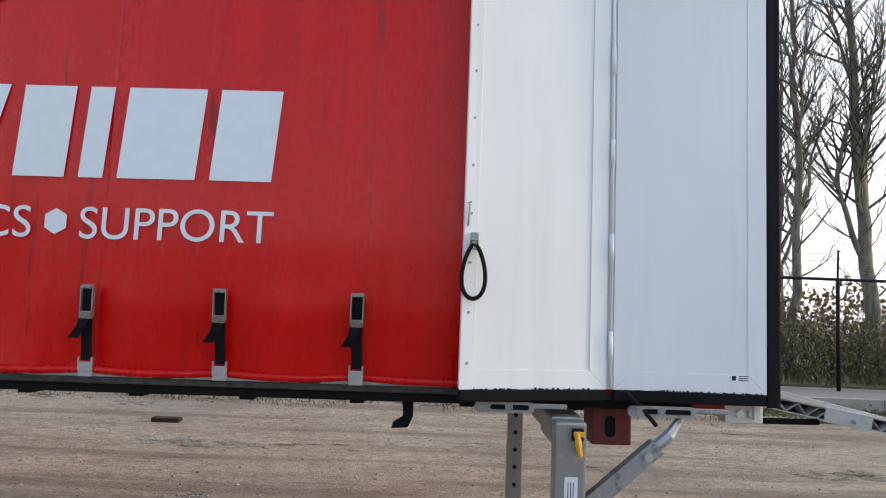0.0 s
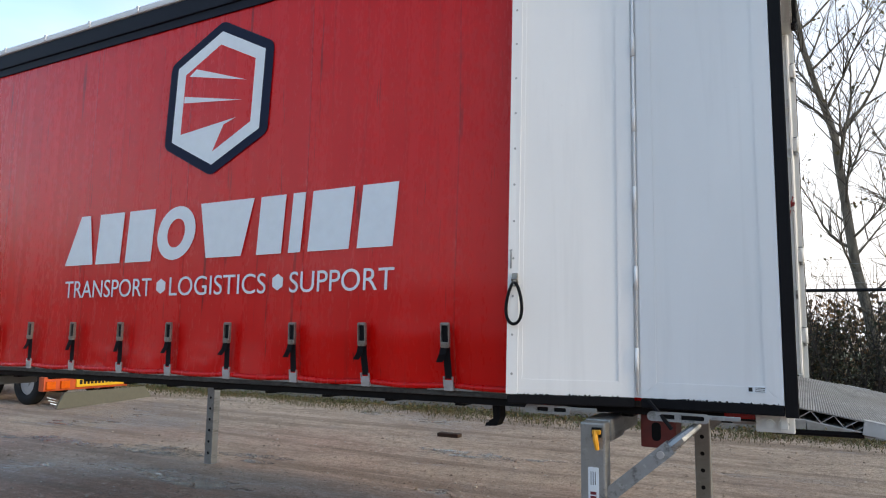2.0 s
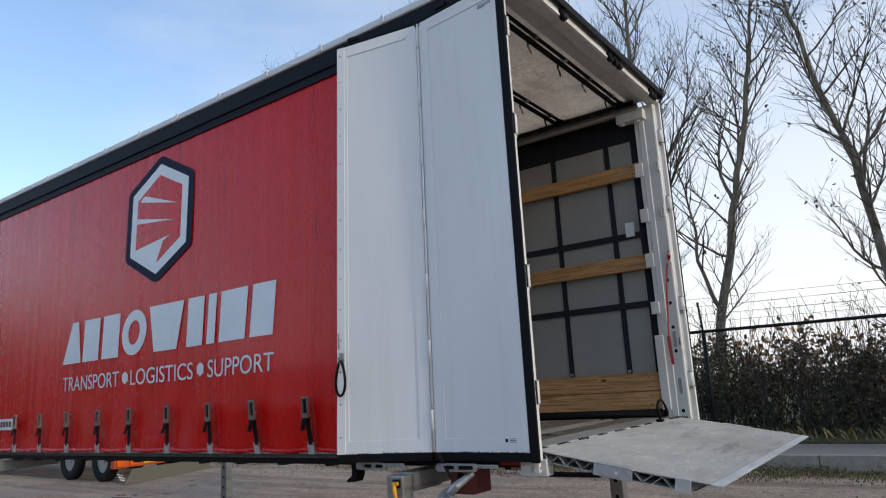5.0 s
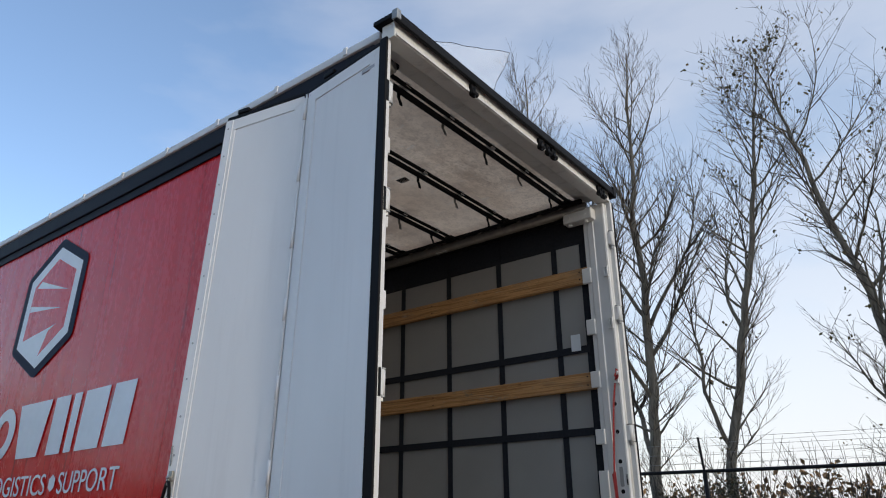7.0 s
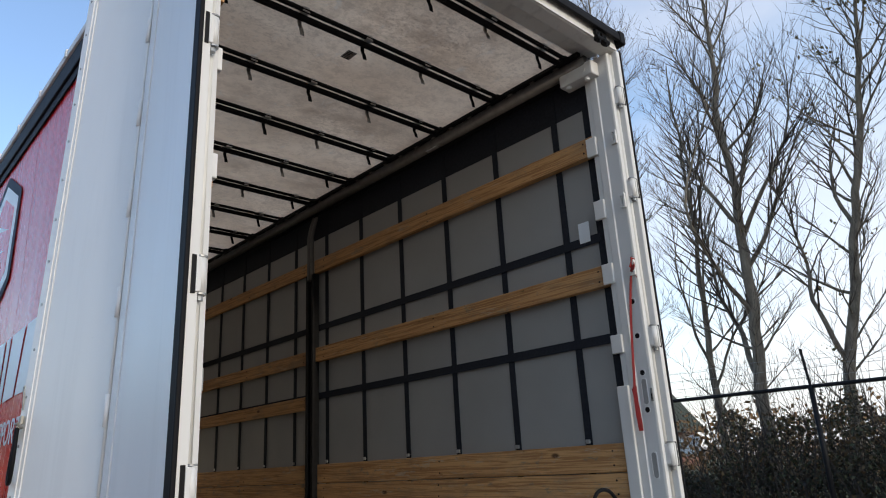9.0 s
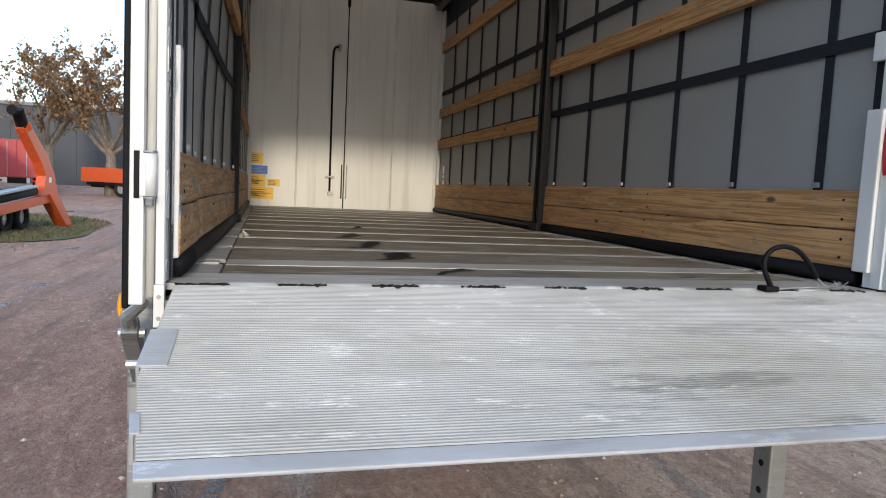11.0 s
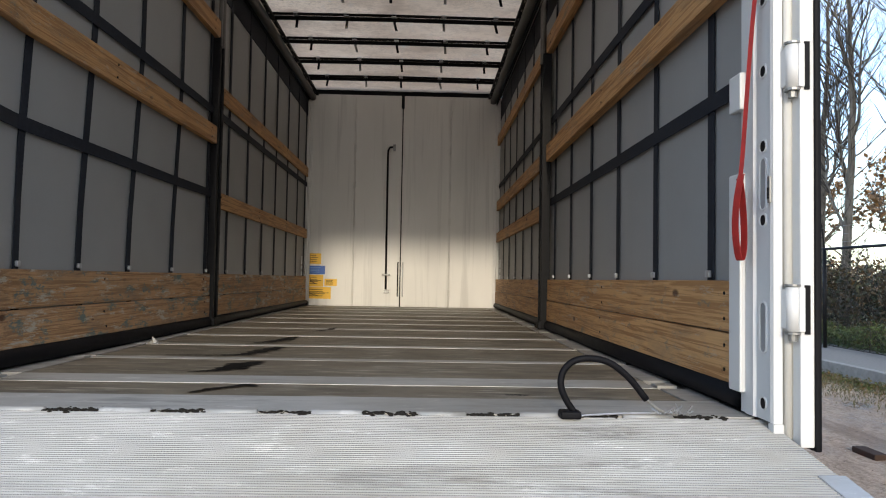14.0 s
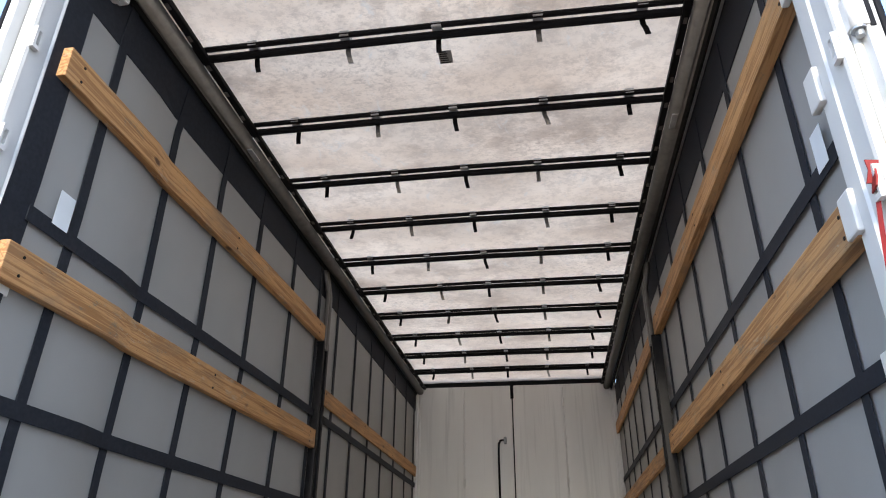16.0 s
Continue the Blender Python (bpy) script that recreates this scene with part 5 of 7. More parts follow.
def door_leaf(door, p0, p1, free_edge):
    """One white leaf from plan point p0 to p1; its outer face looks away from the body."""
    a, b = Vector((*p0, 0)), Vector((*p1, 0))
    u = (b - a).normalized()
    w = (b - a).length
    n = Vector((u.y, -u.x, 0))
    if n.y * (p0[1] - 1.27) < 0:
        n = -n
    M = Matrix(((u.x, n.x, 0, a.x), (u.y, n.y, 0, a.y), (0, 0, 1, 0), (0, 0, 0, 1)))

    def lb(lo, hi, bevel=0.0):
        bm = bmesh.new()
        box(bm, lo, hi, bevel)
        bmesh.ops.transform(bm, matrix=M, verts=bm.verts)
        bmesh.ops.recalc_face_normals(bm, faces=bm.faces)
        return bm
    leaf = part("door_leaf", lb((0.0, -0.034, DZ0), (w, -0.0035, DZ1), 0.003), WHITE, door, "smooth white insulated door leaf")
    e = 0.075
    # mitred border strips, a few millimetres proud of the panel
    for quad in ([(0.0, DZ0), (w, DZ0), (w - e, DZ0 + e), (e, DZ0 + e)], [(0.0, DZ1), (e, DZ1 - e), (w - e, DZ1 - e), (w, DZ1)],
                 [(0.0, DZ0 + 0.002), (e - 0.001, DZ0 + e), (e - 0.001, DZ1 - e), (0.0, DZ1 - 0.002)], [(w, DZ0 + 0.002), (w, DZ1 - 0.002), (w - e + 0.001, DZ1 - e), (w - e + 0.001, DZ0 + e)]):
        bm = bmesh.new()
        slab(bm, quad, lambda p, q, d: M @ Vector((p, -0.0032 + d, q)), 0.0048)
        part("door_border", bm, WHITE, leaf)
    part("bottom_seal", lb((0.0, -0.030, 1.290), (w, 0.003, DZ0 - 0.002), 0.006), RUBBER, leaf, "black rubber bottom seal")
    part("top_seal", lb((0.0, -0.032, DZ1 + 0.001), (w, 0.004, 4.062), 0.006), RUBBER, leaf, "black rubber top seal")
    if free_edge:
        part("edge_profile", lb((w - 0.052, 0.0005, DZ0), (w + 0.006, 0.0065, DZ1), 0.002), WHITE, leaf)
        for k in range(14):
            z = DZ0 + 0.10 + k * 0.195
            uu = w - 0.022
            part("rivet", tb([M @ Vector((uu, 0.006, z)), M @ Vector((uu, 0.009, z))], 0.006, 8), GALV, leaf)
    part("top_cap", lb((w * 0.72 if free_edge else w * 0.62, -0.03, 4.062), (w * 0.72 + 0.09 if free_edge else w * 0.62 + 0.09, 0.012, 4.092), 0.008), DARK_STEEL, leaf)
    bm = bmesh.new()
    rr = random.Random(int(w * 1000) + int(free_edge))
    for k in range(70):
        uu = rr.uniform(0.02, w - 0.02)
        s = rr.uniform(0.001, 0.006)
        box(bm, (uu - s, 0.0006, DZ0 - 0.002), (uu + s, 0.0042, DZ0 + rr.uniform(0.001, 0.009) * rr.random()))
    bmesh.ops.transform(bm, matrix=M, verts=bm.verts)
    tagged(part("chipped_edge", bm, RUBBER, leaf, "black scuffs along the lower edge"), kind="stuff")
    return leaf, M, w


def rear_door(side):
    s = -1 if side < 0 else 1

    def Y(d):
        return post_y(side, d)

    def strip(x0, x1, d0, d1, z0, z1, bevel):
        return bx((x0, min(Y(d0), Y(d1)), z0), (x1, max(Y(d0), Y(d1)), z1), bevel)
    door = part("rear_door", strip(0.016, 0.064, 0.052, 0.088, 1.295, 4.07, 0.004), WHITE_POST, body, "white double-fold rear door swung back along the side")
    fold = Y(0.082) if s < 0 else Y(0.095)
    xf = -0.617 if s < 0 else -0.667
    leaf1, M1, w1 = door_leaf(door, (0.014, Y(0.099)), (xf + 0.015, fold), False)
    end = (-1.230, Y(0.235)) if s < 0 else (-1.24, Y(0.11))
    leaf2, M2, w2 = door_leaf(door, (xf - 0.015, fold), end, True)
    part("edge_rubber", strip(0.016, 0.070, 0.088, 0.104, 1.285, 4.075, 0.006), RUBBER, door, "black rubber edge seal")
    part("inner_tube", tb([(0.020, Y(0.042), 1.31), (0.020, Y(0.042), 4.05)], 0.012, 10), FRAME_BEIGE, door, "beige inner edge tube", True)
    fy = fold + (-0.003 if s < 0 else 0.003)
    part("fold_seal", bx((xf - 0.028, min(fold - s * 0.006, fold - s * 0.020), DZ0), (xf + 0.027, max(fold - s * 0.006, fold - s * 0.020), DZ1), 0.002), WHITE, door)
    part("fold_hinge", tb([(xf, fy, DZ0 + 0.01), (xf, fy, DZ1)], 0.0065, 10), WHITE, door, "white full-height fold hinge", True)
    for k in range(7):
        z = DZ0 + 0.12 + k * 0.40
        part("hinge_knuckle", tb([(xf, fy - 0.004 * s * -1, z), (xf, fy - 0.004 * s * -1, z + 0.115)], 0.0095, 10), WHITE, door, "", True)
    if s < 0:
        st = bmesh.new()
        box(st, (-0.130, -0.0955, 1.385), (-0.055, -0.0885, 1.415))
        part("maker_sticker", st, PRINT, door, "small pale maker's sticker")
        bm = bmesh.new()
        for k in range(3):
            box(bm, (-0.100, -0.0965, 1.390 + 0.008 * k), (-0.060, -0.0957, 1.393 + 0.008 * k))
        box(bm, (-0.127, -0.0965, 1.391), (-0.111, -0.0957, 1.409))
        part("sticker_print", bm, INK, door)
        part("top_sticker", bx((-0.12, -0.0960, 3.925), (-0.02, -0.0885, 3.945)), plain("grey_sticker", (0.35, 0.37, 0.4), 0.5), door)
        # looped black hold-open rope on its hook near the free edge
        q = M2 @ Vector((w2 - 0.035, 0.012, 1.895))
        bm = bmesh.new()
        tube(bm, [q + Vector((-0.012, 0, 0.0)), q + Vector((-0.012, -0.02, 0.02)), q + Vector((0.012, -0.02, 0.02)), q + Vector((0.012, 0, 0))], 0.006, 6)
        box(bm, q + Vector((-0.016, -0.012, 0.015)), q + Vector((0.016, 0.0, 0.05)), 0.003)
        box(bm, q + Vector((-0.006, -0.022, -0.02)), q + Vector((0.010, -0.008, 0.01)), 0.003)
        part("rope_hook", bm, BUCKLE, door, "small steel snap hook")
        pts = []
        for k in range(25):
            a = 2 * math.pi * k / 24
            r = 0.052 * (0.55 + 0.45 * (1 - math.cos(a)) / 2) * 1.12
            pts.append(q + Vector((r * math.sin(a) * 0.98, -0.016 - 0.006 * math.sin(a), -0.105 + 0.105 * math.cos(a))))
        part("rope_loop", tb(pts, 0.0085, 8), RUBBER, door, "black rubber rope loop", True)
        part("edge_bracket", tb([q + Vector((-0.026, -0.002, 0.075)), q + Vector((-0.022, -0.010, 0.16)), q + Vector((-0.028, -0.010, 0.168)), q + Vector((-0.016, -0.010, 0.17))], 0.004, 6), GALV, door)
        # lock levers below the leaves
        for x0, x1, z in ((-1.165, -0.930, 1.262), (-0.560, -0.290, 1.262)):
            bm = bmesh.new()
            slab(bm, rounded(x0, x1, z - 0.020, z + 0.022, 0.018), lambda u, v, w: Vector((u, -0.150 + w, v)), 0.018,
                 rounded(x0 + 0.06, x1 - 0.02, z - 0.009, z + 0.012, 0.008))
            box(bm, (x0 + 0.12, -0.145, z - 0.010), (x0 + 0.15, -0.135, z + 0.014), 0.003)
            box(bm, (x1 - 0.02, -0.143, z - 0.002), (x1 + 0.13, -0.133, z + 0.018), 0.003)
            lever = part("lock_lever", bm, GALV, door, "worn alloy lock lever")
            part("lever_slot", bx((x0 + 0.05, -0.135, z - 0.014), (x1 - 0.01, -0.125, z + 0.016), 0.002), DARK_STEEL, lever)
        part("lever_strap", tb([(-0.56, -0.115, 1.33), (-0.52, -0.135, 1.29), (-0.47, -0.155, 1.235), (-0.45, -0.16, 1.21)], 0.009, 6), RUBBER, door, "slanting black rubber holder")
    return door


def lean_in(door):
    """The folded door leans towards the body at its top and hangs a little further in."""
    for v in door.data.vertices:
        v.co.x -= 0.055
    for ob in door.children_recursive:
        if ob.name.split(".")[0] in ("door_leaf", "door_border"):
            bm = bmesh.new()
            bm.from_mesh(ob.data)
            for k in range(1, 18):
                bmesh.ops.bisect_plane(bm, geom=bm.verts[:] + bm.edges[:] + bm.faces[:], plane_co=(0, 0, DZ0 + 0.15 * k), plane_no=(0, 0, 1))
            for k in range(1, 12):
                bmesh.ops.bisect_plane(bm, geom=bm.verts[:] + bm.edges[:] + bm.faces[:], plane_co=(-0.103 * k, 0, 0), plane_no=(1, 0, 0))
            bm.to_mesh(ob.data)
            bm.free()
        for v in ob.data.vertices:
            v.co.x -= 0.055
            k = 0.010 + 0.048 * max(0.0, -v.co.x) / 0.667
            v.co.y += k * max(0.0, v.co.z - 1.335) / 2.7


lean_in(rear_door(-1))
rear_door(1)


# ---- loading ramp ----
RY0, RY1 = 0.022, 2.505
ANG = math.atan2(0.164, 0.948)
RM = Matrix.Translation((-0.095, 0, 1.342)) @ Matrix.Rotation(ANG, 4, "Y")
RLEN = math.hypot(0.948, 0.164)


def rbox(bm, lo, hi, bevel=0.0):
    vs = box(bm, lo, hi, bevel)
    bmesh.ops.transform(bm, matrix=RM, verts=list(vs))


ramp = None
seams = [0.02, 0.335, 0.65, RLEN - 0.049]
for i, (a, b) in enumerate(zip(seams, seams[1:])):
    bm = bmesh.new()
    # top plate, seen between the ribs and coloured dark as their shade
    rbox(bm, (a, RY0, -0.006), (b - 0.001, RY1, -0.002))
    plate = bm
    bm = bmesh.new()
    end = b - (0.07 if i == 2 else 0.003)
    rbox(bm, (a, RY0, -0.052), (end, RY1, -0.048))
    under = bm
    bm = bmesh.new()
    x = a
    up = True
    while x < end - 0.03:
        p, q = (-0.048, -0.006) if up else (-0.006, -0.048)
        vs = [bm.verts.new(RM @ Vector(c)) for c in ((x, RY0, p), (x + 0.045, RY0, q), (x + 0.045, RY1, q), (x, RY1, p), (x + 0.004, RY0, p), (x + 0.049, RY0, q), (x + 0.049, RY1, q), (x + 0.004, RY1, p))]
        for f in ((0, 1, 2, 3), (4, 5, 6, 7), (0, 1, 5, 4), (2, 3, 7, 6)):
            bm.faces.new([vs[k] for k in f])
        x += 0.045
        up = not up
    bmesh.ops.recalc_face_normals(bm, faces=bm.faces)
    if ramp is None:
        ramp = part("loading_ramp", plate, ALU_GROOVE_SHADE, body, "ribbed aluminium loading ramp hinged at the sill")
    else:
        part("ramp_panel", plate, ALU_GROOVE_SHADE, ramp)
    part("ramp_underside", under, ALU, ramp)
    tagged(part("ramp_core", bm, ALU, ramp, "zigzag core of the hollow ramp"), kind="stuff")
# anti-slip ribs: too fine to pick apart
verts, faces = [], []
x = 0.03
while x < RLEN - 0.053:
    n = len(verts)
    for y in (RY0, RY1):
        for dx, dz in ((-0.0038, -0.0028), (-0.0022, 0.0013), (0.0022, 0.0013), (0.0038, -0.0028)):
            verts.append(RM @ Vector((x + dx, y, dz)))
    faces += [(n, n + 1, n + 5, n + 4), (n + 1, n + 2, n + 6, n + 5), (n + 2, n + 3, n + 7, n + 6), (n, n + 1, n + 2, n + 3), (n + 4, n + 5, n + 6, n + 7)]
    x += 0.0108
me = bpy.data.meshes.new("ramp_ribs")
me.from_pydata(verts, [], faces)
me.materials.append(ALU)
ribs = new("ramp_ribs", me)
ribs.parent = ramp
tagged(ribs, "fine anti-slip ribs", kind="stuff")
bm = bmesh.new()
rbox(bm, (RLEN - 0.048, RY0 - 0.004, -0.007), (RLEN + 0.002, RY1 + 0.004, 0.0012), 0.003)
part("ramp_lip", bm, ALU_EDGE, ramp, "smooth bright outer lip")
MUCK = plain("black_muck", (0.02, 0.018, 0.015), 0.9)
# hinge lugs along the sill
for k in range(9):
    y = 0.022 + k * 0.28
    if k < 8:
        part("hinge_lug", tb([(-0.092, y + 0.142, 1.333), (-0.092, y + 0.276, 1.333)], 0.013, 8), SILL if k % 2 else ALU, ramp, "", True)
    bm = bmesh.new()
    rr = random.Random(k)
    for j in range(60):
        yy = min(2.48, y + rr.uniform(0.0, 0.14))
        s = rr.uniform(0.0015, 0.0065)
        xx = -0.088 + rr.gauss(0, 0.011)
        bmesh.ops.create_icosphere(bm, subdivisions=1, radius=s, matrix=Matrix.Translation((xx, yy, 1.3385)) @ Matrix.Diagonal((1.0, 1.6, 0.6, 1)))
    tagged(part("dirt_clod", bm, MUCK, ramp, "black muck in the hinge gap"), kind="stuff")
for y, s in ((RY0, -1), (RY1, 1)):
    for xa, xi, xl in ((0.36, 0.050, 0.20), (0.76, 0.006, 0.07)):
        bm = bmesh.new()
        rbox(bm, (xa, min(y - s * xi, y + s * 0.012), -0.003), (xa + xl, max(y - s * xi, y + s * 0.012), 0.004), 0.002)
        rbox(bm, (xa, min(y + s * 0.004, y + s * 0.012), -0.058), (xa + xl, max(y + s * 0.004, y + s * 0.012), 0.003), 0.002)
        part("side_plate", bm, ALU_EDGE, ramp, "galvanised side plate")
    bm = bmesh.new()
    c = RM @ Vector((0.48, y + s * 0.012, -0.03))
    tube(bm, [c, c + Vector((0, s * 0.032, 0))], 0.010, 8)
    part("side_bolt", bm, HOOK, ramp)
    part("gas_strut", tb([(-0.10, y - s * 0.07, 1.205), (0.26, y - s * 0.05, 1.212)], 0.013, 8), RUBBER, ramp, "black gas strut")
    part("strut_rod", tb([(0.25, y - s * 0.05, 1.212), (0.47, y - s * 0.03, 1.215)], 0.007, 8), GALV, ramp)

for ob in [ramp] + list(ramp.children_recursive):
    for v in ob.data.vertices:
        u = (v.co.x + 0.095) / 0.965
        if v.co.y < 0.2 and u > 0.62:
            v.co.y += 0.055 * min(1.0, (u - 0.62) / 0.36)

# ---- support legs ----
def leg(x, y, foot, brace_dir, label, latch=False):
    s = 1 if y > 1.2 else -1
    inner = y - s * 0.32
    lg = part("support_leg", bx((x - 0.060, y - 0.048, foot), (x + 0.060, y + 0.048, 1.225), 0.010), GALV, body, label)
    bm = bmesh.new()
    for k in range(6):
        z = foot + 0.13 + 0.135 * k
        yy = y - s * 0.0485
        tube(bm, [(x, yy - 0.0008, z), (x, yy + 0.0008, z)], 0.017, 12)
    tagged(part("pin_hole", bm, DARK_STEEL, lg, "dark pin holes"), kind="stuff")
    part("foot_plate", bx((x - 0.066, y - 0.053, foot - 0.012), (x + 0.066, y + 0.053, foot + 0.006), 0.003), GALV, lg)
    part("leg_head", bx((x - 0.063, min(y - s * 0.046, inner), 1.125), (x + 0.063, max(y - s * 0.046, inner), 1.232), 0.012), GALV, lg)
    part("slide_tube", bx((x - 0.05, min(inner, y - s * 0.70), 1.135), (x + 0.05, max(inner, y - s * 0.70), 1.215), 0.008), GALV, lg)
    if brace_dir:
        a, b = Vector((x + 0.055, y + 0.0, 0.885)), Vector((x + 0.345, y + 0.01, 1.135))
        d = (b - a).normalized()
        n = Vector((-d.z, 0, d.x))
        bm = bmesh.new()
        slab(bm, [(0, -0.032), ((b - a).length, -0.032), ((b - a).length, 0.032), (0, 0.032)], lambda u, v, w: a + d * u + n * v + Vector((0, -0.025 + w, 0)), 0.05)
        part("brace", bm, GALV, lg, "slanting galvanised brace")
        c = a + d * ((b - a).length - 0.055)
        part("brace_pin", tb([c + Vector((0, -0.040, 0)), c + Vector((0, 0.045, 0))], 0.017, 10), HOOK, lg)
        part("brace_end", tb([a + d * ((b - a).length - 0.08), b + d * 0.06, b + d * 0.15 + Vector((0, 0.06 * -s, 0))], [0.027, 0.024, 0.016], 8), GALV if latch else DARK_STEEL, lg)
    if latch:
        part("latch_plate", bx((x + 0.0, y - 0.068, 1.160), (x + 0.045, y - 0.048, 1.205), 0.004), DARK_STEEL, lg)
        bm = bmesh.new()
        tube(bm, [(x + 0.018, y - 0.072, 1.19), (x + 0.022, y - 0.078, 1.15), (x + 0.030, y - 0.076, 1.105)], [0.011, 0.013, 0.010], 8)
        box(bm, (x + 0.005, y - 0.080, 1.175), (x + 0.045, y - 0.062, 1.195), 0.004)
        part("latch_handle", bm, ORANGE_PLASTIC, lg, "orange latch handle")
        part("leg_sticker", bx((x - 0.022, y - 0.0498, 0.80), (x + 0.028, y - 0.0484, 1.02)), PRINT, lg, "white leg sticker with dark bars")
        bm = bmesh.new()
        for k in range(5):
            box(bm, (x - 0.012, y - 0.0505, 0.815 + 0.020 * k), (x + 0.016, y - 0.0499, 0.829 + 0.020 * k))
        tagged(part("sticker_mark", bm, plain("maroon_ink", (0.14, 0.01, 0.02), 0.5), lg), kind="stuff")
        bm = bmesh.new()
        for k in range(3):
            box(bm, (x - 0.010 + 0.010 * k, y - 0.0505, 0.94), (x - 0.007 + 0.010 * k, y - 0.0499, 1.0))
        tagged(part("sticker_lines", bm, INK, lg), kind="stuff")
    return lg


leg(-0.853, -0.180, 0.0, 1, "galvanised rear support leg with slanting brace", True)
leg(-0.735, 2.650, 0.0, 1, "dull galvanised rear support leg with pin holes")
leg(-6.455, -0.150, 0.0, 0, "galvanised front support leg")
leg(-6.385, 2.750, 0.0, 0, "galvanised front support leg with pin holes")
# small plate hanging below the floor frame
bm = bmesh.new()
slab(bm, [(-1.527, 1.29), (-1.475, 1.29), (-1.472, 1.170), (-1.492, 1.125), (-1.563, 1.120), (-1.560, 1.135), (-1.515, 1.165), (-1.515, 1.20)], lambda u, v, w: Vector((u, 0.12 + w, v)), 0.08)
part("hanging_bracket", bm, RUBBER, body, "black angled bracket below the floor frame")

# under-body details at the rear corner
part("corner_block", bx((-0.70, 0.10, 1.08), (-0.53, 0.28, 1.245), 0.010), OXIDE, body, "dark red corner casting")
bm = bmesh.new()
slab(bm, rounded(-0.645, -0.60, 1.115, 1.205, 0.02), lambda u, v, w: Vector((u, 0.0985 - w * 0, v)) - Vector((0, 0.0 + w, 0)), 0.002)
part("casting_slot", bm, RUBBER, body)
part("corner_block", bx((-0.70, 2.27, 1.08), (-0.53, 2.45, 1.245), 0.010), OXIDE, body)
part("bumper_beam", bx((-0.27, 0.08, 1.225), (-0.15, 2.46, 1.295), 0.008), GALV, body, "grey rear cross beam")
for y0 in (0.02, 2.43):
    part("tail_lamp", bx((-0.30, y0, 1.255), (-0.15, y0 + 0.05, 1.298), 0.012), TAIL_RED, body, "red tail lamp")
    bk = part("buffer_plate", bx((-0.165, y0 - 0.01, 1.205), (-0.005, y0 + 0.06, 1.293), 0.006), WHITE_POST, body, "white corner bracket with two bolts")
    for dx in (-0.105, -0.055):
        part("bolt", tb([(dx, y0 - 0.028, 1.245), (dx, y0 - 0.008, 1.245)], 0.019, 10), GREYWHITE, bk)

# ---- loose things in and on the body ----
def rounded_path(pts, k=5):
    """The same path with smooth bends."""
    p = [Vector(q) for q in pts]
    p = [p[0] * 2 - p[1]] + p + [p[-1] * 2 - p[-2]]
    out = []
    for a, b, c, d in zip(p, p[1:], p[2:], p[3:]):
        for i in range(k):
            t = i / k
            out.append(0.5 * (2 * b + (c - a) * t + (2 * a - 5 * b + 4 * c - d) * t * t + (3 * b - a - 3 * c + d) * t ** 3))
    return out + [p[-2]]


cable = thing("cable_loop", (-0.06, 2.05, FLOOR), "stiff black cable loop with bare wire ends, on the ramp hinge", "cable")
part("cable", tb(rounded_path([(-0.060, 1.985, 1.352), (-0.058, 1.960, 1.390), (-0.060, 1.948, 1.425), (-0.062, 1.955, 1.462), (-0.060, 1.985, 1.490), (-0.060, 2.035, 1.496), (-0.062, 2.085, 1.482), (-0.064, 2.135, 1.442), (-0.066, 2.180, 1.388)]), 0.0092, 9), RUBBER, cable, "", True)
part("plug", bx((-0.085, 1.945, 1.338), (-0.035, 2.000, 1.358), 0.006), RUBBER, cable)
part("bare_wire", tb([(-0.066, 2.180, 1.388), (-0.068, 2.205, 1.366), (-0.070, 2.235, 1.352), (-0.070, 2.265, 1.348)], 0.0045, 6), BUCKLE, cable, "frayed bare wire")
bm = bmesh.new()
rr = random.Random(4)
for k in range(14):
    c = Vector((-0.068, 2.215 + 0.006 * k, 1.350))
    tube(bm, [c, c + Vector((rr.uniform(-0.03, 0.03), rr.uniform(-0.02, 0.03), rr.uniform(0.0, 0.030)))], 0.0018, 4)
tube(bm, [(-0.050, 1.99, 1.346), (-0.072, 2.07, 1.347), (-0.085, 2.14, 1.348), (-0.078, 2.23, 1.350)], 0.0028, 5)
part("wire_strands", bm, HOOK, cable)

strap = thing("red_strap", (-0.05, 2.47, 2.6), "frayed red lashing strap hanging from the corner post", "strap")
bm = bmesh.new()
ribbon(bm, rounded_path([(0.0, 2.474, 2.672), (-0.014, 2.466, 2.60), (-0.034, 2.456, 2.45), (-0.050, 2.447, 2.25), (-0.062, 2.438, 2.05), (-0.066, 2.430, 1.96)]), (0.005, 0.004, 0.002), (-0.002, 0.001, 0))
part("webbing", bm, STRAP_RED, strap)
bm = bmesh.new()
ribbon(bm, rounded_path([(-0.066, 2.436, 2.00), (-0.058, 2.420, 1.93), (-0.055, 2.414, 1.86), (-0.054, 2.418, 1.80), (-0.056, 2.428, 1.765), (-0.062, 2.440, 1.79), (-0.068, 2.444, 1.86), (-0.071, 2.440, 1.94), (-0.072, 2.434, 1.99)], 4), (0.010, 0.004, 0), (-0.001, 0.002, 0))
part("loop", bm, STRAP_RED, strap)
bm = bmesh.new()
ribbon(bm, [(0.0, 2.476, 2.68), (0.012, 2.484, 2.65), (0.018, 2.494, 2.615), (0.022, 2.498, 2.585)], (0.004, 0.016, 0.006), (-0.004, 0, 0))
ribbon(bm, [(-0.002, 2.466, 2.66), (0.010, 2.472, 2.69), (0.014, 2.468, 2.715)], (0.004, 0.014, -0.004), (-0.004, 0, 0))
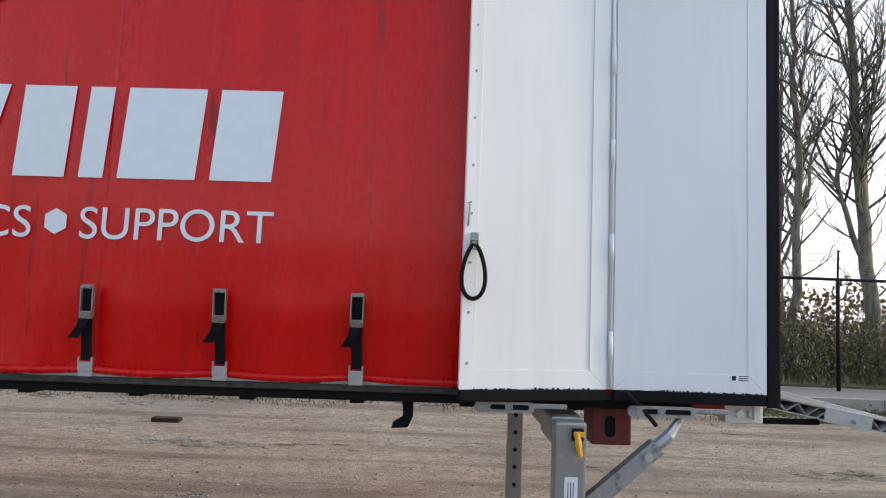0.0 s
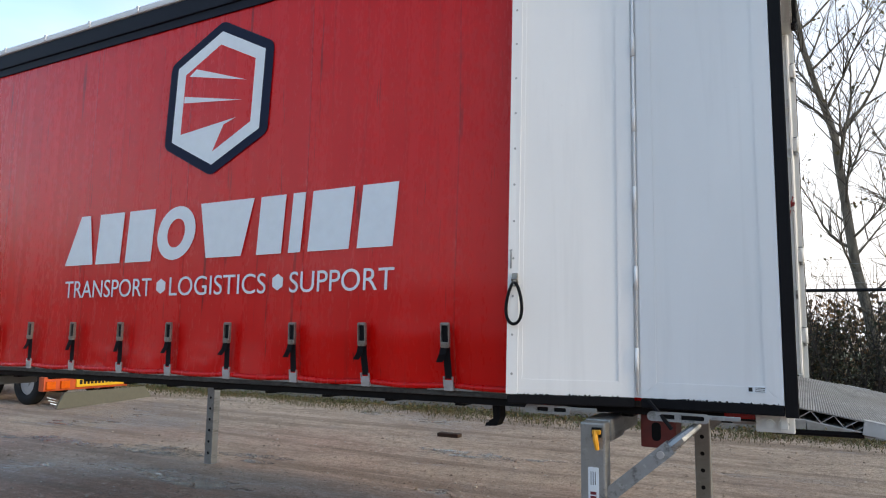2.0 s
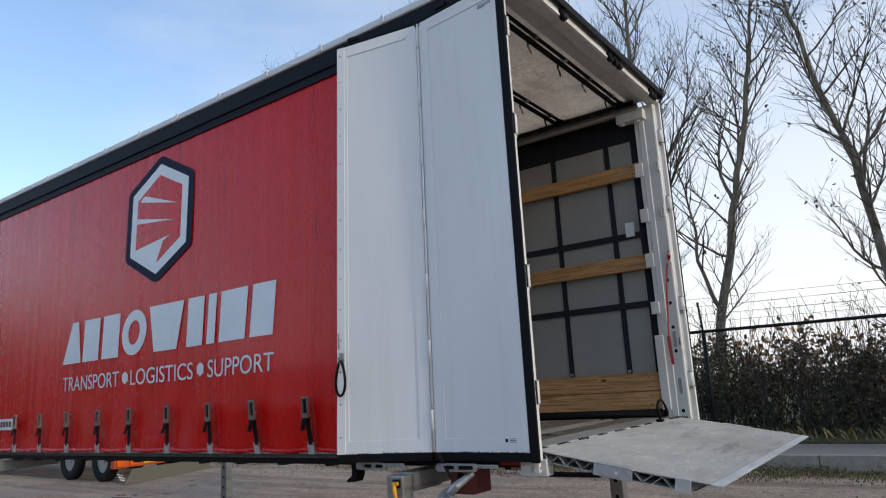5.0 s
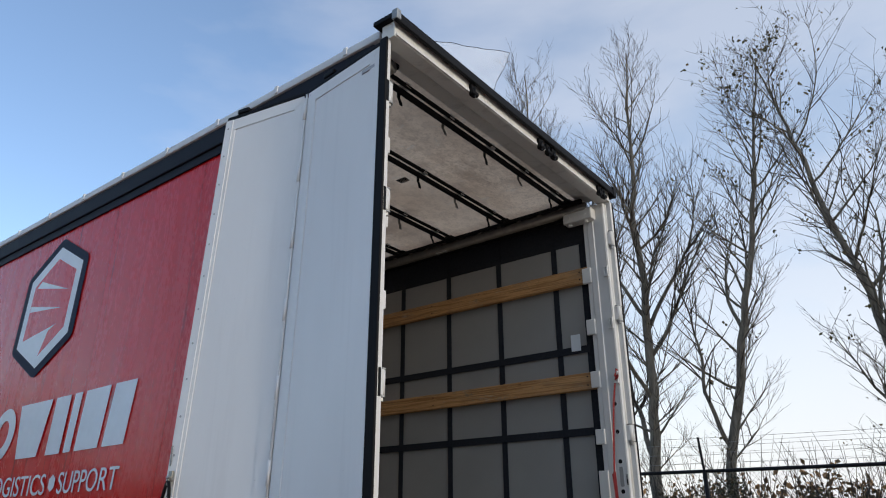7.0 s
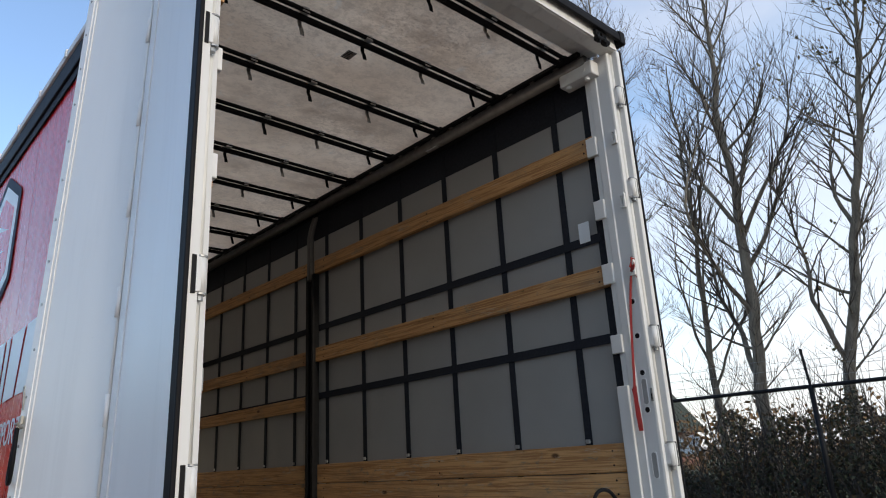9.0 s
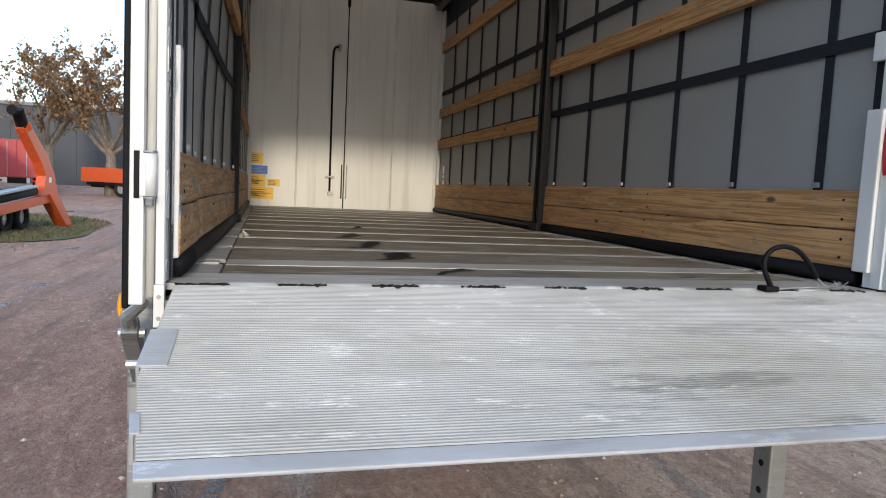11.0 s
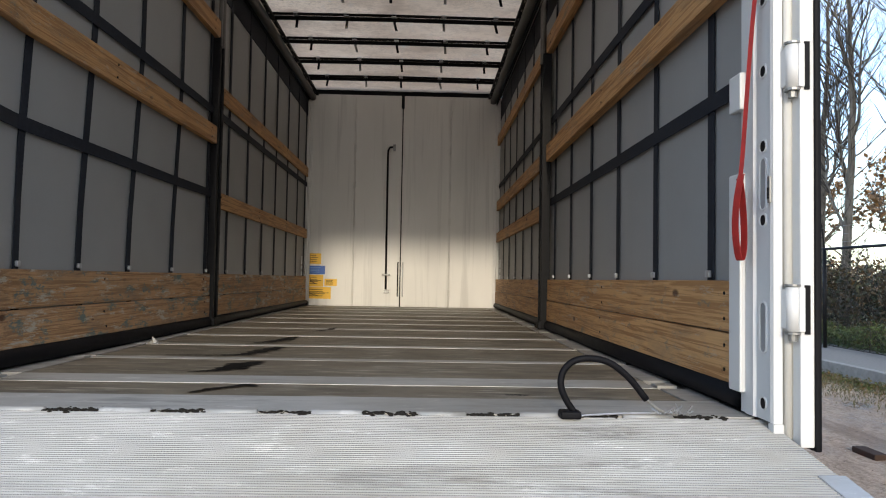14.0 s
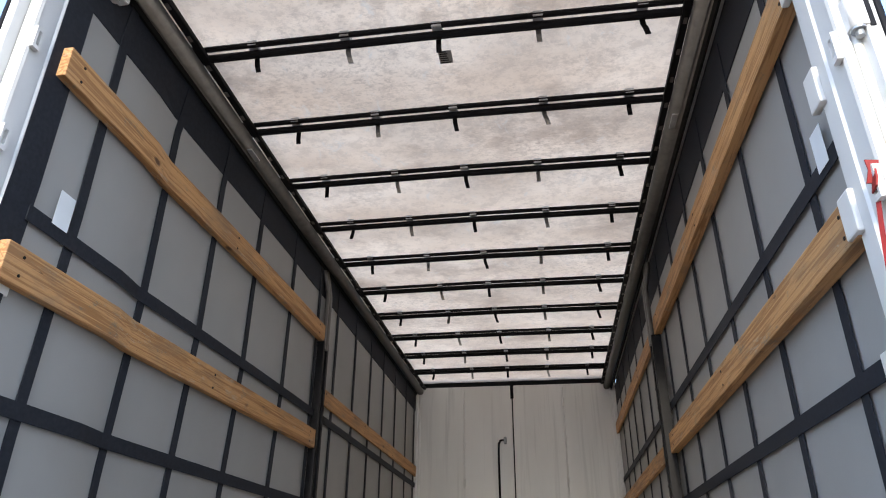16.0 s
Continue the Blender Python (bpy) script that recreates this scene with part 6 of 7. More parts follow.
ribbon(bm, [(0.004, 2.462, 2.64), (0.008, 2.466, 2.66), (0.004, 2.470, 2.685)], (0.014, 0.0, 0.004), (0.0, -0.005, 0))
part("knot", bm, STRAP_RED, strap)

film = thing("plastic_film", (-0.25, 0.9, 4.16), "torn clear plastic film flapping above the roof edge", "film")
bm = bmesh.new()
nu, nv = 20, 8
g = []
for i in range(nu + 1):
    row = []
    for j in range(nv + 1):
        u, v = i / nu, j / nv
        y0, y1 = 0.12 + 0.85 * u, 0.12 + 1.22 * u
        z1 = 4.26 + 0.62 * u
        wob = 0.03 * noise.noise(Vector((u * 4, v * 3, 2)))
        row.append(bm.verts.new((-0.09 + wob * (0.3 + v), y0 + (y1 - y0) * v + wob, 4.148 + (z1 - 4.148 + 0.02 * noise.noise(Vector((u * 6, 0, 7)))) * v)))
    g.append(row)
for a, b in zip(g, g[1:]):
    for j in range(nv):
        bm.faces.new((a[j], b[j], b[j + 1], a[j + 1]))
edge = [r[nv].co.copy() for r in g] + [g[nu][j].co.copy() for j in range(nv - 1, -1, -1)]
part("sheet", bm, FILM, film, "", True)
part("frayed_edge", tb(edge, 0.0022, 4), DARK_STEEL, film, "dark frayed thread along the edge")
paper = thing("scrap", (-1.9, 0.16, FLOOR), "pale scrap of film on the floor", "scrap")
bm = bmesh.new()
tube(bm, [(-1.92, 0.14, FLOOR + 0.005), (-1.90, 0.155, FLOOR + 0.020), (-1.89, 0.15, FLOOR + 0.036), (-1.875, 0.175, FLOOR + 0.004)], [0.014, 0.008, 0.003, 0.016], 5)
part("film_scrap", bm, plain("grubby_film", (0.42, 0.42, 0.40), 0.5, 0, 0.2, 40), paper)


# the body stands a little lower at its front end
for me in bpy.data.meshes:
    for v in me.vertices:
        if v.co.x < 0 and v.co.z > 0.35 and -0.6 < v.co.y < 3.2:
            v.co.z += 0.006 * v.co.x * min(1.0, (v.co.z - 0.35) / 0.8)

# ---- fence ----
FY = 10.2
fence = thing("fence", (0, FY, 0.3), "black chain-link fence with barbed-wire arms along the path", "fence")
xs = [-31.9, -28.1, -24.3, -20.4, -16.6, -12.75, -8.95, -5.1, -1.9, 2.18, 6.27, 10.1, 13.9, 17.7]
for x in xs:
    post = part("fence_post", tb([(x, FY, 0.28), (x, FY, 2.43)], 0.038, 10), FENCE_BLACK, fence, "black steel fence post", True)
    part("barb_arm", tb([(x, FY, 2.42), (x - 0.02, FY - 0.06, 2.98)], 0.020, 6), FENCE_BLACK, fence)
    for k in range(4):
        z = 2.52 + 0.14 * k
        bm = bmesh.new()
        box(bm, (x - 0.03, FY - 0.03 - 0.07 * k * 0.3, z), (x + 0.01, FY + 0.0 - 0.02 * k, z + 0.03))
        part("insulator", bm, FENCE_BLACK, fence)
part("top_rail", tb([(xs[0], FY, 2.42), (xs[-1], FY, 2.42)], 0.030, 8), FENCE_BLACK, fence, "black top rail")
part("bottom_wire", tb([(xs[0], FY, 0.36), (xs[-1], FY, 0.36)], 0.006, 4), FENCE_BLACK, fence)
for k in range(3):
    z = 2.55 + 0.16 * k
    part("barbed_wire", tb([(xs[0], FY - 0.03 * k, z), (xs[-1], FY - 0.03 * k, z)], 0.0028, 3), GALV, fence)
sign = thing("fence_sign", (4.18, FY - 0.05, 2.0), "small yellow warning sign on the chain-link fence", "sign")
plate = part("sign_plate", bx((4.02, FY - 0.052, 1.975), (4.34, FY - 0.046, 2.135), 0.002), YELLOW, sign)
for k in range(3):
    part("text_bar", bx((4.06, FY - 0.0535, 2.0 + 0.042 * k), (4.30 - 0.05 * (k % 2), FY - 0.0525, 2.016 + 0.042 * k)), INK, plate)

# power lines far across the fields
for z, droop in ((17.4, 1.2), (15.7, 1.1), (13.9, 1.0), (12.2, 0.9)):
    line = thing("power_line", (0, 150, z), "thin dark overhead power line in the distance", "power line", "distant power lines")
    pts = [(-160 + 16 * k, 150, z + droop * (((k - 13) / 7.0) ** 2 - 1.0)) for k in range(21)]
    part("cable", tb(pts, 0.032, 4), DARK_STEEL, line)
verts, faces = [], []


def wire(a, b, r=0.0017):
    n = len(verts)
    for p in (a, b):
        verts.append((p[0] - r, p[1], p[2]))
        verts.append((p[0] + r, p[1], p[2] + r))
        verts.append((p[0], p[1] - r, p[2] - r))
    faces.extend([(n, n + 1, n + 4, n + 3), (n + 1, n + 2, n + 5, n + 4), (n + 2, n, n + 3, n + 5)])


x = xs[0] - 2.1
while x < xs[-1]:
    for d in (1, -1):
        xa, xb = (x, x + 2.06) if d > 0 else (x + 2.06, x)
        wire((xa, FY - 0.012 * d, 0.36), (xb, FY - 0.012 * d, 2.42))
    x += 0.075
me = bpy.data.meshes.new("chain_link")
me.from_pydata(verts, [], faces)
me.materials.append(FENCE_BLACK)
cl = new("chain_link", me)
cl.parent = fence
cl.matrix_parent_inverse = Matrix.Translation(-BASE[fence.name])
tagged(cl, "woven wire mesh", kind="stuff")


# ---- trees ----
def grow(bm, tw, leaves, p, d, length, r, depth, rnd, up, spread, leafy, minr=0.0032):
    """A limb with its side shoots; thin shoots go into the second mesh."""
    n = max(3, int(length / 0.55))
    pts, rs = [p.copy()], [r]
    cur, dr = p.copy(), d.normalized()
    shoots = []
    for i in range(n):
        dr = (dr + Vector((rnd.gauss(0, 0.09), rnd.gauss(0, 0.09), rnd.gauss(0, 0.05) + up * 0.07))).normalized()
        cur = cur + dr * (length / n)
        f = (i + 1) / n
        pts.append(cur.copy())
        rs.append(max(minr, r * (1 - 0.86 * f)))
        if depth > 0 and f > (0.18 if depth < 4 else 0.12):
            shoots.append((cur.copy(), dr.copy(), rs[-1], f))
    tube(bm if r > 0.022 else tw, pts, rs, 7 if r > 0.08 else (5 if r > 0.022 else 3), False)
    if leafy and depth <= 1 and rnd.random() < leafy:
        for q in pts[1:]:
            if rnd.random() < 0.6:
                leaves.append(q + Vector((rnd.gauss(0, 0.05), rnd.gauss(0, 0.05), rnd.gauss(0, 0.04))))
    for q, dd, rr, f in shoots:
        for k in range(3 if depth <= 1 else 2 if depth == 2 else 1):
            if rnd.random() < (0.86 if depth > 1 else 0.62):
                a = rnd.uniform(0, 2 * math.pi)
                side = Vector((math.cos(a), math.sin(a), 0))
                nd = (dd * (1.0 - spread) + side * spread + Vector((0, 0, 0.20 * up))).normalized()
                ln = length * rnd.uniform(0.30, 0.52) * (1.15 - 0.55 * f)
                if ln > 0.22:
                    grow(bm, tw, leaves, q, nd, ln, max(minr, rr * rnd.uniform(0.34, 0.55)), depth - 1, rnd, up, spread, leafy, minr)


def leaf_mesh(points, size, rnd):
    verts, faces = [], []
    for p in points:
        a = Vector((rnd.gauss(0, 1), rnd.gauss(0, 1), rnd.gauss(0, 1))).normalized()
        b = a.cross(Vector((rnd.gauss(0, 1), rnd.gauss(0, 1), rnd.gauss(0, 1)))).normalized()
        s = size * rnd.uniform(0.6, 1.3)
        n = len(verts)
        verts += [p - a * s, p + b * s * 0.6, p + a * s, p - b * s * 0.55]
        faces.append((n, n + 1, n + 2, n + 3))
    me = bpy.data.meshes.new("crown")
    me.from_pydata([tuple(v) for v in verts], [], faces)
    return me


def shoot(tw, p, d, length, r, rnd, up):
    """One thin twig that bends upwards; returns its points."""
    n = 3
    pts, dr, cur = [p.copy()], d.normalized(), p.copy()
    for i in range(n):
        dr = (dr + Vector((rnd.gauss(0, 0.14), rnd.gauss(0, 0.14), rnd.gauss(0, 0.08) + up))).normalized()
        cur = cur + dr * (length / n)
        pts.append(cur.copy())
    tube(tw, pts, [r, r * 0.8, r * 0.6, r * 0.35], 3, False)
    return pts, dr


def poplar(x, y, height, r0, seed, lean=(0, 0), label="tall bare poplar behind the fence", leafy=0.0, z0=0.3, low=2.2, width=2.1, step=0.25, up=0.10, droop=0.0, leaf=0.05, leafmat=None):
    """A single tall stem with rising side limbs, branchlets and fine twigs in an oval crown."""
    rnd = random.Random(seed)
    tree = thing("tree", (x, y, z0), label, "tree", "poplars behind the fence")
    bm, tw, leaves = bmesh.new(), bmesh.new(), []
    n = 26
    stem, rs = [], []
    wx = wy = 0.0
    for i in range(n + 1):
        f = i / n
        wx += rnd.gauss(0, 0.035)
        wy += rnd.gauss(0, 0.035)
        stem.append(Vector((x + lean[0] * f ** 1.2 + wx * (i > 0), y + lean[1] * f + wy * (i > 0), z0 - 0.05 + (height - z0) * f)))
        rs.append(r0 * max(0.05, (1 - f) ** 0.85) * (1.22 if i == 0 else 1.0) + 0.008)
    tube(bm, stem, rs, 9, False)
    az = rnd.uniform(0, 6.28)
    z = low
    while z < height - 0.25:
        f = (z - low) / (height - low)
        az += 2.4 + rnd.gauss(0, 0.5)
        g = (z - z0) / (height - z0) * n
        i = min(n - 1, int(g))
        p = stem[i].lerp(stem[i + 1], g - i)
        rt = rs[i]
        prof = (0.50 + 1.7 * f) * (1 - f) ** 0.55 * 1.05
        ln = width * prof * rnd.uniform(0.65, 1.25) + 0.25
        el = radians(rnd.uniform(18, 50) + 16 * f)
        if 0.06 < f < 0.6 and rnd.random() < 0.27:      # a few long rising limbs
            ln = (height - z) * rnd.uniform(0.45, 0.62)
            el = radians(rnd.uniform(52, 64))
        d = Vector((math.cos(az) * math.cos(el), math.sin(az) * math.cos(el), math.sin(el)))
        rl = min(rt * 0.55, 0.006 + 0.015 * ln)
        m = max(3, int(ln / 0.26))
        cur, pts, lr = p.copy(), [p.copy()], [rl]
        nodes = []
        for k in range(m):
            d = (d + Vector((rnd.gauss(0, 0.11), rnd.gauss(0, 0.11), rnd.gauss(0, 0.06) + up - droop * (k / m)))).normalized()
            cur = cur + d * (ln / m)
            pts.append(cur.copy())
            lr.append(max(0.004, rl * (1 - 0.88 * (k + 1) / m)))
            nodes.append((cur.copy(), d.copy(), lr[-1], (k + 1) / m))
        tube(bm, pts, lr, 4, False)
        for q, dd, rr, ff in nodes:
            if ff < 0.22:
                continue
            for s in range(3):
                if rnd.random() > 0.72:
                    continue
                a = rnd.uniform(0, 6.28)
                nd = dd * 0.75 + Vector((math.cos(a), math.sin(a), 0.25 - droop * 2)) * 0.65
                l2 = min(1.5, ln * rnd.uniform(0.22, 0.50) * (1.15 - 0.5 * ff) + 0.18)
                pp, ed = shoot(tw, q, nd, l2, max(0.0050, rr * 0.55), rnd, up * 0.8 - droop)
                for w in pp[1:]:
                    for _ in range(2):
                        if rnd.random() < 0.62:
                            a = rnd.uniform(0, 6.28)
                            end, _d = shoot(tw, w, ed * 0.8 + Vector((math.cos(a), math.sin(a), 0.2 - droop)) * 0.6, rnd.uniform(0.16, 0.46), 0.0042, rnd, up * 0.5 - droop)
                            if leafy and rnd.random() < leafy * (0.25 + 1.5 * f * f):
                                for _k in range(rnd.randint(2, 5)):
                                    leaves.append(end[-1] + Vector((rnd.gauss(0, 0.06), rnd.gauss(0, 0.06), rnd.gauss(0, 0.05))))
        z += step * rnd.uniform(0.6, 1.4)
    part("trunk", bm, BARK, tree, "grey-brown bark", True)
    tagged(part("branchwork", tw, TWIG, tree), kind="stuff")
    if leaves:
        me = leaf_mesh(leaves, leaf, rnd)
        me.materials.append(leafmat or LEAF_POPLAR)
        cr = new("crown", me)
        cr.parent = tree
        cr.matrix_parent_inverse = Matrix.Translation(-BASE[tree.name])
        tagged(cr, "last dark leaves")
    return tree


FEW = "slender poplar with a few dark leaves near its top"
poplar(-4.2, 14.0, 14.2, 0.145, 11, (0.35, 0), width=1.9)
poplar(-2.72, 14.0, 12.6, 0.125, 12, (2.1, 0), label=FEW, leafy=0.10, width=1.9)
poplar(1.50, 14.0, 12.8, 0.12, 13, (-2.1, 0), label="wide poplar with scattered leaves and hanging twigs", leafy=0.14, width=2.6, droop=0.05, step=0.34)
poplar(1.95, 14.2, 11.5, 0.09, 33, (3.2, 0), label="slender poplar leaning away from its wide neighbour", leafy=0.10, width=2.5, droop=0.05, step=0.26)
poplar(9.4, 14.0, 14.5, 0.19, 14, (-0.8, 0), width=2.4)
poplar(7.3, 14.0, 13.5, 0.12, 15, (-0.3, 0), label=FEW, leafy=0.08)
poplar(-5.6, 14.8, 11.5, 0.09, 21, (-0.2, 0), width=1.5)
poplar(-7.28, 14.0, 15.0, 0.15, 16, (0.15, 0))
poplar(-10.8, 14.5, 14.5, 0.14, 17, (0.1, 0), step=0.3)
poplar(-15.2, 14.2, 14.0, 0.14, 18, (-0.1, 0), step=0.34)
poplar(-18.0, 14.0, 14.5, 0.14, 19, (0.2, 0), step=0.34)
poplar(-21.0, 15.0, 14.0, 0.14, 20, (0.1, 0), step=0.36)
poplar(-34.0, 12.5, 12.0, 0.2, 24, (0.1, 0), step=0.4, label="bare tree beyond the front of the body")


# ---- hedge ----
def hedge(name, x0, x1, y0, y1, ztop, count, mat, size, seed, label, sticks=260, z0=0.3):
    rnd = random.Random(seed)
    h = thing(name, ((x0 + x1) / 2, (y0 + y1) / 2, z0), label, "hedge")
    pts = []
    while len(pts) < count:
        x, y = rnd.uniform(x0, x1), rnd.uniform(y0, y1)
        top = ztop * (0.72 + 0.34 * noise.noise(Vector((x * 0.55, y * 0.4, seed))) + 0.22 * noise.noise(Vector((x * 2.1, y, seed + 3))))
        z = z0 + (top - z0) * rnd.random() ** 0.85
        if rnd.random() < 0.50 + 0.75 * noise.noise(Vector((x * 1.5, y * 1.5, z * 1.5 + seed))):
            pts.append(Vector((x, y, z)))
    me = leaf_mesh(pts, size, rnd)
    me.materials.append(mat)
    lv = new("foliage", me)
    lv.parent = h
    lv.matrix_parent_inverse = Matrix.Translation(-BASE[h.name])
    tagged(lv, kind="stuff")
    bm = bmesh.new()
    for k in range(sticks):
        x, y = rnd.uniform(x0, x1), rnd.uniform(y0, y1)
        top = ztop * rnd.uniform(0.6, 1.12)
        p = Vector((x, y, z0 - 0.05))
        q = p + Vector((rnd.gauss(0, 0.25), rnd.gauss(0, 0.2), (top - z0) * 0.55))
        e = q + Vector((rnd.gauss(0, 0.35), rnd.gauss(0, 0.25), (top - z0) * 0.5))
        tube(bm, [p, q, e], [0.014, 0.009, 0.003], 3, False)
    tagged(part("undergrowth", bm, TWIG, h, "thin bare stems"), kind="stuff")
    return h


hedge("hedge", -4.6, 3.6, 11.6, 13.2, 2.75, 26000, LEAF_HEDGE, 0.040, 3, "tangled dark autumn hedge behind the fence", 420)
hedge("hedge", 3.6, 13.0, 11.6, 13.4, 2.1, 17000, LEAF_GOLD, 0.040, 4, "thin yellowing hedge behind the fence", 420)
hedge("hedge", -12.5, -4.6, 12.2, 13.6, 1.55, 15000, LEAF_HEDGE, 0.045, 6, "low mixed hedge behind the fence", 220)
hedge("hedge", -34.0, -12.5, 12.0, 14.5, 2.9, 26000, LEAF_HEDGE, 0.060, 7, "dense dark hedge beyond the front of the body", 260)
LEAF_GREEN = make_leaf("ground_cover_leaf", [(0.030, 0.050, 0.012), (0.060, 0.095, 0.022), (0.085, 0.120, 0.030), (0.095, 0.080, 0.028)])
hedge("low_hedge", -16.0, -3.6, 10.55, 11.25, 0.92, 13000, LEAF_GREEN, 0.030, 17, "low green ground cover along the fence", 40)
hedge("far_shrubs", -34.0, 20.0, 19.0, 24.0, 3.4, 18000, LEAF_BROWN, 0.11, 8, "russet shrubs behind the hedge", 500)


# low leafy weeds and fallen leaves along the foot of the kerb
rnd = random.Random(77)
pts = []
while len(pts) < 15000:
    x, y = rnd.uniform(-22, 12), 8.44 - abs(rnd.gauss(0, 0.28))
    k = noise.noise(Vector((x * 0.9, 0, 12))) + 0.6 * noise.noise(Vector((x * 3.1, y * 2, 5)))
    if rnd.random() < 0.45 + 0.8 * k:
        pts.append(Vector((x, y, ground_height(x, y) + 0.01 + abs(rnd.gauss(0, 0.055)) * max(0.1, 1 - (8.44 - y) / 0.6))))
me = leaf_mesh(pts, 0.022, rnd)
me.materials.append(make_leaf("weed_leaf", [(0.035, 0.055, 0.014), (0.075, 0.105, 0.026), (0.11, 0.085, 0.030), (0.16, 0.095, 0.035), (0.05, 0.075, 0.020)]))
tagged(new("kerb_weeds", me), "low leafy weeds and fallen leaves along the kerb", "weeds", "", "stuff")


# ---- vehicles and buildings round the yard ----
def wheel(parent, c, axis, r, w):
    """A wheel as tyre with a rim below it; axis is the axle's unit vector."""
    c, axis = Vector(c), Vector(axis).normalized()
    up = Vector((0, 0, 1))
    side = axis.cross(up).normalized()
    bm = bmesh.new()
    prof = [(0.58, -0.5), (0.92, -0.5), (1.0, -0.36), (1.0, 0.36), (0.92, 0.5), (0.58, 0.5), (0.56, 0.2), (0.56, -0.2)]
    n = 24
    rings = []
    for k in range(n):
        a = 2 * math.pi * k / n
        d = math.cos(a) * up + math.sin(a) * side
        rings.append([bm.verts.new(c + d * r * p + axis * w * q) for p, q in prof])
    for a, b in zip(rings, rings[1:] + rings[:1]):
        for j in range(len(prof)):
            bm.faces.new((a[j], a[(j + 1) % len(prof)], b[(j + 1) % len(prof)], b[j]))
    bmesh.ops.recalc_face_normals(bm, faces=bm.faces)
    ty = part("wheel", bm, TYRE, parent, "dusty black tyre", True)
    bm = bmesh.new()
    tube(bm, [c - axis * w * 0.20, c + axis * w * 0.05, c + axis * w * 0.30], [r * 0.57, r * 0.50, r * 0.57], 20)
    tube(bm, [c - axis * w * 0.3, c + axis * w * 0.42], [r * 0.20, r * 0.17], 12)
    part("rim", bm, HOOK, ty, "steel rim")


# orange lift-arm chassis on the grass
def lift_chassis():
    o, u, v = Vector((-18.5, -5.35, 0)), Vector((0.993, -0.12, 0)).normalized(), Vector((-0.12, -0.993, 0)).normalized()
    t = thing("lift_chassis", tuple(o), "orange lifting chassis with two black-tipped arms, parked on grass", "trailer")
    M = Matrix(((u.x, v.x, 0, o.x), (u.y, v.y, 0, o.y), (0, 0, 1, 0), (0, 0, 0, 1)))
    T = M @ Matrix.Translation((0, 0, 0.95)) @ Matrix.Rotation(0.085, 4, "Y") @ Matrix.Translation((0, 0, -0.95))   # the deck slopes to its near end

    def ob(name, lo, hi, mat, bevel=0.02, label="", m=T):
        bm = bmesh.new()
        box(bm, lo, hi, bevel)
        bmesh.ops.transform(bm, matrix=m, verts=bm.verts)
        bmesh.ops.recalc_face_normals(bm, faces=bm.faces)
        return part(name, bm, mat, t, label)
    for q in (0.0, 2.1):
        ob("rail", (-0.4, q - 0.08, 0.72), (4.75, q + 0.08, 0.95), ORANGE_PAINT, label="orange side rail")
        bm = bmesh.new()
        slab(bm, [(-0.35, 0.90), (0.75, 0.92), (0.50, 1.15), (0.42, 1.42), (0.66, 1.75), (1.55, 2.55), (1.34, 2.75), (0.30, 1.95), (-0.08, 1.50)], lambda a, b, w: M @ Vector((a, q - 0.12 + w, b)), 0.24)
        arm = part("lift_arm", bm, ORANGE_PAINT, t, "orange box-section lift arm")
        bm = bmesh.new()
        tube(bm, [M @ Vector((1.42, q, 2.62)), M @ Vector((1.62, q, 2.90)), M @ Vector((1.68, q, 2.98))], [0.14, 0.14, 0.15], 10)
        tube(bm, [M @ Vector((1.60, q, 2.96)), M @ Vector((1.98, q, 2.97))], 0.12, 10)
        part("arm_tip", bm, RUBBER, arm, "black arm tip")
        part("arm_collar", tb([M @ Vector((1.36, q, 2.56)), M @ Vector((1.46, q, 2.68))], 0.19, 4), ORANGE_PAINT, arm)
        part("roller", tb([T @ Vector((0.85, q, 1.10)), T @ Vector((3.0, q, 1.10))], 0.12, 12), TYRE, t, "dark roller tube", True)
        ob("track", (0.85, q - 0.14, 1.20), (3.0, q + 0.14, 1.25), GALV, 0.008, "ribbed steel track")
        ob("track", (3.5, q - 0.14, 0.98), (4.4, q + 0.14, 1.04), GALV, 0.008, "ribbed steel track")
        for aa in (3.12, 4.46):
            ob("stop_plate", (aa, q - 0.15, 0.86), (aa + 0.12, q + 0.15, 1.16), RUBBER, 0.02)
        bm = bmesh.new()
        slab(bm, [(-0.25, 0.95), (0.30, 0.95), (-0.85, 0.0), (-1.25, 0.0)], lambda a, b, w: M @ Vector((a, q - 0.16 + w, b)), 0.32)
        part("foot_ramp", bm, ORANGE_PAINT, t, "slanting orange foot")
    ob("deck", (0.4, 0.08, 0.86), (4.7, 2.02, 0.90), ORANGE_PAINT, 0.01, "worn orange plate deck")
    for a in (0.2, 2.4, 4.55):
        ob("cross_beam", (a, 0.08, 0.70), (a + 0.18, 2.02, 0.855), ORANGE_PAINT)
    ob("prop", (4.40, 2.00, 0.0), (4.58, 2.18, 1.35), ORANGE_PAINT, m=M)
    ob("prop", (4.40, -0.08, 0.0), (4.52, 0.04, 0.42), DARK_STEEL, m=M)
    for a in (0.75, 1.65):
        for q in (0.42, 1.65):
            wheel(t, M @ Vector((a, q, 0.36)), v, 0.36, 0.26)
    ob("sticker", (0.10, -0.125, 1.25), (0.24, -0.121, 1.39), PRINT, 0.0, "small white sticker", m=M)


lift_chassis()


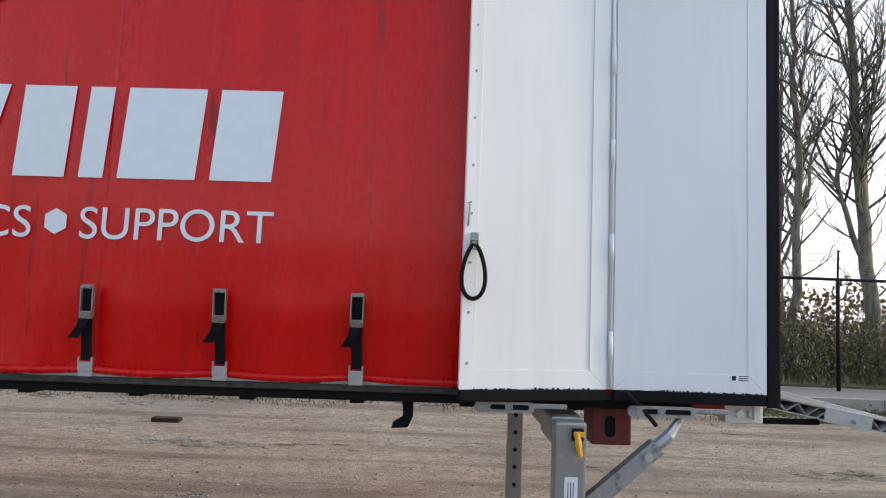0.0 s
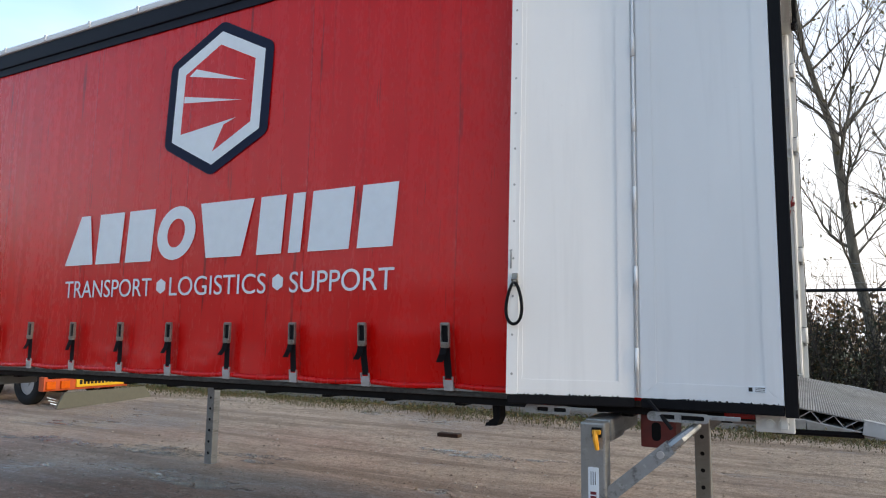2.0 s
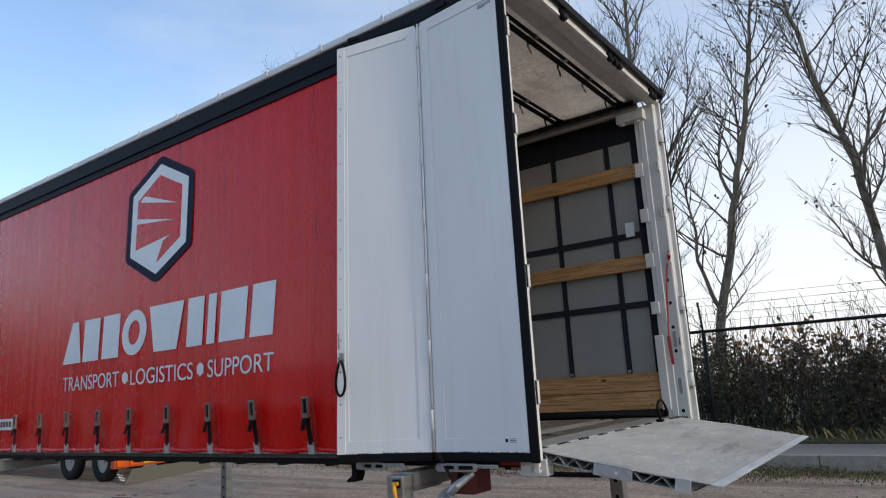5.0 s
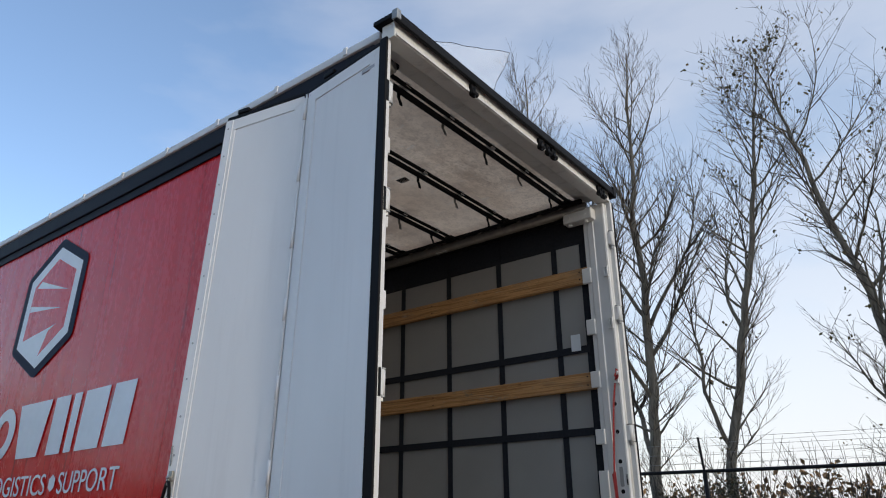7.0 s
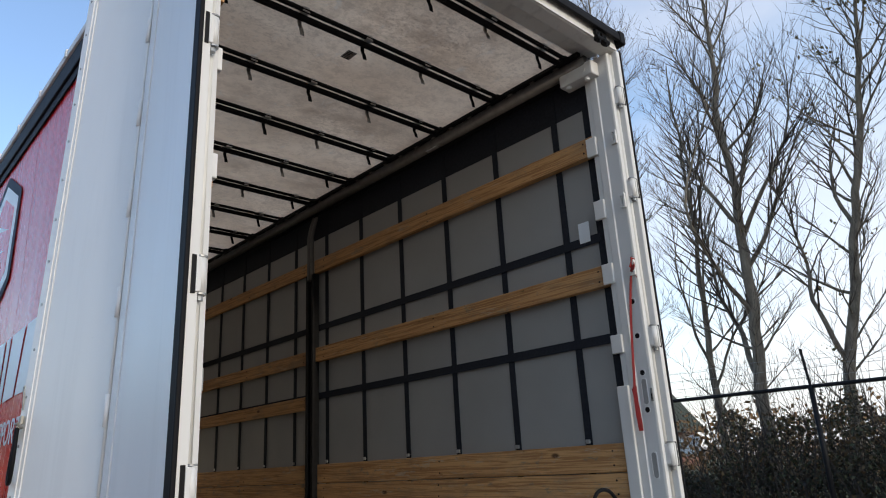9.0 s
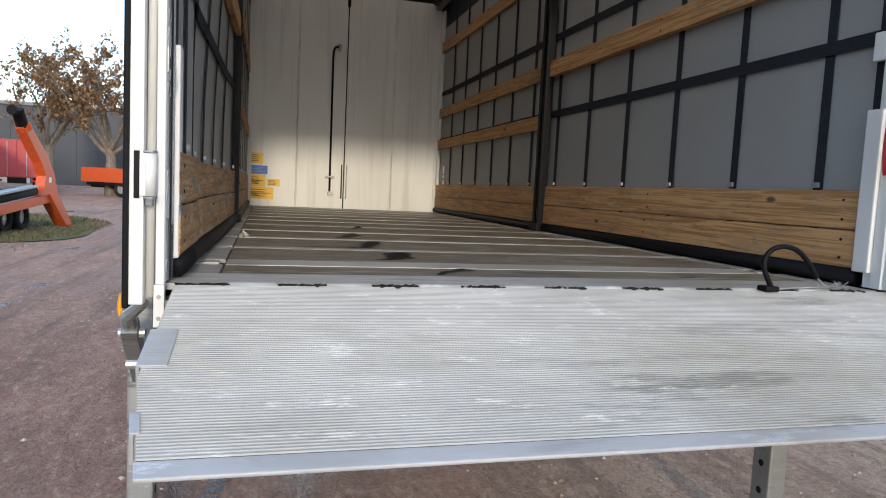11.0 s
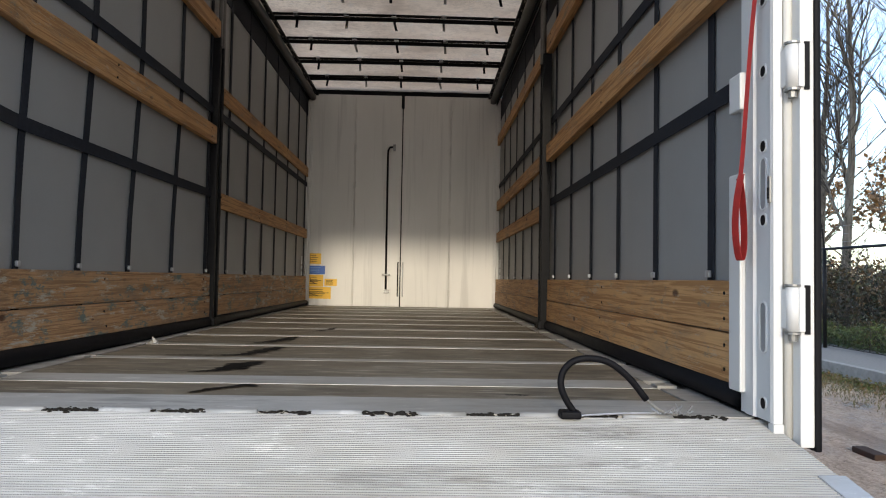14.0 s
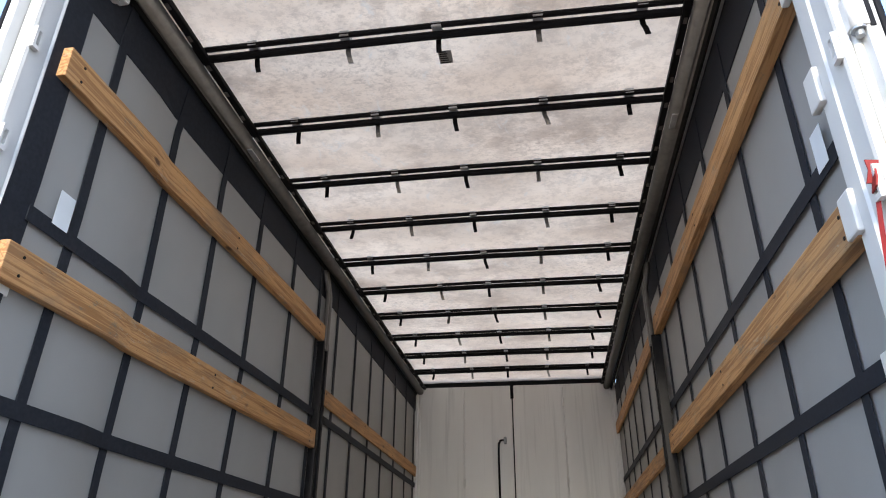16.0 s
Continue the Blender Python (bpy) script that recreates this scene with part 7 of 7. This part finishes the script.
# low red trailer seen below the body
def low_trailer():
    t = thing("low_trailer", (-19.0, 7.2, 0.1), "low red flatbed trailer with amber lamps and yellow warning board", "trailer")
    part("deck", bx((-27.5, 6.15, 0.92), (-15.6, 8.6, 1.06), 0.02), ORANGE_PAINT, t, "red flatbed deck")
    part("side_beam", bx((-27.5, 6.05, 0.55), (-18.3, 6.2, 0.80), 0.02), RED_BOX, t, "red side beam")
    part("white_board", bx((-27.0, 6.08, 0.98), (-18.4, 6.14, 1.20), 0.01), WHITE_BOX, t, "white side board")
    for x in (-17.75, -16.25):
        wheel(t, (x, 6.15, 0.56), (0, -1, 0), 0.46, 0.30)
        wheel(t, (x, 8.5, 0.56), (0, -1, 0), 0.46, 0.30)
    part("bumper", bx((-15.62, 6.55, 0.62), (-15.45, 9.4, 1.05), 0.02), ORANGE_PAINT, t, "orange-red rear bumper")
    for y in (6.6, 7.05):
        part("rear_lamp", bx((-15.46, y, 0.68), (-15.40, y + 0.28, 0.92), 0.015), plain("amber_lens", (0.75, 0.12, 0.01), 0.2), t, "amber rear lamp")
    sign = part("warning_board", bx((-15.46, 7.55, 0.70), (-15.41, 9.35, 1.0), 0.006), YELLOW, t, "yellow board with black bars")
    bm = bmesh.new()
    for k in range(13):
        y = 7.65 + 0.125 * k
        box(bm, (-15.408, y, 0.78), (-15.404, y + 0.085, 0.92))
    part("board_bars", bm, INK, t)
    bm = bmesh.new()
    slab(bm, [(6.55, 0.10), (9.9, 0.10), (9.7, 0.60), (6.9, 0.60)], lambda a, b, w: Vector((-15.05 + w + 0.25 * (b - 0.1) * -1, a, b)), 0.05)
    flap = part("tail_flap", bm, plain("muddy_rubber", (0.11, 0.105, 0.075), 0.8), t, "muddy folded tail flap")
    for y0 in (6.75, 8.0, 9.35):
        bm = bmesh.new()
        for s in (-1, 1):
            for k in range(3):
                slab(bm, [(y0 + s * (0.05 + 0.02 * k), 0.20 + 0.09 * k), (y0 + s * (0.30 + 0.03 * k), 0.26 + 0.10 * k), (y0 + s * (0.30 + 0.03 * k), 0.31 + 0.09 * k)], lambda a, b, w: Vector((-15.06 + w - 0.25 * (b - 0.1), a, b)), 0.01)
        part("flap_mark", bm, PRINT, t, "white wing-shaped mark")
    for ob in t.children_recursive:
        for v in ob.data.vertices:
            z = v.co.z - 0.085
            y = 5.05 + (v.co.y - 6.05) * 0.66
            tail = ob.name.split(".")[0]
            if tail in ("bumper", "rear_lamp", "warning_board", "board_bars"):
                y, z = y - 0.5, 0.33 + (v.co.z - 0.62) * 0.65
            elif tail in ("tail_flap", "flap_mark"):
                y, z = y - 0.5, 0.03 + (v.co.z - 0.1) * 0.58
            v.co = Vector((v.co.x + 2.3, y, z))
    bin_ = thing("dark_container", (-24.0, 10.2, 0.2), "dark open steel container behind the trailer", "container")
    part("shell", bx((-27.5, 9.6, 0.2), (-21.2, 11.6, 2.3), 0.04), CLAD_DARK, bin_)
    for k in range(9):
        part("rib", bx((-27.3 + 0.72 * k, 9.52, 0.25), (-27.2 + 0.72 * k, 9.61, 2.25), 0.01), CLAD_DARK, bin_)


low_trailer()


def box_trailer(name, c, yaw, size, mat, label, mat2=None, stripes=0):
    """A parked box body on wheels: shell, doors, lamps."""
    L, W, H, z0 = size
    t = thing(name, (c[0], c[1], 0), label, "trailer")
    M = Matrix.Translation((c[0], c[1], 0)) @ Matrix.Rotation(radians(yaw), 4, "Z")

    def ob(n, lo, hi, m, bevel=0.02, lab="", parent=None):
        bm = bmesh.new()
        box(bm, lo, hi, bevel)
        bmesh.ops.transform(bm, matrix=M, verts=bm.verts)
        return part(n, bm, m, parent or t, lab)
    ob("shell", (-L / 2, -W / 2, z0), (L / 2, W / 2, z0 + H), mat, 0.03)
    for s in (-1, 1):
        ob("rear_door", (L / 2, min(0.02 * s, s * W / 2 * 0.97), z0 + 0.06), (L / 2 + 0.05, max(0.02 * s, s * W / 2 * 0.97), z0 + H - 0.06), mat2 or mat, 0.01)
        ob("lock_bar", (L / 2 + 0.05, s * W * 0.2 - 0.02, z0 + 0.1), (L / 2 + 0.08, s * W * 0.2 + 0.02, z0 + H - 0.1), GALV, 0.005)
        ob("rear_lamp", (L / 2 - 0.02, min(s * W * 0.3, s * W * 0.47), z0 - 0.25), (L / 2 + 0.04, max(s * W * 0.3, s * W * 0.47), z0 - 0.10), TAIL_RED, 0.01)
        ob("side_skirt", (-L / 2 + 0.4, min(s * W * 0.46, s * W * 0.49), z0 - 0.22), (L / 2 - 0.3, max(s * W * 0.46, s * W * 0.49), z0 - 0.04), DARK_STEEL, 0.01)
    for k in range(stripes):
        x = -L / 2 + (k + 0.5) * L / stripes
        for s in (-1, 1):
            ob("stake", (x - 0.06, min(s * W / 2, s * (W / 2 + 0.06)), z0 - 0.2), (x + 0.06, max(s * W / 2, s * (W / 2 + 0.06)), z0 + H + 0.1), HOOK, 0.01)
    ob("underframe", (-L / 2 + 0.2, -0.5, z0 - 0.35), (L / 2 - 0.1, 0.5, z0), DARK_STEEL, 0.02)
    for x in (L / 2 - 1.2, L / 2 - 2.5):
        for s in (-1, 1):
            wheel(t, M @ Vector((x, s * (W / 2 - 0.18), 0.5)), M.to_3x3() @ Vector((0, s, 0)), 0.5, 0.32)
    return t


box_trailer("box_trailer", (-40.0, -16.3), 18, (9, 2.5, 2.8, 1.25), WHITE_BOX, "white box trailer with pale stakes", WHITE_BOX, 6)
box_trailer("box_trailer", (-50.0, -18.7), 20, (7, 2.5, 3.1, 1.2), WHITE_BOX, "white and blue refrigerated box trailer", BLUE_BOX)
box_trailer("box_trailer", (-48.0, -15.3), 18, (6.5, 2.5, 2.3, 0.95), RED_BOX, "faded red box trailer")
box_trailer("box_trailer", (-46.0, -8.2), 60, (5.5, 2.2, 0.9, 0.9), ORANGE_PAINT, "low bright orange drop-side trailer")
box_trailer("box_trailer", (-47.0, -3.9), 85, (3.6, 2.3, 1.7, 1.0), ORANGE_PAINT, "red and yellow tipper body", YELLOW)
g = box_trailer("box_trailer", (-44.0, -6.3), 70, (3.0, 1.6, 0.8, 0.8), CLAD_GREY, "small grey trailer with a spare tyre")


def hall(name, x0, x1, y0, y1, h, mat, label, bays, doors=()):
    b = thing(name, ((x0 + x1) / 2, (y0 + y1) / 2, 0), label, "building")
    part("wall", bx((x0, y0, 0), (x1, y1, h), 0.02), mat, b)
    part("roof", bx((x0 - 0.2, y0 - 0.2, h), (x1 + 0.25, y1 + 0.2, h + 0.35), 0.03), GLASS_GREY, b, "grey flat roof edge")
    for k in range(bays):
        y = y0 + (k + 0.5) * (y1 - y0) / bays
        part("cladding_rib", bx((x1, y - 0.06, 0.2), (x1 + 0.06, y + 0.06, h), 0.01), mat, b)
    for y in doors:
        part("shutter", bx((x1, y - 1.8, 0.0), (x1 + 0.08, y + 1.8, 4.0), 0.02), CLAD_GREY, b, "grey roller shutter")
    return b


hall("warehouse", -90, -74, -60, -13.2, 7.6, CLAD_DARK, "long dark-clad warehouse across the yard", 24, (-24, -36))
hall("warehouse", -90, -73, -12.9, 2.0, 7.0, CLAD_GREY, "grey-clad warehouse end across the yard", 8)
back = thing("warehouse", (0, -44, 0), "long grey-clad warehouse on the open side of the yard", "building")
part("wall", bx((-70, -52, 0), (60, -36, 6.4), 0.02), CLAD_GREY, back)
for k in range(26):
    part("cladding_rib", bx((-68 + 5 * k, -36.0, 0.2), (-67.88 + 5 * k, -35.94, 6.4), 0.01), CLAD_GREY, back)
part("roof", bx((-70.3, -52.3, 6.4), (60.3, -35.7, 6.75), 0.03), GLASS_GREY, back, "grey flat roof edge")
shed = thing("shed", (-28, 40, 0.3), "green-roofed brick shed beyond the hedge", "building")
part("wall", bx((-36, 36, 0.3), (-21.5, 44, 2.6), 0.02), plain("shed_brick", (0.22, 0.10, 0.07), 0.8, 0, 0.2, 4), shed)
bm = bmesh.new()
slab(bm, [(35.4, 2.5), (44.6, 2.5), (40, 5.2)], lambda a, b, w: Vector((-36.6 + w, a, b)), 15.6)
part("roof", bm, plain("green_roof", (0.045, 0.06, 0.05), 0.7, 0, 0.2, 2), shed, "dark green pitched roof")
for x in (-24.5, -18.5):
    part("window", bx((x, 35.92, 1.1), (x + 1.3, 36.0, 2.2), 0.01), WHITE_BOX, shed)


def broadleaf(x, y, height, seed, leafmat, label, leafsize=0.11, dens=1.0, z0=0.0, group="autumn trees across the yard"):
    rnd = random.Random(seed)
    tree = thing("tree", (x, y, z0), label, "tree", group)
    bm, tw, leaves = bmesh.new(), bmesh.new(), []
    fork = height * 0.26
    pts = [Vector((x + rnd.gauss(0, 0.05), y + rnd.gauss(0, 0.05), z0 - 0.05 + fork * i / 4)) for i in range(5)]
    tube(bm, pts, [0.030 * height * (1.15 - 0.4 * i / 4) for i in range(5)], 9, False)
    for k in range(6):
        a = 2 * math.pi * (k + rnd.uniform(-0.3, 0.3)) / 6
        d = Vector((math.cos(a) * 0.75, math.sin(a) * 0.75, rnd.uniform(0.7, 1.3)))
        grow(bm, tw, leaves, pts[-1] - Vector((0, 0, 0.25 * (k % 3))), d, height * rnd.uniform(0.42, 0.62), 0.013 * height, 3, rnd, 0.35, 0.5, 0.0, 0.012)
    part("trunk", bm, BARK, tree, "", True)
    tips = []
    tw.verts.ensure_lookup_table()
    for vtx in list(tw.verts)[::3]:
        if rnd.random() < 0.8 * dens:
            tips.append(vtx.co + Vector((rnd.gauss(0, 0.14), rnd.gauss(0, 0.14), rnd.gauss(0, 0.14))))
    tagged(part("branchwork", tw, TWIG, tree), kind="stuff")
    me = leaf_mesh(tips, leafsize, rnd)
    me.materials.append(leafmat)
    cr = new("crown", me)
    cr.parent = tree
    cr.matrix_parent_inverse = Matrix.Translation(-BASE[tree.name])
    tagged(cr, "sparse russet leaves")


for k, (x, y, h) in enumerate(((-46.5, -9.4, 12.0), (-56, -15.6, 13.0), (-48, -5.3, 12.4), (-49, -1.5, 11.0), (-47, -20.5, 10.5), (-50, -27.5, 10.5))):
    broadleaf(x, y, h, 40 + k, LEAF_BROWN, "autumn tree with thinning russet leaves", 0.13, 1.5)
for k, (x, y, h) in enumerate(((-37, 13.6, 6.5), (-39, 15, 7.5), (-30, 19, 9.0), (-24, 21, 8.0), (-41, 12, 9.0))):
    broadleaf(x, y, h, 60 + k, LEAF_BROWN, "russet tree beyond the hedge", 0.13, 0.9, 0.3, "trees beyond the hedge")

# a far bare tree beyond the hedge
poplar(12.0, 24, 14.0, 0.2, 84, (0, 0), "distant bare poplar beyond the hedge")
